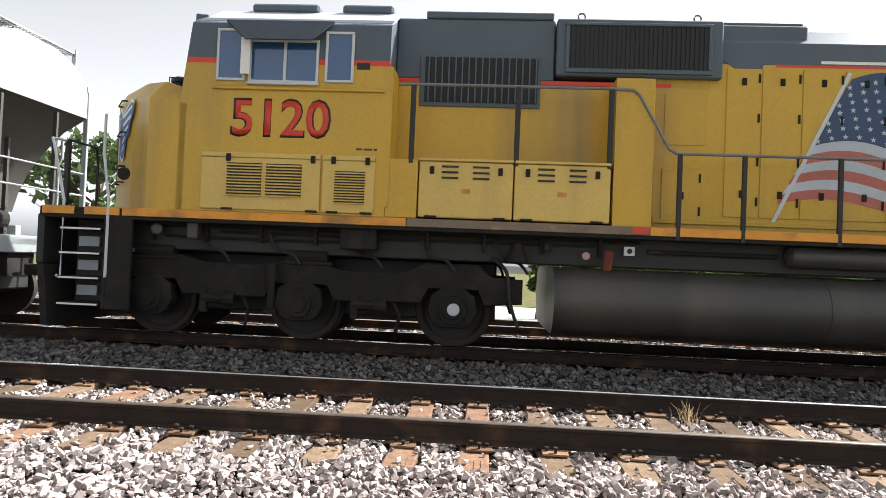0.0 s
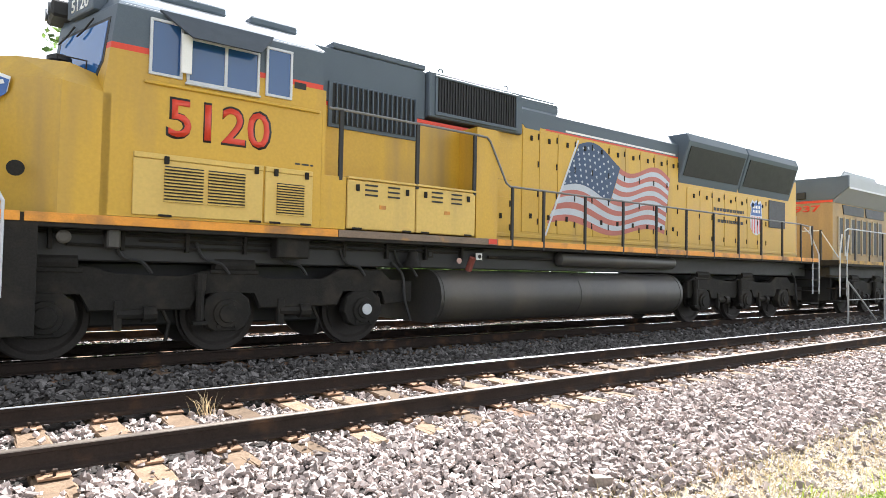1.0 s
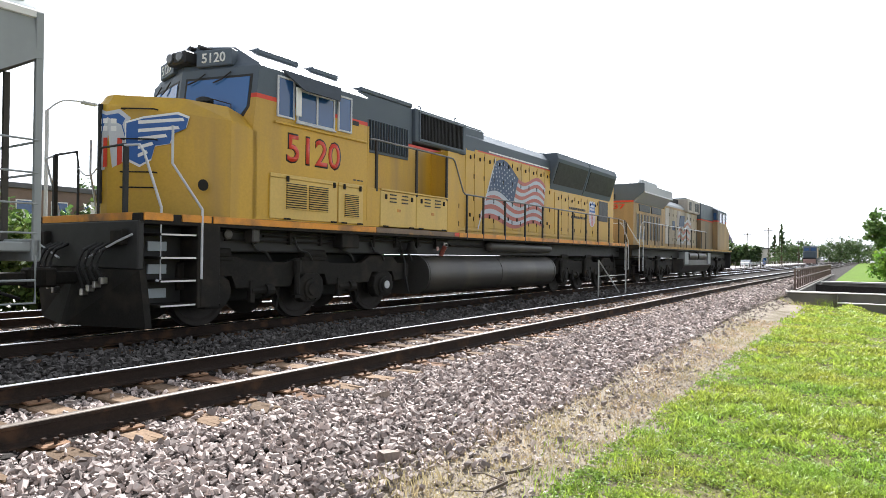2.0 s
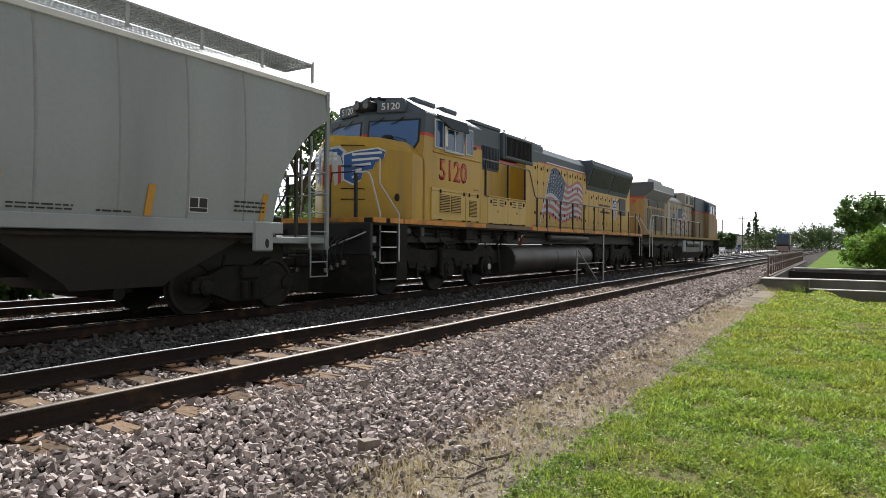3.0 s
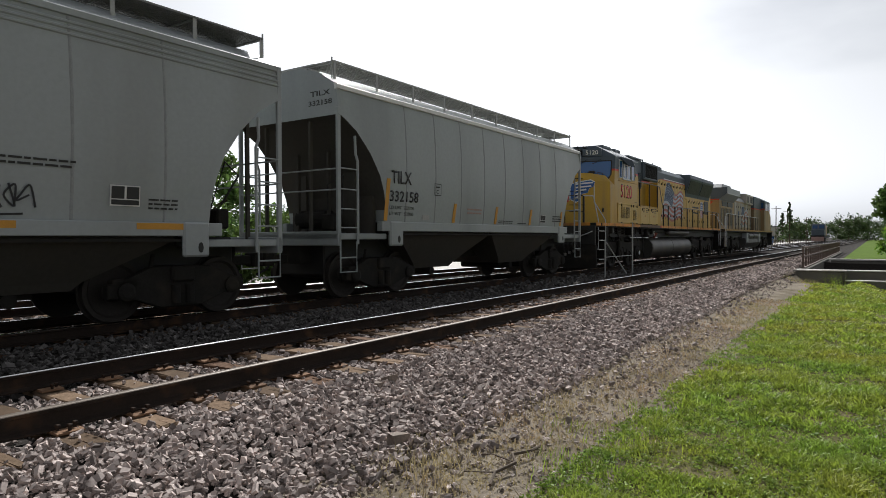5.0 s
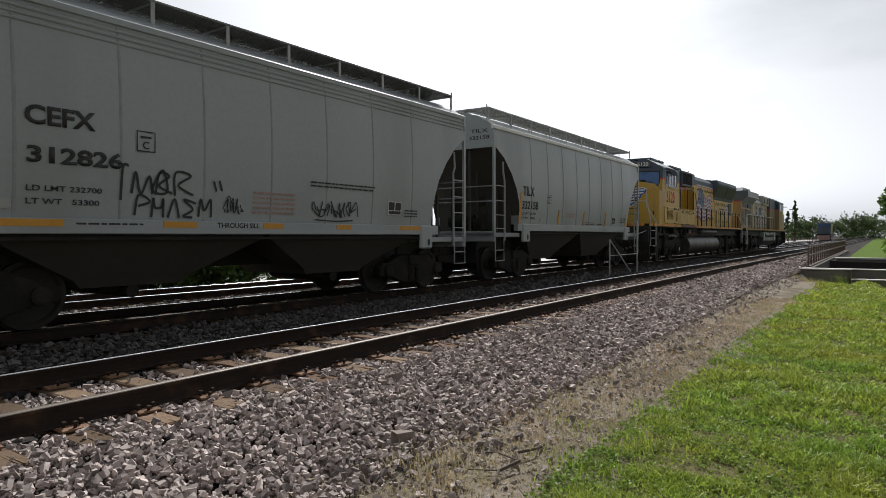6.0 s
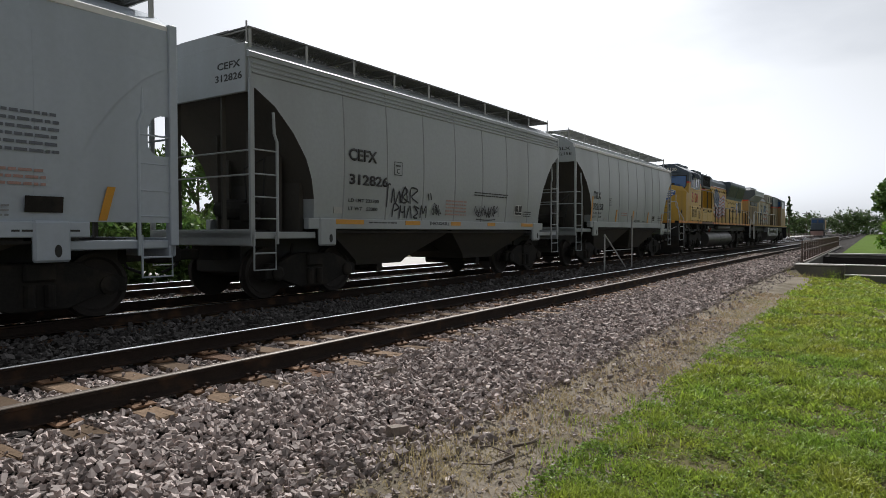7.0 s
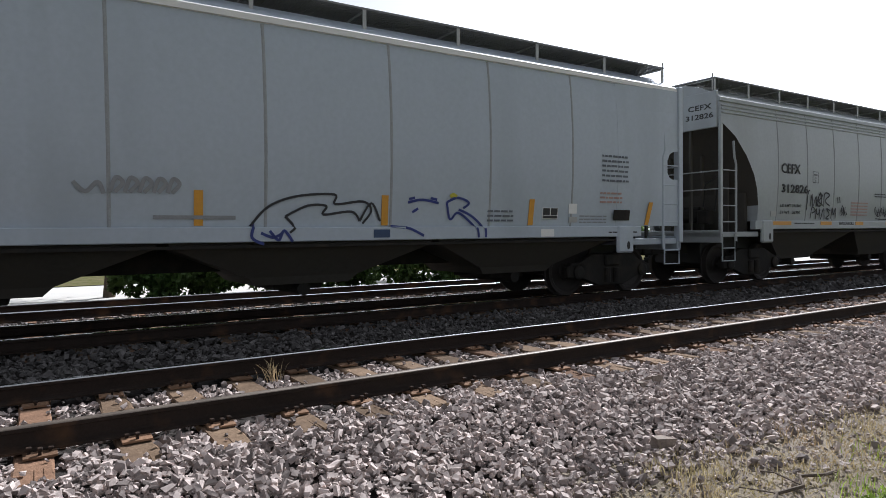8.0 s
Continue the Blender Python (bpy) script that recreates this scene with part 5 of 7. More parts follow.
def freight_truck(P, xc):
    for x in (xc - 0.89, xc + 0.89):
        wheelset(P, x, 0.457)
    for s in (-1, 1):
        y0, y1 = sorted((s * 1.0, s * 1.14))
        prof = [(xc - 1.15, 0.36), (xc - 1.15, 0.56), (xc - 0.85, 0.64), (xc - 0.5, 0.80), (xc + 0.5, 0.80), (xc + 0.85, 0.64), (xc + 1.15, 0.56), (xc + 1.15, 0.36), (xc + 0.75, 0.36), (xc + 0.35, 0.18), (xc - 0.35, 0.18), (xc - 0.75, 0.36)]
        part("side_frame", prism(B(), prof, y0, y1, bevel=0.02), GRIME, P, "cast freight truck side frame")
        for dx in (-0.12, 0.12):
            part("spring", tube(B(), [(xc + dx, s * 1.15, 0.24), (xc + dx, s * 1.15, 0.52)], 0.07, 10), GRIME, P)
        for dx in (-0.89, 0.89):
            part("bearing", lathe_y(B(), xc + dx, 0.457, [(s * 1.08, 0.13), (s * 1.18, 0.13), (s * 1.20, 0.08)], 16), GRIME, P)
        part("bearing_adapter", box(B(), xc - 1.08, xc - 0.70, min(y0, y1), max(y0, y1) + 0.02, 0.52, 0.64, 0.02), GRIME, P)
        part("brake_lever", tube(B(), [(xc - 0.30, s * 0.9, 0.30), (xc - 0.42, s * 0.95, 0.72), (xc - 0.36, s * 0.95, 0.98)], 0.03, 6), GRIME, P)
    part("bolster", box(B(), xc - 0.2, xc + 0.2, -1.2, 1.2, 0.56, 0.80, 0.03), GRIME, P)
    part("brake_beam", box(B(), xc - 0.4, xc + 0.4, -0.7, 0.7, 0.3, 0.38), GRIME, P)


def running_board(P, x0, x1, fine, drop=0.0):
    """Grating along the roof on brackets, with the hatch between."""
    for side in (-1, 1):
        y0, y1 = sorted((side * 0.36, side * 1.13))
        bm = B()
        for k in range(10 if not fine else 13):
            y = y0 + (y1 - y0) * k / (9 if not fine else 12)
            box(bm, x0, x1, y - 0.006, y + 0.006, 4.69 - drop, 4.72 - drop)
        n = int((x1 - x0) / (0.075 if not fine else 0.045))
        for k in range(n + 1):
            x = x0 + (x1 - x0) * k / n
            box(bm, x - (0.015 if not fine else 0.015), x + (0.015 if not fine else 0.015), y0, y1, 4.695 - drop, 4.715 - drop)
        part("running_board", bm, GALV if not fine else GRATE, P, "open steel grating walkway")
        m = 9
        for k in range(m + 1):
            x = x0 + 0.03 + (x1 - x0 - 0.06) * k / m
            bm = B()
            yo, yi = side * 1.13, side * 0.36
            box(bm, x - 0.03, x + 0.03, min(yo, yo - side * 0.015), max(yo, yo - side * 0.015), 4.32, 4.70 - drop)
            box(bm, x - 0.012, x + 0.012, min(yo, yi), max(yo, yi), 4.665 - drop, 4.69 - drop)
            box(bm, x - 0.02, x + 0.02, min(yi, yi + side * 0.02), max(yi, yi + side * 0.02), 4.56, 4.69 - drop)
            part("bracket", bm, GALV, P)
    for xa, xb in ((x0 - 0.02, x0 + 0.42), (x1 - 0.42, x1 + 0.02)):
        bm = B()
        for k in range(8):
            x = xa + (xb - xa) * k / 7
            box(bm, x - 0.006, x + 0.006, -0.62, 0.62, 4.69 - drop, 4.72 - drop)
        for k in range(17):
            y = -0.62 + 1.24 * k / 16
            box(bm, xa, xb, y - 0.008, y + 0.008, 4.695 - drop, 4.715 - drop)
        part("end_board", bm, GALV if not fine else GRATE, P)
        xm = xa if xa < 0.5 * (x0 + x1) else xb
        for y in (-1.1, 1.1):
            part("grab_iron", tube(B(), [(xm, y, 4.32), (xm, y, 4.76)], 0.016, 6), GALV, P)
    n = 5
    for k in range(n):
        a = x0 + 0.7 + (x1 - x0 - 1.4) * k / n
        b = x0 + 0.7 + (x1 - x0 - 1.4) * (k + 1) / n - 0.06
        h = part("hatch_cover", box(B(), a, b, -0.33, 0.33, 4.54, 4.62, 0.03), WHITE, P)
        part("hatch_bar", box(B(), 0.5 * (a + b) - 0.03, 0.5 * (a + b) + 0.03, -0.35, 0.35, 4.62, 4.64), GALV, h)


def hopper(x0, x1, paint, label, low, cones=2, fine=False, seams=8, jacks=1.72, ribs=False, ahead=0.0):
    xc = 0.5 * (x0 + x1)
    P = vehicle("covered_hopper_car", xc + ahead, label, "hopper car", "hopper cars of the train")
    us = [0.02, 0.10, 0.3, 0.5, 0.7, 0.9, 1.05, 1.2, 1.28, 1.34, 1.39, 1.42, 1.44]
    st = [(x0 + u, cut(u, low)) for u in us] + [(x0 + 1.44 + (x1 - x0 - 2.88) * k / 10, low) for k in range(1, 10)] + [(x1 - u, cut(u, low)) for u in reversed(us)]
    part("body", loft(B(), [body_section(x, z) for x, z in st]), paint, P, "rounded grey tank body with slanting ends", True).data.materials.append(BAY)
    # downward slope faces take the shade-darkened paint
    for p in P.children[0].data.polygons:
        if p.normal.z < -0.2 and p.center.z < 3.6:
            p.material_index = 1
    # top chord along the roof edge
    for side in (-1, 1):
        bm = loft(B(), [[(x, side * 1.385, 4.06), (x, side * 1.45, 4.07), (x, side * 1.45, 4.15), (x, side * 1.40, 4.18), (x, side * 1.36, 4.17)] for x in (x0, x1)])
        part("top_chord", bm, WHITE if not ribs else paint, P, "bright roof edge rail")
        if ribs:
            for z in (3.98, 3.90, 3.82):
                part("side_rib", loft(B(), [[(x, side * (half_width(z) - 0.01), z - 0.03), (x, side * (half_width(z) + 0.025), z - 0.01), (x, side * (half_width(z) + 0.025), z + 0.01), (x, side * (half_width(z) - 0.01), z + 0.03)] for x in (x0 + 0.05, x1 - 0.05)]), paint, P)
    # weld seams down the sides
    for k in range(seams if isinstance(seams, int) else len(seams)):
        x = x0 + 1.55 + (x1 - x0 - 3.1) * (k + 0.5) / seams if isinstance(seams, int) else seams[k]
        bm = B()
        zs = np.linspace(low + 0.01, 4.05, 12)
        ring = [[bm.verts.new((x + dx, -half_width(z) - dy, z)) for dx, dy in ((-0.028, -0.004), (-0.008, 0.010), (0.008, 0.010), (0.028, -0.004))] for z in zs]
        for a, b in zip(ring, ring[1:]):
            for i in range(3):
                bm.faces.new((a[i], a[i + 1], b[i + 1], b[i]))
        part("weld_seam", bm, SEAM, P, "", True)
    # sills
    for side in (-1, 1):
        ya, yb = sorted((side * 1.36, side * 1.50))
        part("side_sill", box(B(), x0 + 1.25, x1 - 1.25, ya, yb, low - 0.19, low + 0.01, 0.012), paint, P)
        part("sill_flange", box(B(), x0 + 1.5, x1 - 1.5, ya + 0.02, yb + (0.02 if side > 0 else 0) , low - 0.27, low - 0.23), GRIME, P)
        for xj in (x0 + jacks, x1 - jacks):
            j = part("jack_pad", box(B(), xj - 0.22, xj + 0.22, min(side * 1.44, side * 1.53), max(side * 1.44, side * 1.53), low - 0.50, low + 0.02, 0.03), paint, P)
            part("jack_hole", prism(B(), [(xj + 0.06 + 0.045 * math.cos(a), low - 0.36 + 0.08 * math.sin(a)) for a in np.linspace(0, math.tau, 13)[:-1]], min(side * 1.532, side * 1.52), max(side * 1.532, side * 1.52)), BLACK, j)
    part("centre_sill", box(B(), x0 + 0.1, x1 - 0.1, -0.3, 0.3, 0.70, 1.10), GRIME, P)
    # discharge hoppers
    span = (x1 - x0 - 2 * 1.9) / cones
    for k in range(cones):
        a, b = x0 + 1.9 + k * span, x0 + 1.9 + (k + 1) * span
        m = 0.5 * (a + b)
        def ring(f, z, hw):
            return [(m + (a - m) * f, -hw, z), (m + (b - m) * f, -hw, z), (m + (b - m) * f, hw, z), (m + (a - m) * f, hw, z)]
        bay = part("discharge_bay", loft(B(), [ring(0.99, low, 1.36), ring(0.96, low - 0.26, 1.33), ring(0.42, 0.62, 0.92), ring(0.36, 0.50, 0.85)]), BAY, P, "dusty discharge bay darkened as underside shade")
        part("outlet_gate", box(B(), m - 0.38, m + 0.38, -0.62, 0.62, 0.40, 0.50, 0.02), GRIME, bay)
        part("outlet_pipe", tube(B(), [(m, -0.85, 0.42), (m, 0.85, 0.42)], 0.10, 12), GRIME, bay)
    freight_truck(P, x0 + 1.72)
    for u in (x0 + 1.72, x1 - 1.72):
        part("brake_rigging", box(B(), u - 1.3, u + 1.3, -0.66, 0.66, 0.45, low - 0.2, 0.03), BLACK, P)
    freight_truck(P, x1 - 1.72)
    end_gear(P, x0, -1, paint, low)
    end_gear(P, x1, 1, paint, low)
    running_board(P, x0 + 0.25, x1 - 0.12, fine, 0.02 if not fine else (0.04 if ribs else 0.07))
    return P, xc


SEAM = surface("darkened_weld_seam", (0.30, 0.315, 0.32), 0.6, vary=0.2, bump=0.05)
# dusty paint darkened to hold the shade under the cars
BAY = surface("dusty_shade_dark_paint", (0.055, 0.051, 0.043), 0.75, scale=1.5, vary=0.2, fine=14, bump=0.05, dirt=(0.06, 0.052, 0.042), dirt_amount=0.5)


def on_side(z, extra=0.004):
    return -half_width(z) - extra


def side_text(P, name, text, x0, x1, z0, z1, mat, bold=0.0):
    """Letters bent to the rounded side."""
    ob = lettering(name, text, x0, x1, z0, z1, 0.0, mat, P, bold, 0.002)
    for v in ob.data.vertices:
        v.co.y += on_side(v.co.z, 0.013)
    return ob


def side_bars(P, name, x0, x1, z0, z1, rows, mat, seed):
    ob = bars(name, x0, x1, z0, z1, rows, 0.0, mat, P, seed)
    for v in ob.data.vertices:
        v.co.y += on_side(v.co.z, 0.013)


def side_plate(P, name, x0, x1, z0, z1, mat, label="", tilt=0.0):
    bm = prism(B(), [(x0, z0), (x1, z0), (x1 + tilt, z1), (x0 + tilt, z1)], -0.004, 0.004)
    ob = part(name, bm, mat, P, label)
    for v in ob.data.vertices:
        v.co.y += on_side(v.co.z, 0.012)
    return ob


def scrawl(P, name, strokes, mat, width, label):
    """Spray-painted lines on a car's side, a part for each stroke."""
    for keys in strokes:
        ob = part(name, ribbon(B(), curve_points(keys, 6), 0.0, width), mat, P, label)
        for v in ob.data.vertices:
            v.co.y += on_side(v.co.z, 0.014) if v.co.z > 1.335 else -1.508


SPRAY_BLACK = surface("black_spray_paint", (0.035, 0.035, 0.04), 0.7, vary=0.3, bump=0.02)
SPRAY_BLUE = surface("blue_spray_paint", (0.03, 0.045, 0.20), 0.6, vary=0.3, bump=0.02)
SPRAY_GREY = surface("faded_grey_spray", (0.27, 0.28, 0.29), 0.7, vary=0.2, bump=0.02)
SPRAY_YELLOW = surface("yellow_spray", (0.55, 0.50, 0.05), 0.6, vary=0.2, bump=0.02)


def consolidated_stencil(P, x, z, w=0.36, h=0.36):
    s = side_plate(P, "stencil_plate", x, x + w, z, z + h, WHITE, "white-edged black data stencil")
    for a, b, c, d in ((0.04, 0.46, 0.35, 0.95), (0.54, 0.96, 0.35, 0.95), (0.04, 0.96, 0.06, 0.30)):
        side_plate(P, "stencil_field", x + a * w, x + b * w, z + c * h, z + d * h, DARK_MARK).location.y -= 0.006


def plate_c(P, x, z, w, h):
    bm = B()
    ribbon(bm, [(x, z), (x + w, z), (x + w, z + h), (x, z + h), (x, z)], 0, 0.02)
    ob = part("plate_mark", bm, DARK_MARK, P)
    for v in ob.data.vertices:
        v.co.y += on_side(v.co.z, 0.012)
    side_text(P, "plate_mark", "C", x + w * 0.32, x + w * 0.68, z + h * 0.12, z + h * 0.5, DARK_MARK, 0.01)
    side_bars(P, "plate_mark", x + w * 0.2, x + w * 0.8, z + h * 0.62, z + h * 0.86, 1, DARK_MARK, 2)


def tag_strokes(x0, x1, z0, z1, n, seed):
    """Looping spray tag strokes inside a rectangle."""
    rnd = random.Random(seed)
    out = []
    for k in range(n):
        cx = x0 + (x1 - x0) * (k + 0.5) / n
        w = (x1 - x0) / n
        pts = [(cx + w * rnd.uniform(-0.75, 0.75), z0 + (z1 - z0) * rnd.random()) for _ in range(5)]
        out.append(pts)
    return out


# how far ahead of their drawn place the cars run
AH1, AH2, AH3 = 0.87, 1.27, 1.36
# first hopper
x0, x1 = -20.08, -8.18
P, xc = hopper(x0, x1, HOPPER_A, "grey-white round-sided covered hopper car marked TILX 332158", 1.55, ahead=AH1)
side_text(P, "mark", "TILX", -18.52, -17.82, 2.37, 2.64, DARK_MARK, 0.012)
side_text(P, "mark", "332158", -18.56, -17.56, 1.99, 2.22, DARK_MARK, 0.012)
side_text(P, "mark", "LD LMT  232700", -18.55, -17.7, 1.83, 1.90, DARK_MARK)
side_text(P, "mark", "LT WT   53300", -18.55, -17.72, 1.70, 1.77, DARK_MARK)
plate_c(P, -16.95, 2.20, 0.26, 0.26)
side_plate(P, "dark_plate", -17.38, -17.12, 1.62, 1.73, GALV)
for x in (-18.72, -16.16, -14.13, -12.1, -9.95):
    side_plate(P, "reflector_strip", x, x + 0.11, 1.58, 2.04 if x > -18 else 2.46, REFLECT, "amber reflector strip", 0.06)
consolidated_stencil(P, -11.36, 1.66, 0.34, 0.24)
side_bars(P, "stencil_text", -10.5, -9.85, 1.70, 1.92, 3, DARK_MARK, 11)
side_bars(P, "stencil_text", -15.5, -14.8, 1.80, 1.98, 2, RED_MARK, 12)
side_bars(P, "stencil_text", -13.9, -13.1, 1.60, 1.70, 2, DARK_MARK, 13)
side_bars(P, "stencil_text", -12.8, -12.3, 1.60, 1.66, 1, DARK_MARK, 14)
for a, b in ((-0.72, -1.25),):
    lettering("mark", "TILX", a, b, 3.98, 4.08, x0 + 0.018, DARK_MARK, P, 0.01, 0.003, facing="x")
    lettering("mark", "332158", a + 0.05, b - 0.05, 3.80, 3.90, x0 + 0.018, DARK_MARK, P, 0.01, 0.003, facing="x")
recentre(P, xc)

# second hopper
x0, x1 = -33.98, -21.85
P, xc = hopper(x0, x1, HOPPER_B, "light grey covered hopper car with spray tags, marked CEFX 312826", 1.44, fine=True, seams=7, ribs=True, ahead=AH2)
side_text(P, "mark", "CEFX", -31.68, -30.84, 2.58, 2.82, DARK_MARK, 0.03)
side_text(P, "mark", "312826", -31.66, -30.48, 2.12, 2.33, DARK_MARK, 0.03)
side_text(P, "mark", "LD LMT 232700", -31.66, -30.75, 1.78, 1.85, DARK_MARK, 0.01)
side_text(P, "mark", "LT WT   53300", -31.66, -30.78, 1.62, 1.69, DARK_MARK, 0.01)
plate_c(P, -30.28, 2.40, 0.26, 0.27)
side_plate(P, "dark_plate", -32.05, -31.82, 1.55, 1.67, GALV)
tag = [[(-30.25, 1.95), (-30.2, 2.25), (-30.12, 1.95), (-30.0, 2.2), (-29.95, 1.95)], [(-29.9, 1.95), (-29.85, 2.25), (-29.7, 2.22), (-29.85, 2.08), (-29.65, 1.98)], [(-29.6, 1.95), (-29.6, 2.28), (-29.35, 2.25), (-29.55, 2.1), (-29.3, 1.97)], [(-29.95, 2.05), (-29.8, 2.3), (-29.72, 2.0), (-29.92, 1.98), (-29.95, 2.1)], [(-30.2, 1.65), (-30.15, 1.93), (-29.98, 1.85), (-30.15, 1.78)], [(-29.95, 1.63), (-29.93, 1.9), (-29.9, 1.77), (-29.8, 1.78), (-29.78, 1.9), (-29.77, 1.63)], [(-29.7, 1.63), (-29.6, 1.9), (-29.52, 1.63)], [(-29.25, 1.85), (-29.45, 1.9), (-29.3, 1.76), (-29.45, 1.66), (-29.3, 1.64)], [(-29.2, 1.65), (-29.17, 1.92), (-29.1, 1.75), (-29.0, 1.92), (-28.98, 1.65)], [(-30.4, 1.85), (-30.38, 2.3), (-30.3, 2.32)], [(-28.95, 2.2), (-28.9, 2.05)], [(-28.85, 2.22), (-28.8, 2.06)]]
scrawl(P, "spray_tag", [[(a - 0.1, b - 0.14) for a, b in k] for k in tag], SPRAY_BLACK, 0.035, "black looping spray tag")
scrawl(P, "spray_tag", tag_strokes(-28.85, -28.5, 1.56, 1.86, 6, 4), SPRAY_BLACK, 0.018, "small black spray tag")
scrawl(P, "spray_tag", tag_strokes(-26.95, -25.8, 1.56, 1.88, 8, 9) + [[(-26.9, 1.52), (-26.4, 1.50), (-25.9, 1.52)]], SPRAY_BLACK, 0.025, "black spray tag")
side_bars(P, "stencil_text", -28.3, -27.4, 1.58, 1.98, 5, RED_MARK, 21)
side_bars(P, "stencil_text", -27.05, -25.3, 2.10, 2.23, 2, DARK_MARK, 22)
consolidated_stencil(P, -24.85, 1.66, 0.42, 0.28)
side_bars(P, "stencil_text", -24.3, -23.85, 1.62, 1.80, 3, DARK_MARK, 23)
for a, b in ((-32.3, -31.25), (-29.9, -29.36), (-28.12, -27.7), (-26.4, -26.0), (-24.5, -23.55)):
    part("sill_stripe", box(B(), a, b, -1.506, -1.498, 1.345, 1.435), REFLECT, P, "yellow sill stripe")
lettering("mark", "THROUGH SILL", -29.0, -28.2, 1.35, 1.43, -1.50, DARK_MARK, P, 0.02)
bars("stencil_text", -31.1, -30.2, 1.36, 1.42, 1, -1.50, DARK_MARK, P, 24)
part("end_panel", box(B(), x0 - 0.03, x0 + 0.03, -1.38, 1.38, 3.50, 4.30, 0.01), HOPPER_B, P, "pale end panel")
lettering("mark", "CEFX", -0.66, -1.26, 3.92, 4.04, x0 - 0.03, DARK_MARK, P, 0.02, 0.003, facing="x")
lettering("mark", "312826", -0.60, -1.30, 3.72, 3.84, x0 - 0.03, DARK_MARK, P, 0.02, 0.003, facing="x")
recentre(P, xc)

# third hopper: side sheets carried to the end posts, with a rounded hole by the ladder
x0, x1 = -51.3, -35.43
P, xc = hopper(x0, x1, HOPPER_C, "bluish-grey covered hopper car with flush side ends and blue spray outlines", 1.32, fine=True, seams=[-49.7, -47.85, -45.98, -44.1, -42.2, -40.35, -38.5], cones=3, ahead=AH3)
for side in (-1, 1):
    bm = B()
    y = side * 1.462
    outer = [(x1 - 1.9, 1.33), (x1 - 0.01, 1.33), (x1 - 0.01, 4.08), (x1 - 1.9, 4.08)]
    inner = [(x1 - 0.42, 2.40), (x1 - 0.42, 2.66), (x1 - 0.34, 2.80), (x1 - 0.22, 2.85), (x1 - 0.10, 2.85), (x1 - 0.10, 2.28), (x1 - 0.28, 2.28), (x1 - 0.36, 2.32)]
    es = []
    for loop in (outer, inner):
        vs = [bm.verts.new((a, y, b)) for a, b in loop]
        es += [bm.edges.new((vs[i], vs[(i + 1) % len(vs)])) for i in range(len(vs))]
    bmesh.ops.triangle_fill(bm, use_beauty=True, edges=es)
    bmesh.ops.subdivide_edges(bm, edges=[e for e in bm.edges if e.calc_length() > 0.8], cuts=5, use_grid_fill=True)
    for v in bm.verts:
        t = min(1.0, max(0.0, (x1 - 0.5 - v.co.x) / 1.4))
        v.co.y = side * (1.462 * (1 - t) + (half_width(v.co.z) + 0.004) * t)
    ext = bmesh.ops.extrude_face_region(bm, geom=bm.faces[:])
    for e in ext["geom"]:
        if isinstance(e, bmesh.types.BMVert):
            e.co.y -= side * 0.008
    part("side_sheet", bm, HOPPER_C, P, "", True)
    part("corner_cap", box(B(), x1 - 0.10, x1 + 0.03, min(side * 1.36, side * 1.50), max(side * 1.36, side * 1.50), 1.0, 4.18, 0.012), HOPPER_C, P)
side_bars(P, "stencil_text", -37.77, -37.05, 2.15, 2.70, 6, FADED_MARK, 31)
side_bars(P, "stencil_text", -37.8, -37.2, 1.75, 2.0, 3, RED_MARK, 32)
side_plate(P, "dark_plate", -37.44, -37.0, 1.44, 1.64, GRIME, "dark notice plate").location.y -= 0.03
side_plate(P, "scuff_bar", -45.5, -44.5, 1.43, 1.48, SPRAY_GREY, "grey painted bar")
consolidated_stencil(P, -39.2, 1.46, 0.36, 0.20)
side_plate(P, "notice_plate", -38.58, -38.38, 1.56, 1.74, WHITE)
side_plate(P, "notice_plate", -38.56, -38.36, 1.40, 1.50, GALV)
side_bars(P, "stencil_text", -40.4, -39.85, 1.40, 1.63, 3, FADED_MARK, 33)
side_bars(P, "stencil_text", -38.3, -37.6, 1.38, 1.55, 3, SPRAY_GREY, 34)
for x, tl in ((-45.02, 0), (-42.36, 0), (-39.52, 0.02), (-36.55, 0.10)):
    side_plate(P, "reflector_strip", x, x + 0.11, 1.35, 1.80, REFLECT, "amber reflector strip", tl).location.y -= 0.03 if x > -37 else 0.0
part("pale_label", box(B(), -39.28, -38.98, -1.506, -1.498, 1.15, 1.28), WHITE, P)
part("blue_label", box(B(), -42.52, -42.25, -1.506, -1.498, 1.17, 1.29), FLAG_BLUE, P, "pale blue spray label")
bars("stencil_text", -37.6, -36.8, 1.19, 1.25, 1, -1.50, DARK_MARK, P, 36)
Q = lambda pts: [(float(np.interp(x, [130, 320, 440, 590, 690, 800, 858], [-46.35, -45.14, -44.31, -43.12, -42.22, -41.11, -40.48])), 1.34 + (400 - z) * 0.0075) for x, z in pts]
scrawl(P, "spray_outline", [Q([(440, 400), (470, 365), (520, 345), (590, 340), (592, 358), (640, 352), (655, 370), (640, 395)]), Q([(500, 382), (540, 362), (575, 362), (570, 378), (620, 372), (635, 390)]), Q([(635, 390), (655, 355), (672, 390)]), Q([(500, 382), (515, 400), (505, 412)])], SPRAY_BLACK, 0.035, "dark spray-painted outlines")
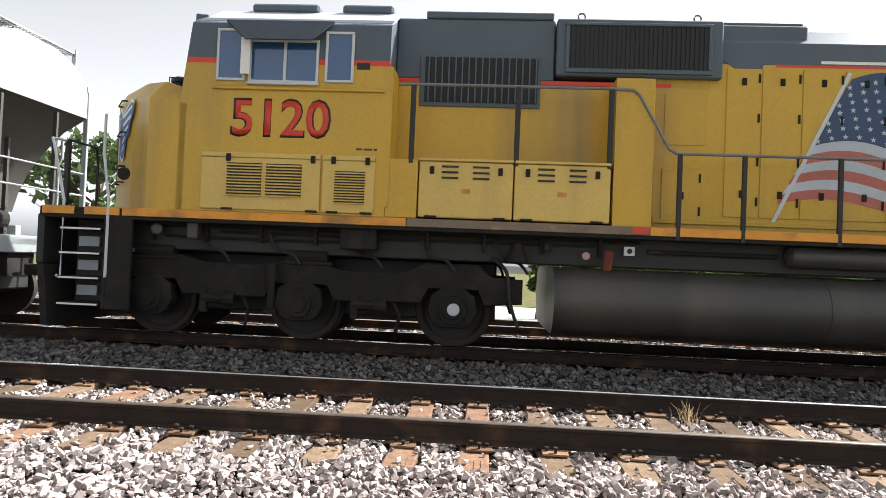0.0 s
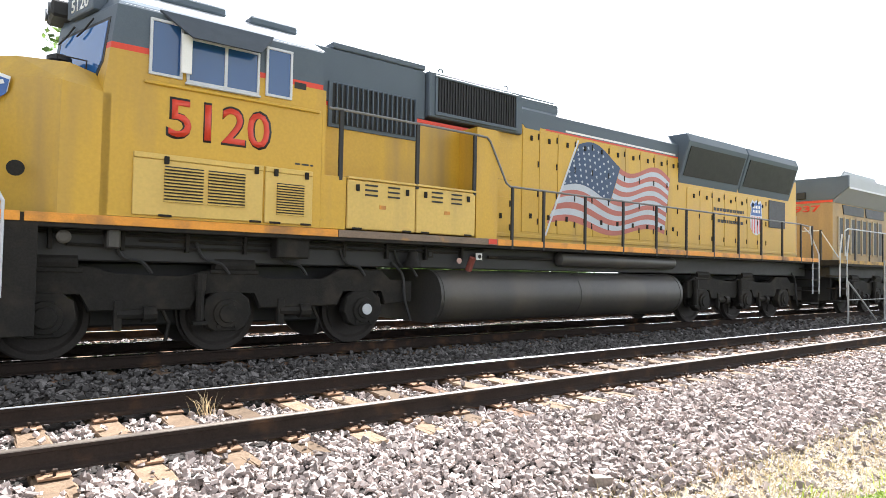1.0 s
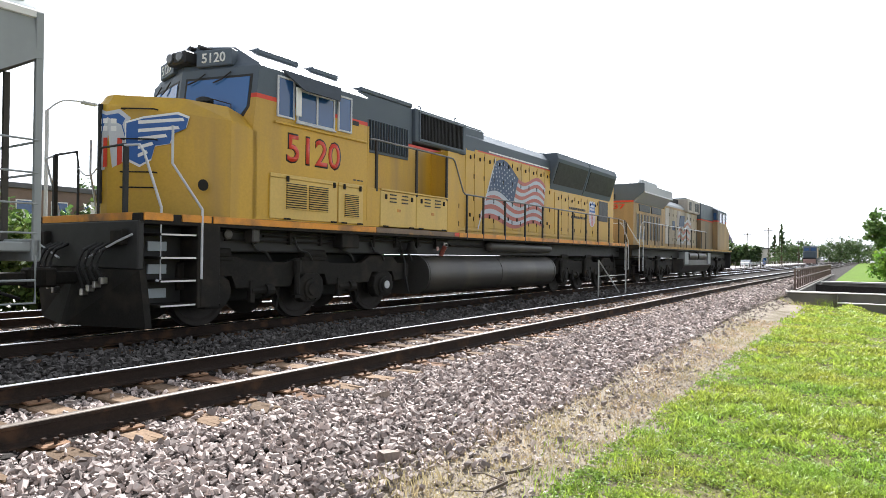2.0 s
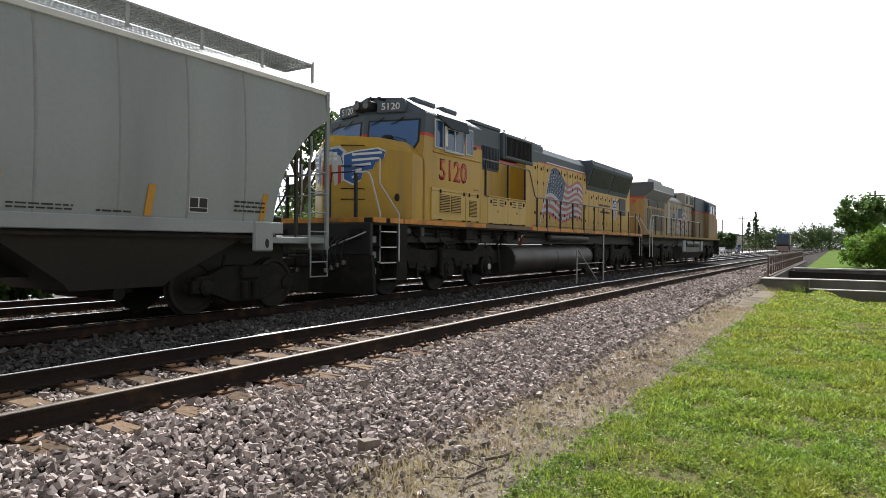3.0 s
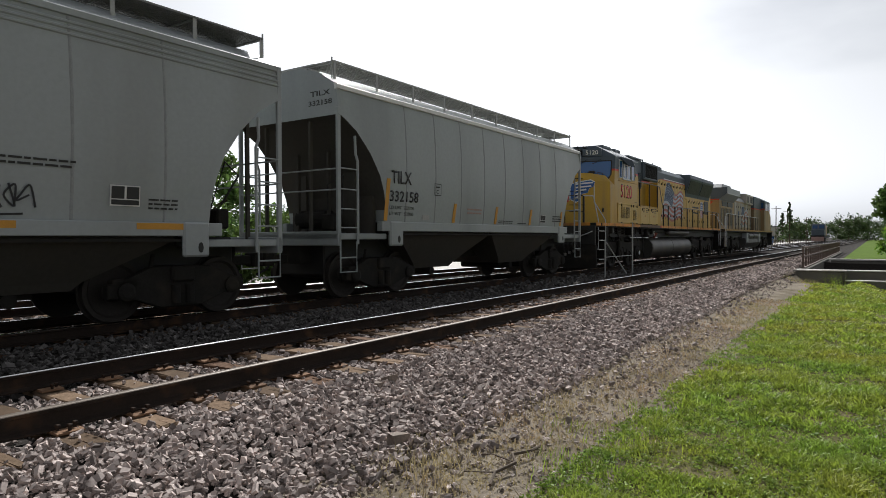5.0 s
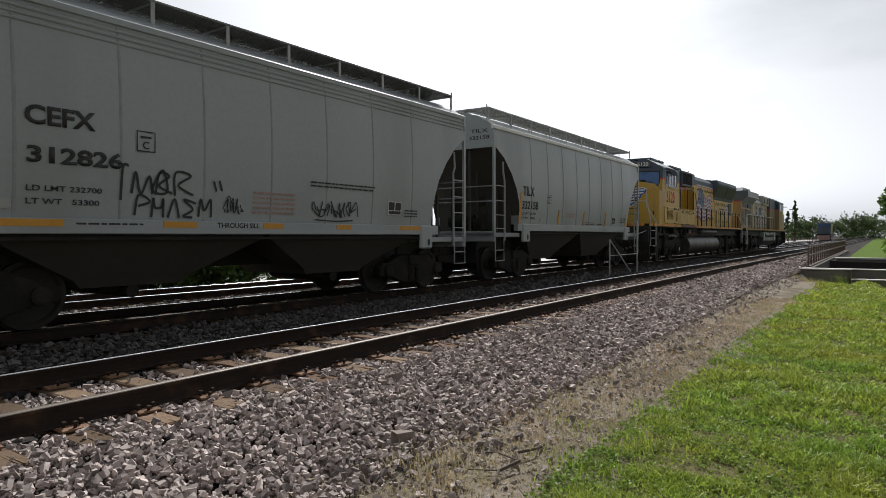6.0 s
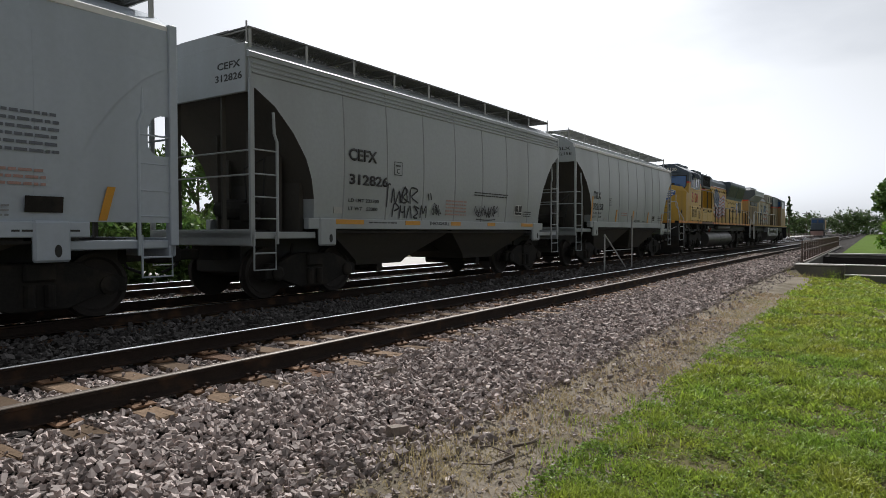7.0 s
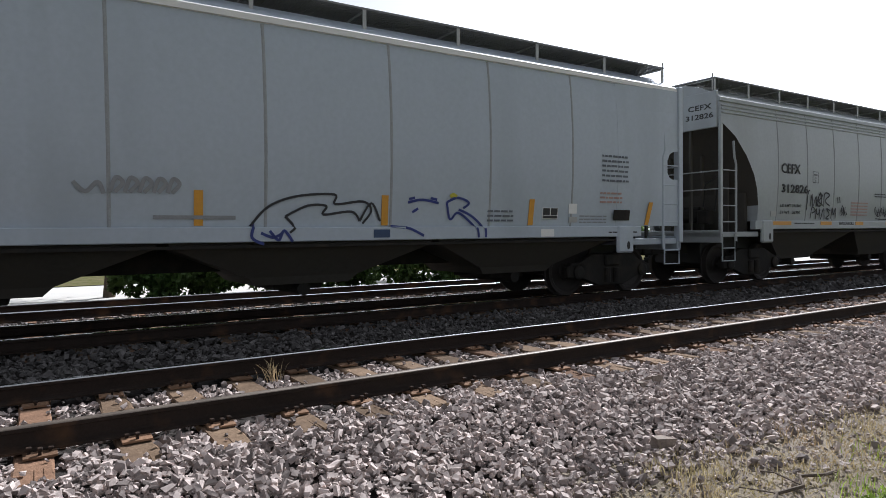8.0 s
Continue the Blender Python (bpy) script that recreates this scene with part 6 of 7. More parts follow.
scrawl(P, "spray_outline", [Q([(445, 395), (440, 420), (460, 432)]), Q([(470, 408), (485, 425), (495, 408), (510, 428)]), Q([(455, 412), (475, 420), (490, 414)]), Q([(720, 352), (745, 346), (775, 352)]), Q([(722, 345), (732, 342)]), Q([(760, 342), (772, 345)]), Q([(728, 372), (738, 364)]), Q([(790, 350), (810, 340), (830, 350), (820, 362)]), Q([(790, 350), (795, 380), (800, 385), (812, 372), (840, 400), (845, 425)]), Q([(812, 365), (835, 378), (856, 402), (858, 425)]), Q([(690, 400), (720, 405), (745, 420)])], SPRAY_BLUE, 0.04, "blue spray-painted outlines")
scrawl(P, "spray_dot", [Q([(796, 338), (802, 334), (808, 338)])], SPRAY_YELLOW, 0.06, "yellow spray dot")
scrawl(P, "spray_tag", [Q([(130, 330), (150, 345), (170, 330), (180, 348)])] + [Q([(a, 345), (a + 10, 322), (a + 22, 330), (a + 8, 345)]) for a in (190, 215, 240, 265, 290)], SPRAY_GREY, 0.05, "faded grey spray tag")
recentre(P, xc)

# ---- the leading locomotive, far ahead ----
def build_second_loco():
    xc = 27.9
    P = vehicle("diesel_locomotive", xc, "weathered tan and grey six-axle diesel locomotive leading the train", "locomotive", "locomotives of the train")
    W, H = 1.5, 0.98
    part("deck", box(B(), 16.9, 38.9, -W, W, 1.58, 1.76, 0.01), GRIME, P)
    part("underframe", box(B(), 17.2, 38.5, -1.1, 1.1, 1.2, 1.6), BLACK, P)
    part("edge_band", box(B(), 16.9, 38.9, -W - 0.01, -W + 0.01, 1.66, 1.77), TAN_EDGE, P, "dull ochre walkway edge band")
    # radiator end: yellow end wall with a number, grey band, wings that overhang the sides
    part("radiator_cab", box(B(), 17.75, 23.0, -H, H, 1.76, 3.72, 0.02), TAN, P, "tan radiator end of the hood")
    part("end_stripe", box(B(), 17.74, 17.76, -H, H, 3.72, 3.80), RED, P, "red dividing stripe")
    part("end_band", prism(B(), [(-H, 3.80), (-1.47, 4.18), (-1.47, 4.56), (1.47, 4.56), (1.47, 4.18), (H, 3.80)], 17.72, 17.80, axis="x"), GREY_ROOF, P, "dark grey end of the radiator wings")
    lettering("number", "5937", 0.55, -0.60, 3.42, 3.64, 17.75, RED, P, 0.03, 0.004, facing="x", label="red number 5937")
    part("end_door", box(B(), 17.72, 17.75, 0.15, 0.80, 1.9, 3.3, 0.01), TAN_PALE, P)
    part("end_lamp", box(B(), 17.66, 17.75, -0.15, 0.15, 3.86, 4.1, 0.02), BLACK, P, "twin red and clear end lamps")
    # wings and roofs here use the grey with sunlight in its colour
    bm = prism(B(), [(-H, 3.72), (-1.46, 4.18), (-1.46, 4.54), (1.46, 4.54), (1.46, 4.18), (H, 3.72)], 17.80, 22.6, axis="x", bevel=0.02)
    r = part("radiator_wing", bm, ROOF_TOP, P, "overhanging radiator wing in blue-grey lightened as sunlit")
    part("roof_box", prism(B(), [(18.1, 4.54), (18.5, 4.84), (21.2, 4.84), (21.7, 4.54)], -1.05, 1.05, bevel=0.02), ROOF_TOP, r)
    part("wing_edge", box(B(), 17.8, 22.6, -1.475, -1.455, 4.13, 4.19), SILVER, r, "pale edge bar under the wing")
    for a, b in ((18.5, 20.3), (20.45, 22.2)):
        part("screen", prism(B(), [(a + 0.1, 3.36), (b, 3.36), (b, 3.68), (a, 3.68)], -H - 0.03, -H), SCREEN, P, "dark slanted radiator screen")
    for k in range(8):
        x = 18.22 + k * 0.5
        g = part("grille", box(B(), x, x + 0.33, -H - 0.012, -H, 2.05, 3.22, 0.004), SCREEN, P, "dark upright grille opening")
        part("grille_bar", box(B(), x - 0.09, x - 0.01, -H - 0.035, -H, 2.0, 3.26, 0.006), TAN_PALE, g)
    # engine hood with doors, lower than the radiators
    part("hood", box(B(), 23.0, 30.4, -H + 0.02, H - 0.02, 1.76, 3.95, 0.02), TAN, P, "sooty tan engine hood")
    part("hood_roof", prism(B(), [(-H + 0.02, 3.95), (-H + 0.06, 4.06), (-0.7, 4.28), (0.7, 4.28), (H - 0.06, 4.06), (H - 0.02, 3.95)], 22.6, 27.4, axis="x"), ROOF_TOP, P, "hood roof in grey lightened as sunlit")
    part("exhaust_housing", box(B(), 24.9, 27.2, -0.62, 0.62, 4.28, 4.56, 0.03), BLACK, P)
    for k in range(9):
        x = 23.1 + k * 0.8
        d = part("hood_door", box(B(), x + 0.012, x + 0.788, -H - 0.002, -H + 0.02, 1.95, 3.82, 0.004), TAN_PALE if k % 3 else DOOR_WHITE, P)
        for z in (2.2, 3.5):
            part("hinge", box(B(), x + 0.70, x + 0.76, -H - 0.018, -H, z - 0.07, z + 0.07), GRIME, d)
        part("latch", box(B(), x + 0.08, x + 0.13, -H - 0.02, -H, 2.75, 2.95), GRIME, d)
    part("warning_plate", box(B(), 24.5, 25.0, -H - 0.012, -H - 0.004, 2.7, 3.2), FLAG_BLUE, P)
    for k in range(7):
        z = 2.15 + k * 0.19
        bm = ribbon(B(), [(25.6 + 0.1 * k + 2.6 * q / 12, z + 0.10 * math.sin(q * 0.95) + 0.03 * q / 12) for q in range(13)], -H - 0.004, 0.10)
        part("flag_stripe", bm, FLAG_RED if k % 2 else FLAG_WHITE, P, "faded painted flag stripe")
    part("flag_canton", prism(B(), [(25.9, 2.95), (27.1, 3.0), (27.2, 3.62), (26.1, 3.58)], -H - 0.010, -H - 0.003), FLAG_BLUE, P, "faded blue flag field")
    # blower housing with its intakes
    part("blower_housing", box(B(), 27.4, 30.4, -1.12, 1.12, 3.86, 4.62, 0.03), DOOR_WHITE, P, "pale weathered blower housing")
    for a in (27.75, 29.1, 29.65):
        part("intake", box(B(), a, a + 0.45, -1.14, -1.10, 3.98, 4.48, 0.01), SCREEN, P, "dark intake opening")
    part("housing_roof", box(B(), 27.4, 30.4, -1.0, 1.0, 4.62, 4.68, 0.01), ROOF_TOP, P)
    # cab
    part("aux_cab", box(B(), 30.4, 33.9, -1.2, 1.2, 1.76, 3.55, 0.02), TAN_DULL, P, "brown-grey equipment cab side")
    part("aux_roof", box(B(), 30.4, 33.9, -1.2, 1.2, 3.62, 4.6, 0.03), GREY_ROOF, P)
    part("aux_stripe", box(B(), 30.4, 33.9, -1.204, 1.204, 3.55, 3.62), RED, P, "red dividing stripe")
    part("cab_lower", box(B(), 33.9, 37.0, -W, W, 1.76, 3.62, 0.02), TAN, P)
    part("cab_stripe", box(B(), 33.9, 37.0, -W - 0.003, W + 0.003, 3.62, 3.70), RED, P, "red dividing stripe")
    part("cab_upper", prism(B(), [(-W, 3.70), (-W, 4.35), (-0.95, 4.66), (0.95, 4.66), (W, 4.35), (W, 3.70)], 33.9, 37.0, axis="x", bevel=0.02), GREY_ROOF, P, "dark grey upper cab")
    part("rear_window", box(B(), 33.87, 33.9, -1.42, -1.24, 3.75, 4.2, 0.005), WINDOW, P)
    for a, b in ((34.4, 35.2), (35.5, 36.3)):
        window(P, a, b, 3.55, 4.2, -W)
    part("nose", prism(B(), [(37.0, 1.76), (37.0, 3.55), (37.4, 3.5), (38.2, 3.3), (38.45, 3.0), (38.45, 1.76)], -1.4, 1.4, bevel=0.05), TAN, P)
    # underneath
    prof = [(-1.38, 1.15), (-1.42, 0.8), (-1.2, 0.45), (-0.9, 0.36), (0.9, 0.36), (1.2, 0.45), (1.42, 0.8), (1.38, 1.15)]
    part("fuel_tank", prism(B(), prof, 25.3, 32.2, axis="x", bevel=0.03), TANK, P, "grey fuel tank")
    for x in (26.3, 28.6):
        part("air_reservoir", tube(B(), [(x, -1.25, 1.32), (x + 2.0, -1.25, 1.32)], 0.26, 16), TANK, P, "", True)
    for x in (25.4, 31.2):
        part("equipment_box", box(B(), x, x + 0.8, -1.45, -1.1, 0.85, 1.55, 0.02), ROOF_TOP, P, "pale grey equipment box")
    yr = -W + 0.03
    handrail(P, [(17.45, yr, 1.9), (17.40, yr, 2.70), (17.65, yr, 2.80), (30.6, yr, 2.80)], 0.022, SILVER)
    for k in range(11):
        x = 18.2 + k * 1.22
        part("stanchion", box(B(), x - 0.03, x + 0.03, yr - 0.03, yr, 1.65, 2.78), BLACK, P, "black handrail post")
    for x in (16.95, 17.5):
        handrail(P, [(x, -1.5, 0.6), (x, -1.5, 1.9), (x + 0.30, -1.45, 2.6)], 0.024)
    part("post", box(B(), 16.94, 17.0, -0.95, -0.89, 1.76, 2.75), BLACK, P, "black end handrail post")
    handrail(P, [(16.97, -1.45, 1.85), (16.97, -0.92, 2.72), (16.97, -0.3, 2.72)], 0.02)
    for z in (0.45, 0.85, 1.25):
        part("step", box(B(), 16.95, 17.5, -1.5, -1.1, z - 0.02, z + 0.02), GRIME, P)
    loco_truck(P, (19.0, 21.0, 23.0))
    loco_truck(P, (33.4, 35.4, 37.4))
    coupler(P, 16.9, -1)
    coupler(P, 38.9, 1)
    part("end_sheet", box(B(), 38.8, 38.9, -1.45, 1.45, 0.5, 1.65), BLACK, P)
    recentre(P, xc)


DOOR_WHITE = surface("chalky_faded_paint", (0.56, 0.52, 0.46), 0.6, scale=1.5, vary=0.2, fine=20, bump=0.05, dirt=(0.24, 0.21, 0.18), dirt_amount=0.6, streak=True)
TAN_DULL = surface("dull_brown_enamel", (0.24, 0.17, 0.09), 0.6, scale=1.2, vary=0.2, fine=20, bump=0.05, dirt=(0.12, 0.1, 0.07), dirt_amount=0.5, streak=True)
TAN = surface("sooty_tan_enamel", (0.42, 0.28, 0.12), 0.55, scale=1.2, vary=0.2, fine=20, bump=0.05, dirt=(0.16, 0.12, 0.08), dirt_amount=0.5, streak=True)
TAN_PALE = surface("faded_tan_doors", (0.46, 0.38, 0.26), 0.55, scale=1.2, vary=0.2, fine=20, bump=0.05, dirt=(0.2, 0.17, 0.13), dirt_amount=0.5, streak=True)
TAN_EDGE = surface("dull_ochre_band", (0.50, 0.30, 0.06), 0.6, vary=0.2, dirt=(0.15, 0.1, 0.06), dirt_amount=0.5)
build_second_loco()

# ---- plants ----
def tri_mesh(name, verts, faces, material):
    me = bpy.data.meshes.new(name)
    verts, faces = np.asarray(verts, np.float32), np.asarray(faces, np.int32)
    me.vertices.add(len(verts))
    me.vertices.foreach_set("co", verts.reshape(-1))
    me.loops.add(faces.size)
    me.loops.foreach_set("vertex_index", faces.reshape(-1))
    me.polygons.add(len(faces))
    me.polygons.foreach_set("loop_start", np.arange(0, faces.size, faces.shape[1], dtype=np.int32))
    me.update(calc_edges=True)
    me.polygons.foreach_set("use_smooth", np.zeros(len(me.polygons), dtype=bool))
    me.materials.append(material)
    return me


def blades(rnd, x, y, h, w, lean=0.5):
    """Bent blades of two quads each."""
    n = len(x)
    z = np.array([ground_height(a, b) for a, b in zip(x, y)]) + 0.005
    a = rnd.uniform(0, math.tau, n)
    side = np.stack([np.cos(a), np.sin(a), 0 * a], -1) * (w / 2)[:, None]
    b = rnd.uniform(0, math.tau, n)
    tilt = np.stack([np.cos(b), np.sin(b), 0 * b], -1) * (h * rnd.uniform(0.1, lean, n))[:, None]
    base = np.stack([x, y, z], -1)
    up = np.stack([0 * h, 0 * h, h], -1)
    v = np.stack([base - side, base + side, base + tilt * 0.35 + up * 0.6 + side * 0.8, base + tilt * 0.35 + up * 0.6 - side * 0.8, base + tilt + up], 1)
    k = np.arange(n)[:, None] * 5
    f = np.concatenate([k + [0, 1, 2], k + [0, 2, 3], k + [3, 2, 4]])
    return v.reshape(-1, 3), f


def grass_field():
    rnd = np.random.default_rng(5)
    xs, ys, hs, ws = [], [], [], []
    for x0, x1, y0, y1, dens, h0, h1, w in ((1.8, 6.0, -1.8, 2.05, 6000, 0.014, 0.050, 0.011), (6.0, 11.0, -4.0, 2.05, 2600, 0.016, 0.06, 0.018), (11.0, 19.0, -8.0, 2.0, 850, 0.02, 0.065, 0.034), (19.0, 33.2, -14.0, 2.2, 300, 0.025, 0.07, 0.06)):
        n = int((x1 - x0) * (y1 - y0) * dens)
        x, y = rnd.uniform(x0, x1, n), rnd.uniform(y0, y1, n)
        patch = np.array([noise.fractal((a * 0.7, b * 0.7, 3), 0.8, 2.1, 3) for a, b in zip(x, y)])
        edge = np.array([1.62 + 0.3 * noise.noise((a * 0.9, 7, 0)) for a in x])
        small = np.array([noise.noise((a * 3.1, b * 3.1, 9)) for a, b in zip(x, y)])
        keep = (rnd.random(n) < np.clip(0.80 + patch * 0.8 + small * 0.8, 0.12, 1)) & (y < edge + rnd.normal(0, 0.10, n))
        x, y, patch = x[keep], y[keep], patch[keep]
        xs.append(x)
        ys.append(y)
        hs.append((h0 + (h1 - h0) * rnd.random(len(x))) * np.clip(0.9 + patch + 1.3 * small[keep], 0.35, 2.0))
        ws.append(np.full(len(x), w) * rnd.uniform(0.7, 1.3, len(x)))
    v, f = blades(rnd, np.concatenate(xs), np.concatenate(ys), np.concatenate(hs), np.concatenate(ws), 1.6)
    tagged(new("grass", tri_mesh("grass", v, f, GRASS)), "short patchy green grass of the lawn", "grass", kind="stuff")


grass_field()


def tuft(x, y, n, h, spread, material, label, seed):
    rnd = np.random.default_rng(seed)
    xs, ys = x + rnd.normal(0, spread, n), y + rnd.normal(0, spread, n)
    v, f = blades(rnd, xs, ys, h * rnd.uniform(0.4, 1.0, n), np.full(n, 0.006), 0.8)
    tagged(new("weed_tuft", tri_mesh("weed_tuft", v, f, material)), label, "weed", "weeds by the track", "stuff")


tuft(2.02, 6.12, 40, 0.26, 0.05, DRY, "dry straw-coloured weed between the rails", 1)
for i, (x, y, n, h, sp, m) in enumerate(((3.45, 2.62, 70, 0.13, 0.09, DRY), (3.62, 2.45, 60, 0.12, 0.08, DRY), (3.95, 2.55, 50, 0.10, 0.10, DRY), (4.9, 2.55, 110, 0.10, 0.16, DRY), (5.6, 2.45, 140, 0.10, 0.2, DRY), (4.3, 2.2, 90, 0.08, 0.2, DRY), (6.6, 2.35, 120, 0.10, 0.25, DRY), (3.3, 2.3, 60, 0.12, 0.1, DRY), (5.0, 2.0, 80, 0.10, 0.15, GRASS), (4.2, 1.75, 110, 0.12, 0.12, GRASS), (4.9, 1.45, 110, 0.13, 0.13, GRASS), (5.8, 1.6, 120, 0.12, 0.15, GRASS), (3.6, 1.45, 110, 0.11, 0.12, GRASS), (7.4, 2.1, 120, 0.09, 0.25, DRY), (9.0, 2.2, 150, 0.09, 0.35, DRY))):
    tuft(x, y, n, h, sp, m, "low tuft of dry straw-coloured weeds on gravel" if m is DRY else "green grass tuft at the lawn's edge", 20 + i)


def stick():
    z = ground_height(4.1, 2.1)
    bm = tube(B(), [(3.55, 2.02, z + 0.01), (3.72, 2.08, z + 0.03), (3.92, 2.03, z + 0.045), (4.05, 2.12, z + 0.05), (4.22, 2.06, z + 0.04), (4.42, 2.08, z + 0.015)], 0.011, 6)
    tube(bm, [(3.92, 2.03, z + 0.045), (3.98, 2.25, z + 0.05), (3.95, 2.4, z + 0.02)], 0.006, 5)
    tube(bm, [(3.72, 2.08, z + 0.03), (3.6, 2.25, z + 0.04)], 0.005, 5)
    tagged(part("fallen_branch", bm, WOOD_STICK), "dark dead branch lying on the dusty soil", "branch")


stick()


def leaf_cloud(rnd, centres, radii, per, size):
    """Leaf triangles gathered in clumps."""
    c = np.repeat(centres, per, 0)
    r = np.repeat(radii, per)
    n = len(c)
    d = rnd.normal(size=(n, 3))
    d /= np.linalg.norm(d, axis=1)[:, None]
    p = c + d * (r * rnd.random(n) ** 0.5)[:, None]
    a, b = rnd.normal(size=(n, 3)), rnd.normal(size=(n, 3))
    a /= np.linalg.norm(a, axis=1)[:, None]
    b /= np.linalg.norm(b, axis=1)[:, None]
    s = size * rnd.uniform(0.6, 1.3, n)[:, None]
    v = np.stack([p - a * s * 0.5, p + b * s * 0.45, p + a * s * 0.6, p - b * s * 0.35], 1)
    k = np.arange(n)[:, None] * 4
    return v.reshape(-1, 3), np.concatenate([k + [0, 1, 2], k + [0, 2, 3]])


def tree(x, y, height, spread, seed, label, clumps=46, per=60, size=0.3, low=0.35, material=None, name="tree", trunk=True, squash=1.0, base=None):
    rnd = np.random.default_rng(seed)
    T = empty(name, pose(x, y, base if base is not None else ground_height(x, y)), label, "tree" if trunk else "bush", "trees and bushes")
    if trunk:
        bm = tube(B(), [(0, 0, -0.1), (0.05 * spread, 0, height * 0.2), (0.02, 0.05, height * 0.45), (0, 0, height * 0.75)], height * 0.022, 8)
        for v in bm.verts:
            f = 1 - 0.75 * max(0, v.co.z) / (height * 0.75)
            v.co.x *= f if abs(v.co.x) < height * 0.03 else 1
            v.co.y *= f
        for k in range(6):
            a = rnd.uniform(0, math.tau)
            z = height * rnd.uniform(0.3, 0.55)
            e = Vector((math.cos(a), math.sin(a), 0)) * spread * rnd.uniform(0.5, 0.8)
            tube(bm, [(0, 0, z), (e.x * 0.5, e.y * 0.5, z + height * 0.14), (e.x, e.y, z + height * 0.24)], height * 0.009, 6)
        part("trunk", bm, BARK, T)
    u = rnd.normal(size=(clumps, 3))
    u /= np.linalg.norm(u, axis=1)[:, None]
    u *= rnd.uniform(0.35, 1.0, clumps)[:, None] ** 0.6
    mid, half = height * (1 + low) / 2, height * (1 - low) / 2
    c = u * np.array([spread, spread, half * squash]) + np.array([0, 0, mid])
    c[:, 2] += rnd.uniform(-0.06, 0.06, clumps) * height
    v, f = leaf_cloud(rnd, c, rnd.uniform(0.14, 0.30, clumps) * spread, per, size)
    v[:, 2] = np.maximum(v[:, 2], 0.03)
    crown = new("crown", tri_mesh("crown", v, f, material or LEAF))
    crown.parent = T
    return T


def spire_tree(x, y, height, spread, seed):
    rnd = np.random.default_rng(seed)
    T = empty("conifer", pose(x, y, ground_height(x, y)), "dark pointed conifer in the distance", "tree", "trees and bushes")
    part("trunk", tube(B(), [(0, 0, 0), (0, 0, height * 0.9)], height * 0.015, 6), BARK, T)
    z = rnd.random(60) ** 1.3
    a = rnd.uniform(0, math.tau, 60)
    r = spread * (1 - z) * rnd.uniform(0.3, 1, 60)
    c = np.stack([r * np.cos(a), r * np.sin(a), 0.08 * height + z * height * 0.9], -1)
    v, f = leaf_cloud(rnd, c, spread * 0.25 * (1.1 - z), 26, spread * 0.2)
    crown = new("crown", tri_mesh("crown", v, f, LEAF_FAR))
    crown.parent = T


def clover():
    """Low broad-leaved weeds in clumps all over the lawn's edge."""
    rnd = np.random.default_rng(91)
    n = 5200
    x = 2.0 + 13.0 * rnd.random(n) ** 1.5
    y = 1.75 - 4.6 * rnd.random(n) ** 1.6 * np.clip(x / 6, 0.6, 1.6)
    lush = np.array([noise.noise((a * 1.3, b * 1.3, 21)) for a, b in zip(x, y)])
    keep = lush > rnd.uniform(-0.7, 0.25, n)
    x, y = x[keep], y[keep]
    z = np.array([ground_height(a, b) for a, b in zip(x, y)])
    c = np.stack([x, y, 0 * x], -1)
    v, f = leaf_cloud(rnd, c, rnd.uniform(0.03, 0.085, len(x)), 24, 0.024)
    up = np.repeat(z, 24 * 4)
    v[:, 2] = np.abs(v[:, 2]) * 0.75 + up + 0.008
    tagged(new("clover", tri_mesh("clover", v, f, CLOVER)), "low broad-leaved green weeds in the lawn", "weeds", kind="stuff")


clover()

# beyond the concrete lane and the far track
tree(1.95, 19.6, 7.0, 3.2, 1, "broad shade tree beside the concrete lane", 60, 90, 0.22, 0.30)
# bush row closed up and carried on to keep the view under cars dark
for i, (x, y, h, sp) in enumerate(((2.7, 17.7, 2.4, 1.2), (4.0, 17.5, 2.5, 1.5), (5.6, 17.3, 2.7, 1.6), (7.3, 17.5, 2.5, 1.5), (9.0, 17.2, 2.6, 1.6), (10.8, 17.4, 2.7, 1.6), (12.6, 17.3, 2.6, 1.6), (14.4, 17.5, 2.5, 1.6), (16.3, 17.4, 2.7, 1.7), (-9.0, 20.0, 2.8, 1.9), (-12.0, 21.0, 3.0, 2.2), (20.0, 22.5, 3.0, 2.1), (26.0, 24.0, 3.2, 2.4))):
    tree(x, y, h, sp, 40 + i, "rounded dark green bush by the lane", 60, 90, 0.17, 0.0, trunk=False, name="bush")
for i, (x, y, h, sp) in enumerate(((-22, 36, 8, 4), (-12, 44, 7, 4), (12.5, 40, 6.5, 3.4), (25, 47, 6.5, 3.6), (40.0, 38.5, 13.6, 4.0), (55, 50, 8.0, 4.0), (84.0, 30.5, 11.5, 4.5), (100, 46, 8.0, 5.0))):
    tree(x, y, h, sp, 60 + i, "leafy roadside tree behind the railway", 50, 50, 0.5, 0.3, LEAF_FAR)
# tree added to block bright sky in the gap between two cars
tree(14.8, 20.8, 5.0, 2.1, 58, "dense green tree added to darken a gap between cars", 70, 90, 0.2, 0.02)
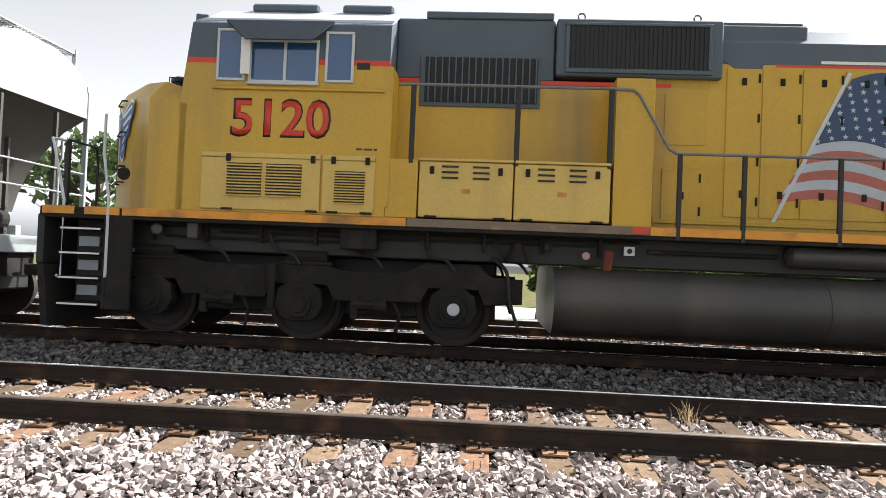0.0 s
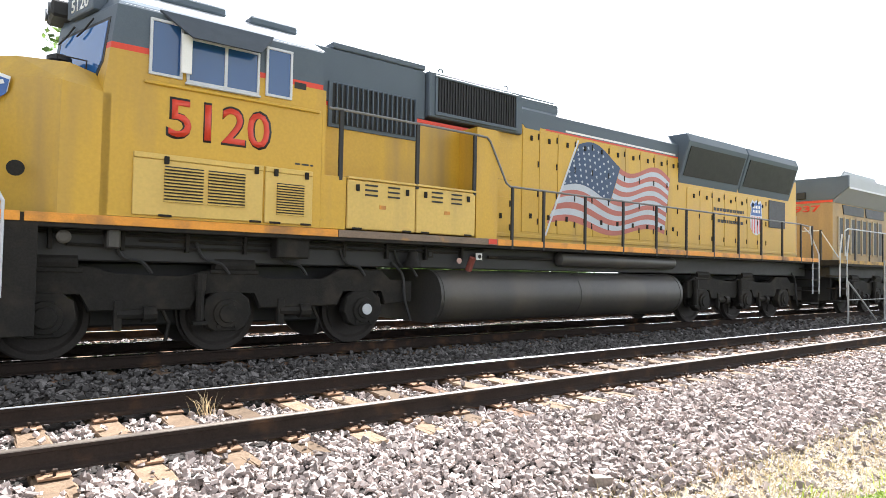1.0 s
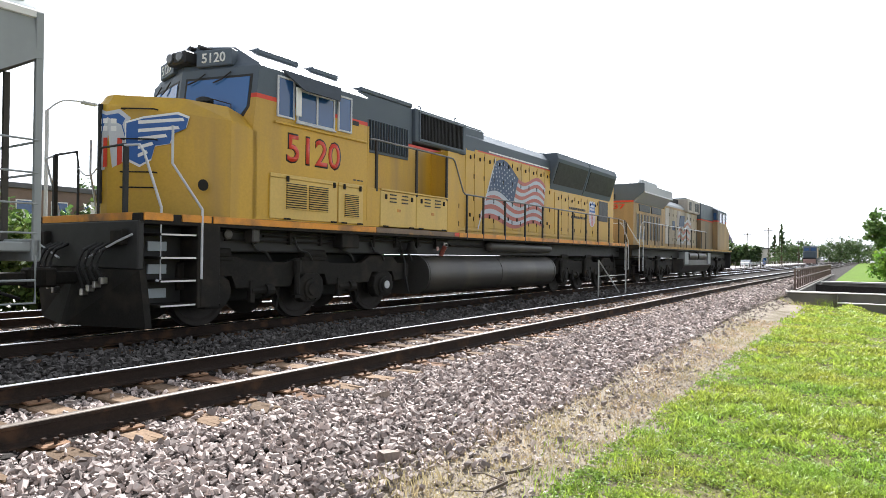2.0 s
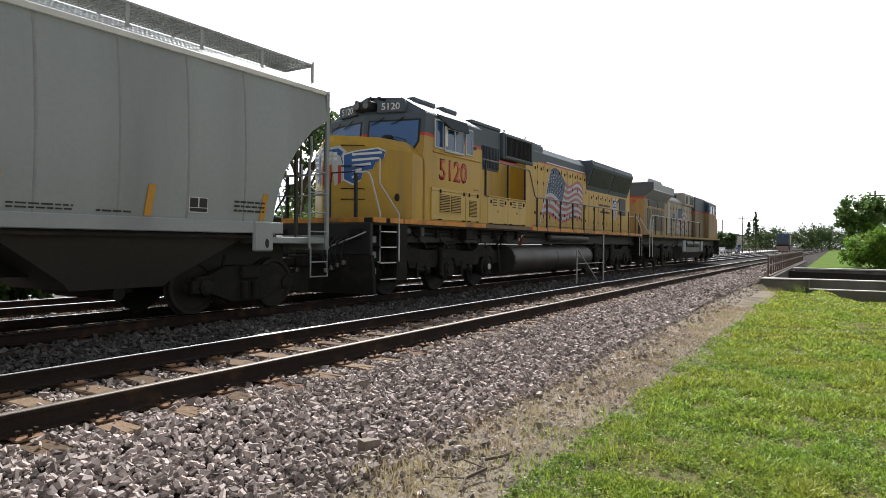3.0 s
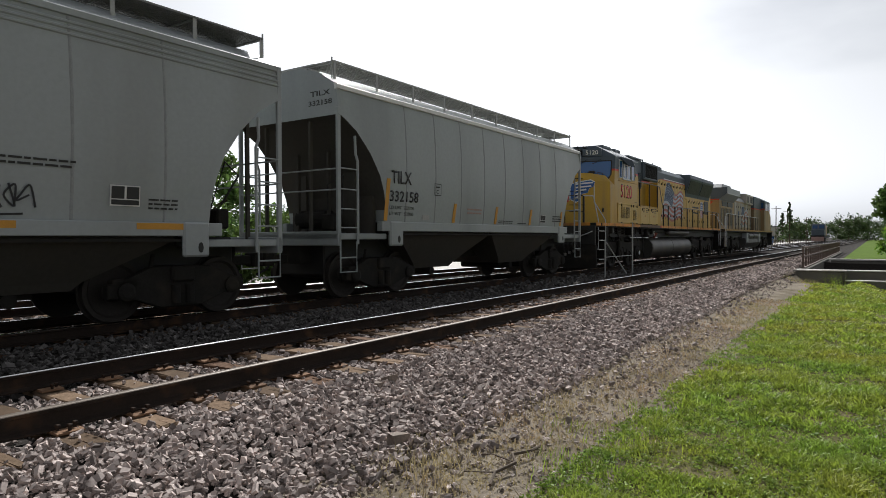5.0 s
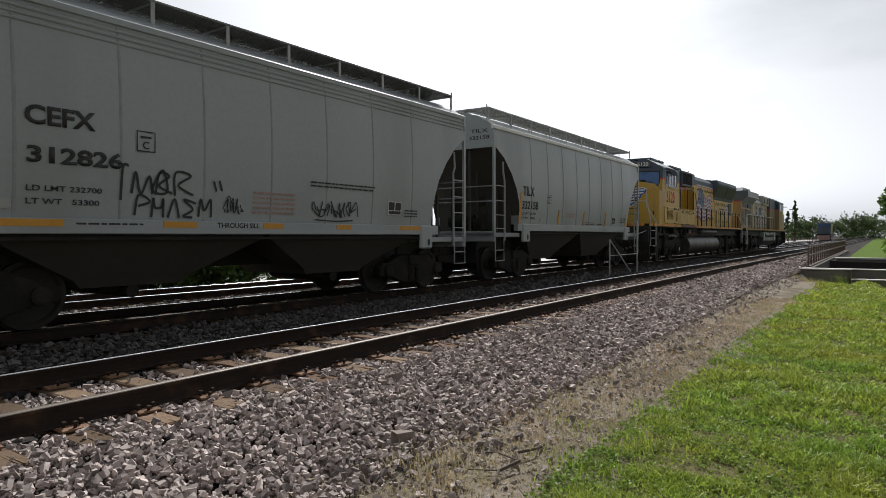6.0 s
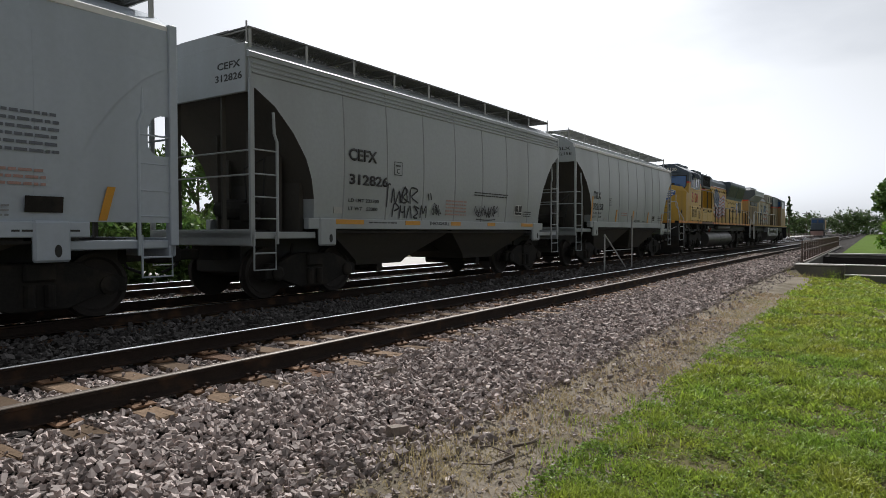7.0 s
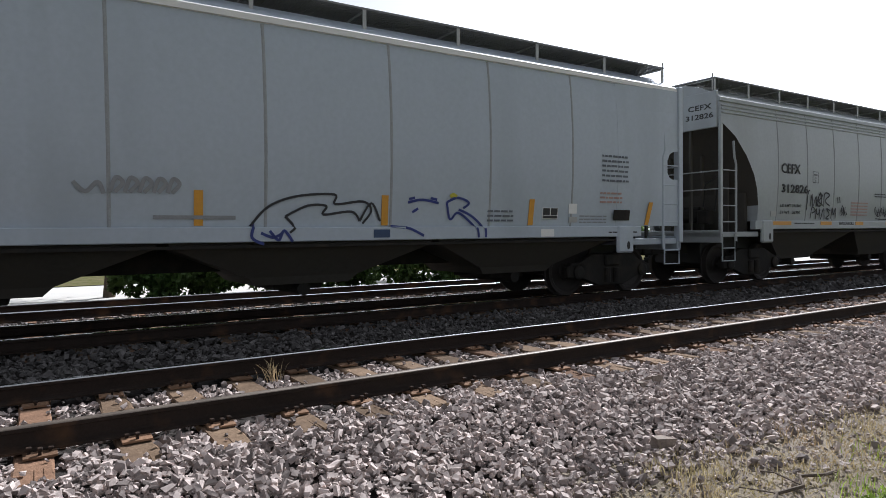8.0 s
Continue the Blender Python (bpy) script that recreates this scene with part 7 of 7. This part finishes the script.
# far along the line
for i, (x, y, h, sp) in enumerate(((150, 26, 7.5, 4), (165, 30, 8.5, 5), (185, 34, 9, 5), (150, 21, 6, 3), (230, 40, 9, 6), (260, 34, 8, 6), (300, 8, 13, 8), (330, 2, 14, 9), (300, 22, 12, 8), (380, -8, 12, 10), (360, -22, 12, 10), (320, -34, 11, 9), (280, -40, 10, 9), (420, 16, 14, 12), (430, 40, 14, 12))):
    tree(x, y, h * 0.72, sp, 90 + i, "hazy green tree far along the line", 60, 44, 0.8, 0.03, LEAF_FAR, trunk=True)
spire_tree(205, 19.5, 12.0, 2.6, 3)
spire_tree(212, 22.0, 9.0, 2.4, 4)
# beyond the creek
tree(60.0, -3.6, 2.75, 3.1, 130, "large spreading green bush on the lawn", 150, 170, 0.22, 0.04, LEAF_BUSH, trunk=True, name="bush", squash=1.0)
tree(58.0, -7.0, 2.6, 3.0, 131, "large spreading green bush on the lawn", 90, 110, 0.22, 0.05, LEAF_BUSH, trunk=True, name="bush")
tree(86.0, -2.6, 7.2, 2.7, 132, "tall loose-crowned tree beyond the creek", 70, 70, 0.4, 0.42)
tree(92.0, -9.5, 8.4, 4.0, 133, "tall loose-crowned tree beyond the creek", 60, 60, 0.4, 0.4)
tuft(31.8, 1.35, 120, 0.7, 0.22, GRASS, "tall green weed by the concrete wall", 300)
for i in range(8):
    tuft(27.0 + 0.7 * i, 2.3 - 0.12 * i, 60, 0.28, 0.3, GRASS if i % 2 else DRY, "rough weeds on the bank by the wall", 310 + i)


def litter():
    """Dry straw lying on the soil strip and creeping into the gravel."""
    rnd = np.random.default_rng(77)
    n = 9000
    x = 2.2 + 16 * rnd.random(n) ** 1.6
    y = 2.15 + rnd.normal(0, 0.30, n)
    v, f = blades(rnd, x, y, rnd.uniform(0.008, 0.045, n), np.full(n, 0.005) * (1 + x / 6), 2.5)
    tagged(new("dry_litter", tri_mesh("dry_litter", v, f, DRY)), "dry straw litter on the soil strip", "litter", kind="stuff")


litter()

# ---- built things ----
def creek_walls():
    # wall faces carry shade in their colour; most copings are pale
    block = tagged(part("abutment", box(B(), 32.3, 33.2, 0.95, 3.02, -2.6, -0.30, 0.03), CONCRETE), "weathered concrete end block of the railway bridge, darkened as shade", "abutment", kind="structure")
    part("coping", box(B(), 32.26, 33.2, 0.92, 3.05, -0.30, -0.26, 0.012), CONCRETE, block)
    w = tagged(part("retaining_wall", box(B(), 33.3, 33.75, -16, 2.95, -2.8, -0.30, 0.02), CONCRETE), "grey concrete retaining wall along the creek", "wall", "creek walls", "structure")
    part("coping", box(B(), 33.22, 33.83, -16, 3.0, -0.30, -0.26, 0.01), CONCRETE_ROAD, w)
    w2 = tagged(part("retaining_wall", box(B(), 31.9, 32.25, -16, 0.92, -2.0, -0.66, 0.02), CONCRETE), "low grey concrete wall on the bank", "wall", "creek walls", "structure")
    part("coping", box(B(), 31.85, 32.3, -16, 0.94, -0.66, -0.62, 0.01), CONCRETE_ROAD, w2)
    w3 = tagged(part("retaining_wall", box(B(), 47.6, 48.1, -25, 2.2, -2.8, -0.28, 0.02), CONCRETE), "grey concrete wall on the creek's far bank", "wall", "creek walls", "structure")
    part("coping", box(B(), 47.5, 48.2, -25, 2.3, -0.28, -0.18, 0.015), CONCRETE_ROAD, w3)
    tagged(part("abutment", box(B(), 33.4, 78, 2.55, 3.02, -2.6, -0.32, 0.03), CONCRETE), "concrete edge of the railway bridge, darkened as shade", "abutment", kind="structure")


creek_walls()


def bridge_railing():
    R = empty("bridge_railing", pose(35.9, 2.82, -0.33), "weathered brown railing along the railway bridge", "railing")
    n, step = 14, 3.15
    first = None
    for k in range(n):
        if first is None:
            first = part("post", box(B(), -0.04, 0.04, -0.04, 0.04, 0, 1.04, 0.008), RAILING, R)
        else:
            shared("post", first, R, pose(k * step, 0, 0))
        if k:
            shared("post", first, R, pose((k - 0.5) * step, 0, 0))
    for z in (0.98, 0.52):
        part("rail", box(B(), -0.1, (n - 1) * step + 0.1, -0.045, 0.045, z, z + 0.085, 0.012), RAILING, R)
    part("kerb", box(B(), -0.1, (n - 1) * step + 0.1, -0.09, 0.09, 0.0, 0.07, 0.01), RAILING, R)


bridge_railing()


def track_stand():
    z = ground_height(22, 7.6)
    S = empty("track_stand", pose(21.4, 7.62, z), "thin grey steel frame with a diagonal brace", "stand")
    part("post", tube(B(), [(0, 0, 0), (0, 0, 1.30)], 0.028, 8), GALV, S)
    part("post", tube(B(), [(3.0, 0, 0), (3.0, 0, 2.0)], 0.028, 8), GALV, S)
    part("brace", tube(B(), [(0, 0, 1.30), (2.4, 0, 0.02)], 0.024, 8), GALV, S)
    part("bar", tube(B(), [(0, 0, 0.75), (3.0, 0, 0.75)], 0.014, 6), GALV, S)


track_stand()


def wire_fence():
    F = empty("wire_fence", pose(58, 12.0 - 0.6, -0.21), "low dark wire fence between the tracks", "fence")
    first = None
    for k in range(34):
        if first is None:
            first = part("post", tube(B(), [(0, 0, 0), (0, 0, 1.1)], 0.03, 6), RAILING, F)
        else:
            shared("post", first, F, pose(k * 3.0, -0.0105 * 3.0 * k, 0))
    for z in (0.35, 0.7, 1.05):
        part("wire", tube(B(), [(0, 0, z), (99, -1.04, z)], 0.012, 5), RAILING, F)


wire_fence()


def house(x0, x1, y0, y1, h, wall, roof, label, windows, flat=False):
    Hs = empty("house", pose(x0, y0, ground_height(x0, y0)), label, "house", "buildings in the distance")
    w, d = x1 - x0, y1 - y0
    part("wall", box(B(), 0, w, 0, d, -0.05, h), wall, Hs)
    if flat:
        part("roof", box(B(), -0.2, w + 0.2, -0.2, d + 0.2, h, h + 0.35, 0.03), roof, Hs)
    else:
        part("roof", prism(B(), [(-0.4, h), (d / 2, h + 0.28 * d), (d + 0.4, h), (d + 0.4, h + 0.18), (d / 2, h + 0.28 * d + 0.2), (-0.4, h + 0.18)], -0.4, w + 0.4, axis="x"), roof, Hs)
    n = windows
    for r in range(max(1, int(h // 2.8))):
        for k in range(n):
            a = w * (k + 0.25) / n
            wd = part("window", box(B(), a, a + w * 0.5 / n, -0.05, 0.0, 0.9 + r * 2.8, 2.1 + r * 2.8, 0.01), WHITE, Hs)
            part("pane", box(B(), a + 0.06, a + w * 0.5 / n - 0.06, -0.06, -0.02, 0.98 + r * 2.8, 2.02 + r * 2.8), WINDOW, wd)
    for k in range(max(1, n // 2)):
        wd = part("window", box(B(), -0.05, 0.0, d * (k + 0.3) / max(1, n // 2), d * (k + 0.6) / max(1, n // 2), 0.9, 2.1), WHITE, Hs)
        part("pane", box(B(), -0.06, -0.02, d * (k + 0.33) / max(1, n // 2), d * (k + 0.57) / max(1, n // 2), 0.98, 2.02), WINDOW, wd)
    return Hs


BRICK = surface("brown_brick", (0.22, 0.16, 0.13), 0.9, scale=2, vary=0.2, fine=20, bump=0.2)
SIDING = surface("pale_siding", (0.55, 0.53, 0.50), 0.8, scale=1, vary=0.1, bump=0.05)
SHINGLE = surface("grey_shingle", (0.13, 0.13, 0.14), 0.9, scale=3, vary=0.2, bump=0.2)
PURPLE = surface("slate_violet", (0.12, 0.09, 0.16), 0.7, scale=3, vary=0.2, bump=0.1)
house(16.5, 25.0, 45, 53, 5.6, BRICK, SHINGLE, "brown brick two-storey building with a flat roof", 4, True)
house(-26, -14, 50, 60, 3.4, SIDING, SHINGLE, "pale low house behind the lane", 3)
house(175, 190, 36, 44, 4.0, SIDING, SHINGLE, "pale low building far along the line", 4, True)
house(240, 262, 26, 34, 5.0, SIDING, SHINGLE, "pale low building far along the line", 5, True)
house(340, 372, -16, -6, 7.0, SIDING, ROOF_TOP, "wide pale building far along the line", 6, True)


def church():
    C = empty("church_steeple", pose(246, 41, ground_height(246, 41)), "pointed violet-slate church steeple far away", "steeple")
    part("tower", box(B(), -2, 2, -2, 2, 0, 7.0, 0.05), BRICK, C)
    bm = B()
    base = [bm.verts.new((a * 2.3, b * 2.3, 7.0)) for a, b in ((-1, -1), (1, -1), (1, 1), (-1, 1))]
    tip = bm.verts.new((0, 0, 13.0))
    bm.faces.new(base)
    for i in range(4):
        bm.faces.new((base[i], base[(i + 1) % 4], tip))
    part("spire", bm, PURPLE, C)


church()


def pole(x, y, h, label, arm=None):
    L = empty("street_lamp" if arm else "utility_pole", pose(x, y, ground_height(x, y)), label, "lamp post" if arm else "pole", "poles")
    bm = tube(B(), [(0, 0, 0), (0, 0, h * 0.5), (0, 0, h)], h * 0.011, 8)
    part("pole", bm, GALV if arm else BARK, L)
    if arm:
        pts = curve_points([(0, h), (arm * 0.4, h + 0.55), (arm, h + 0.7)])
        part("arm", tube(B(), [(a, 0, b) for a, b in pts], 0.04, 6), GALV, L)
        part("lamp_head", box(B(), arm - 0.1, arm + 0.6, -0.14, 0.14, h + 0.60, h + 0.76, 0.04), GALV, L)
    else:
        part("crossarm", box(B(), -0.06, 0.06, -1.1, 1.1, h - 0.7, h - 0.55), BARK, L)


pole(14.2, 30.5, 7.9, "tall curved-arm grey street lamp", 1.6)
pole(100, -4.4, 9.0, "dark wooden utility pole beyond the creek")
for x, y, h in ((170, 19, 9), (215, 21, 10), (235, 17.5, 8), (195, 27, 9)):
    pole(x, y, h, "thin utility pole far along the line")


def red_sign():
    S = empty("sign_post", pose(11.3, 20.8, ground_height(11.3, 20.8)), "white post with a red and white notice board", "sign")
    part("post", box(B(), -0.04, 0.04, -0.04, 0.04, 0, 3.2), WHITE, S)
    part("board", box(B(), -0.35, 0.35, -0.07, -0.04, 2.15, 2.75), RED, S)
    part("board", box(B(), -0.28, 0.28, -0.07, -0.04, 2.78, 3.2), WHITE, S)
    bars("notice_bar", -0.25, 0.25, 2.3, 2.6, 2, -0.07, WHITE, S, 8)


red_sign()


def far_train():
    """A dark locomotive standing on the far track, seen end-on a long way off."""
    x = 186
    T = empty("parked_locomotive", pose(x, track_y(Y3, x), 0), "dark blue-grey locomotive standing far along the line", "locomotive")
    part("deck", box(B(), 0, 20, -1.5, 1.5, 1.0, 1.6), BLACK, T)
    part("nose", box(B(), 0.6, 2.4, -1.4, 1.4, 1.6, 3.2, 0.1), GREY_ROOF, T)
    cab = part("cab", box(B(), 2.4, 5.0, -1.5, 1.5, 1.6, 4.6, 0.15), GREY_ROOF, T)
    for s in (-1, 1):
        part("windscreen", box(B(), 2.36, 2.40, min(s * 0.15, s * 1.25), max(s * 0.15, s * 1.25), 3.4, 4.2), WINDOW, cab)
    part("hood", box(B(), 5.0, 19.5, -1.0, 1.0, 1.6, 4.4, 0.1), TAN, T)
    part("pilot", box(B(), -0.1, 0.1, -1.4, 1.4, 0.2, 1.3), RED_MARK, T, "dull red pilot")
    for xx in (2.0, 4.0, 6.0, 14, 16, 18):
        bm = B()
        for s in (-1, 1):
            lathe_y(bm, xx, 0.5, [(s * 0.70, 0.5), (s * 0.83, 0.5)], 16)
        part("wheelset", bm, WHEEL, T)


far_train()


def parked_cars():
    for i, (x, y, col) in enumerate(((150, 18.8, WHITE), (158, 19.2, BLUE), (143, 20.0, SILVER), (300, -3, WHITE))):
        C = empty("parked_car", pose(x, y, ground_height(x, y)), "small parked car far along the line", "car", "parked cars")
        part("body", prism(B(), [(-2.1, 0.3), (-2.1, 0.8), (-1.2, 0.9), (-0.7, 1.4), (0.9, 1.4), (1.5, 0.9), (2.1, 0.8), (2.1, 0.3)], -0.85, 0.85, bevel=0.06), col, C)
        part("glass", prism(B(), [(-1.05, 0.95), (-0.65, 1.34), (0.85, 1.34), (1.3, 0.95)], -0.87, 0.87), WINDOW, C)
        for xx in (-1.3, 1.3):
            for s in (-1, 1):
                part("wheel", lathe_y(B(), xx, 0.32, [(s * 0.7, 0.32), (s * 0.88, 0.32)], 14), BLACK, C)


parked_cars()

def motions():
    times = [t for t, _ in RUN]
    for ob, xc in TRAIN:
        walk(ob, [(t, place_on_track(xc + rolled(t))) for t in times])
    turning = [k * 0.1 for k in range(81)]
    for w, x, r in AXLES:
        base = w.matrix_basis.translation.copy()
        walk(w, [(t, Matrix.Translation(base) @ Matrix.Rotation(rolled(t) / r, 4, "Y")) for t in turning])


motions()
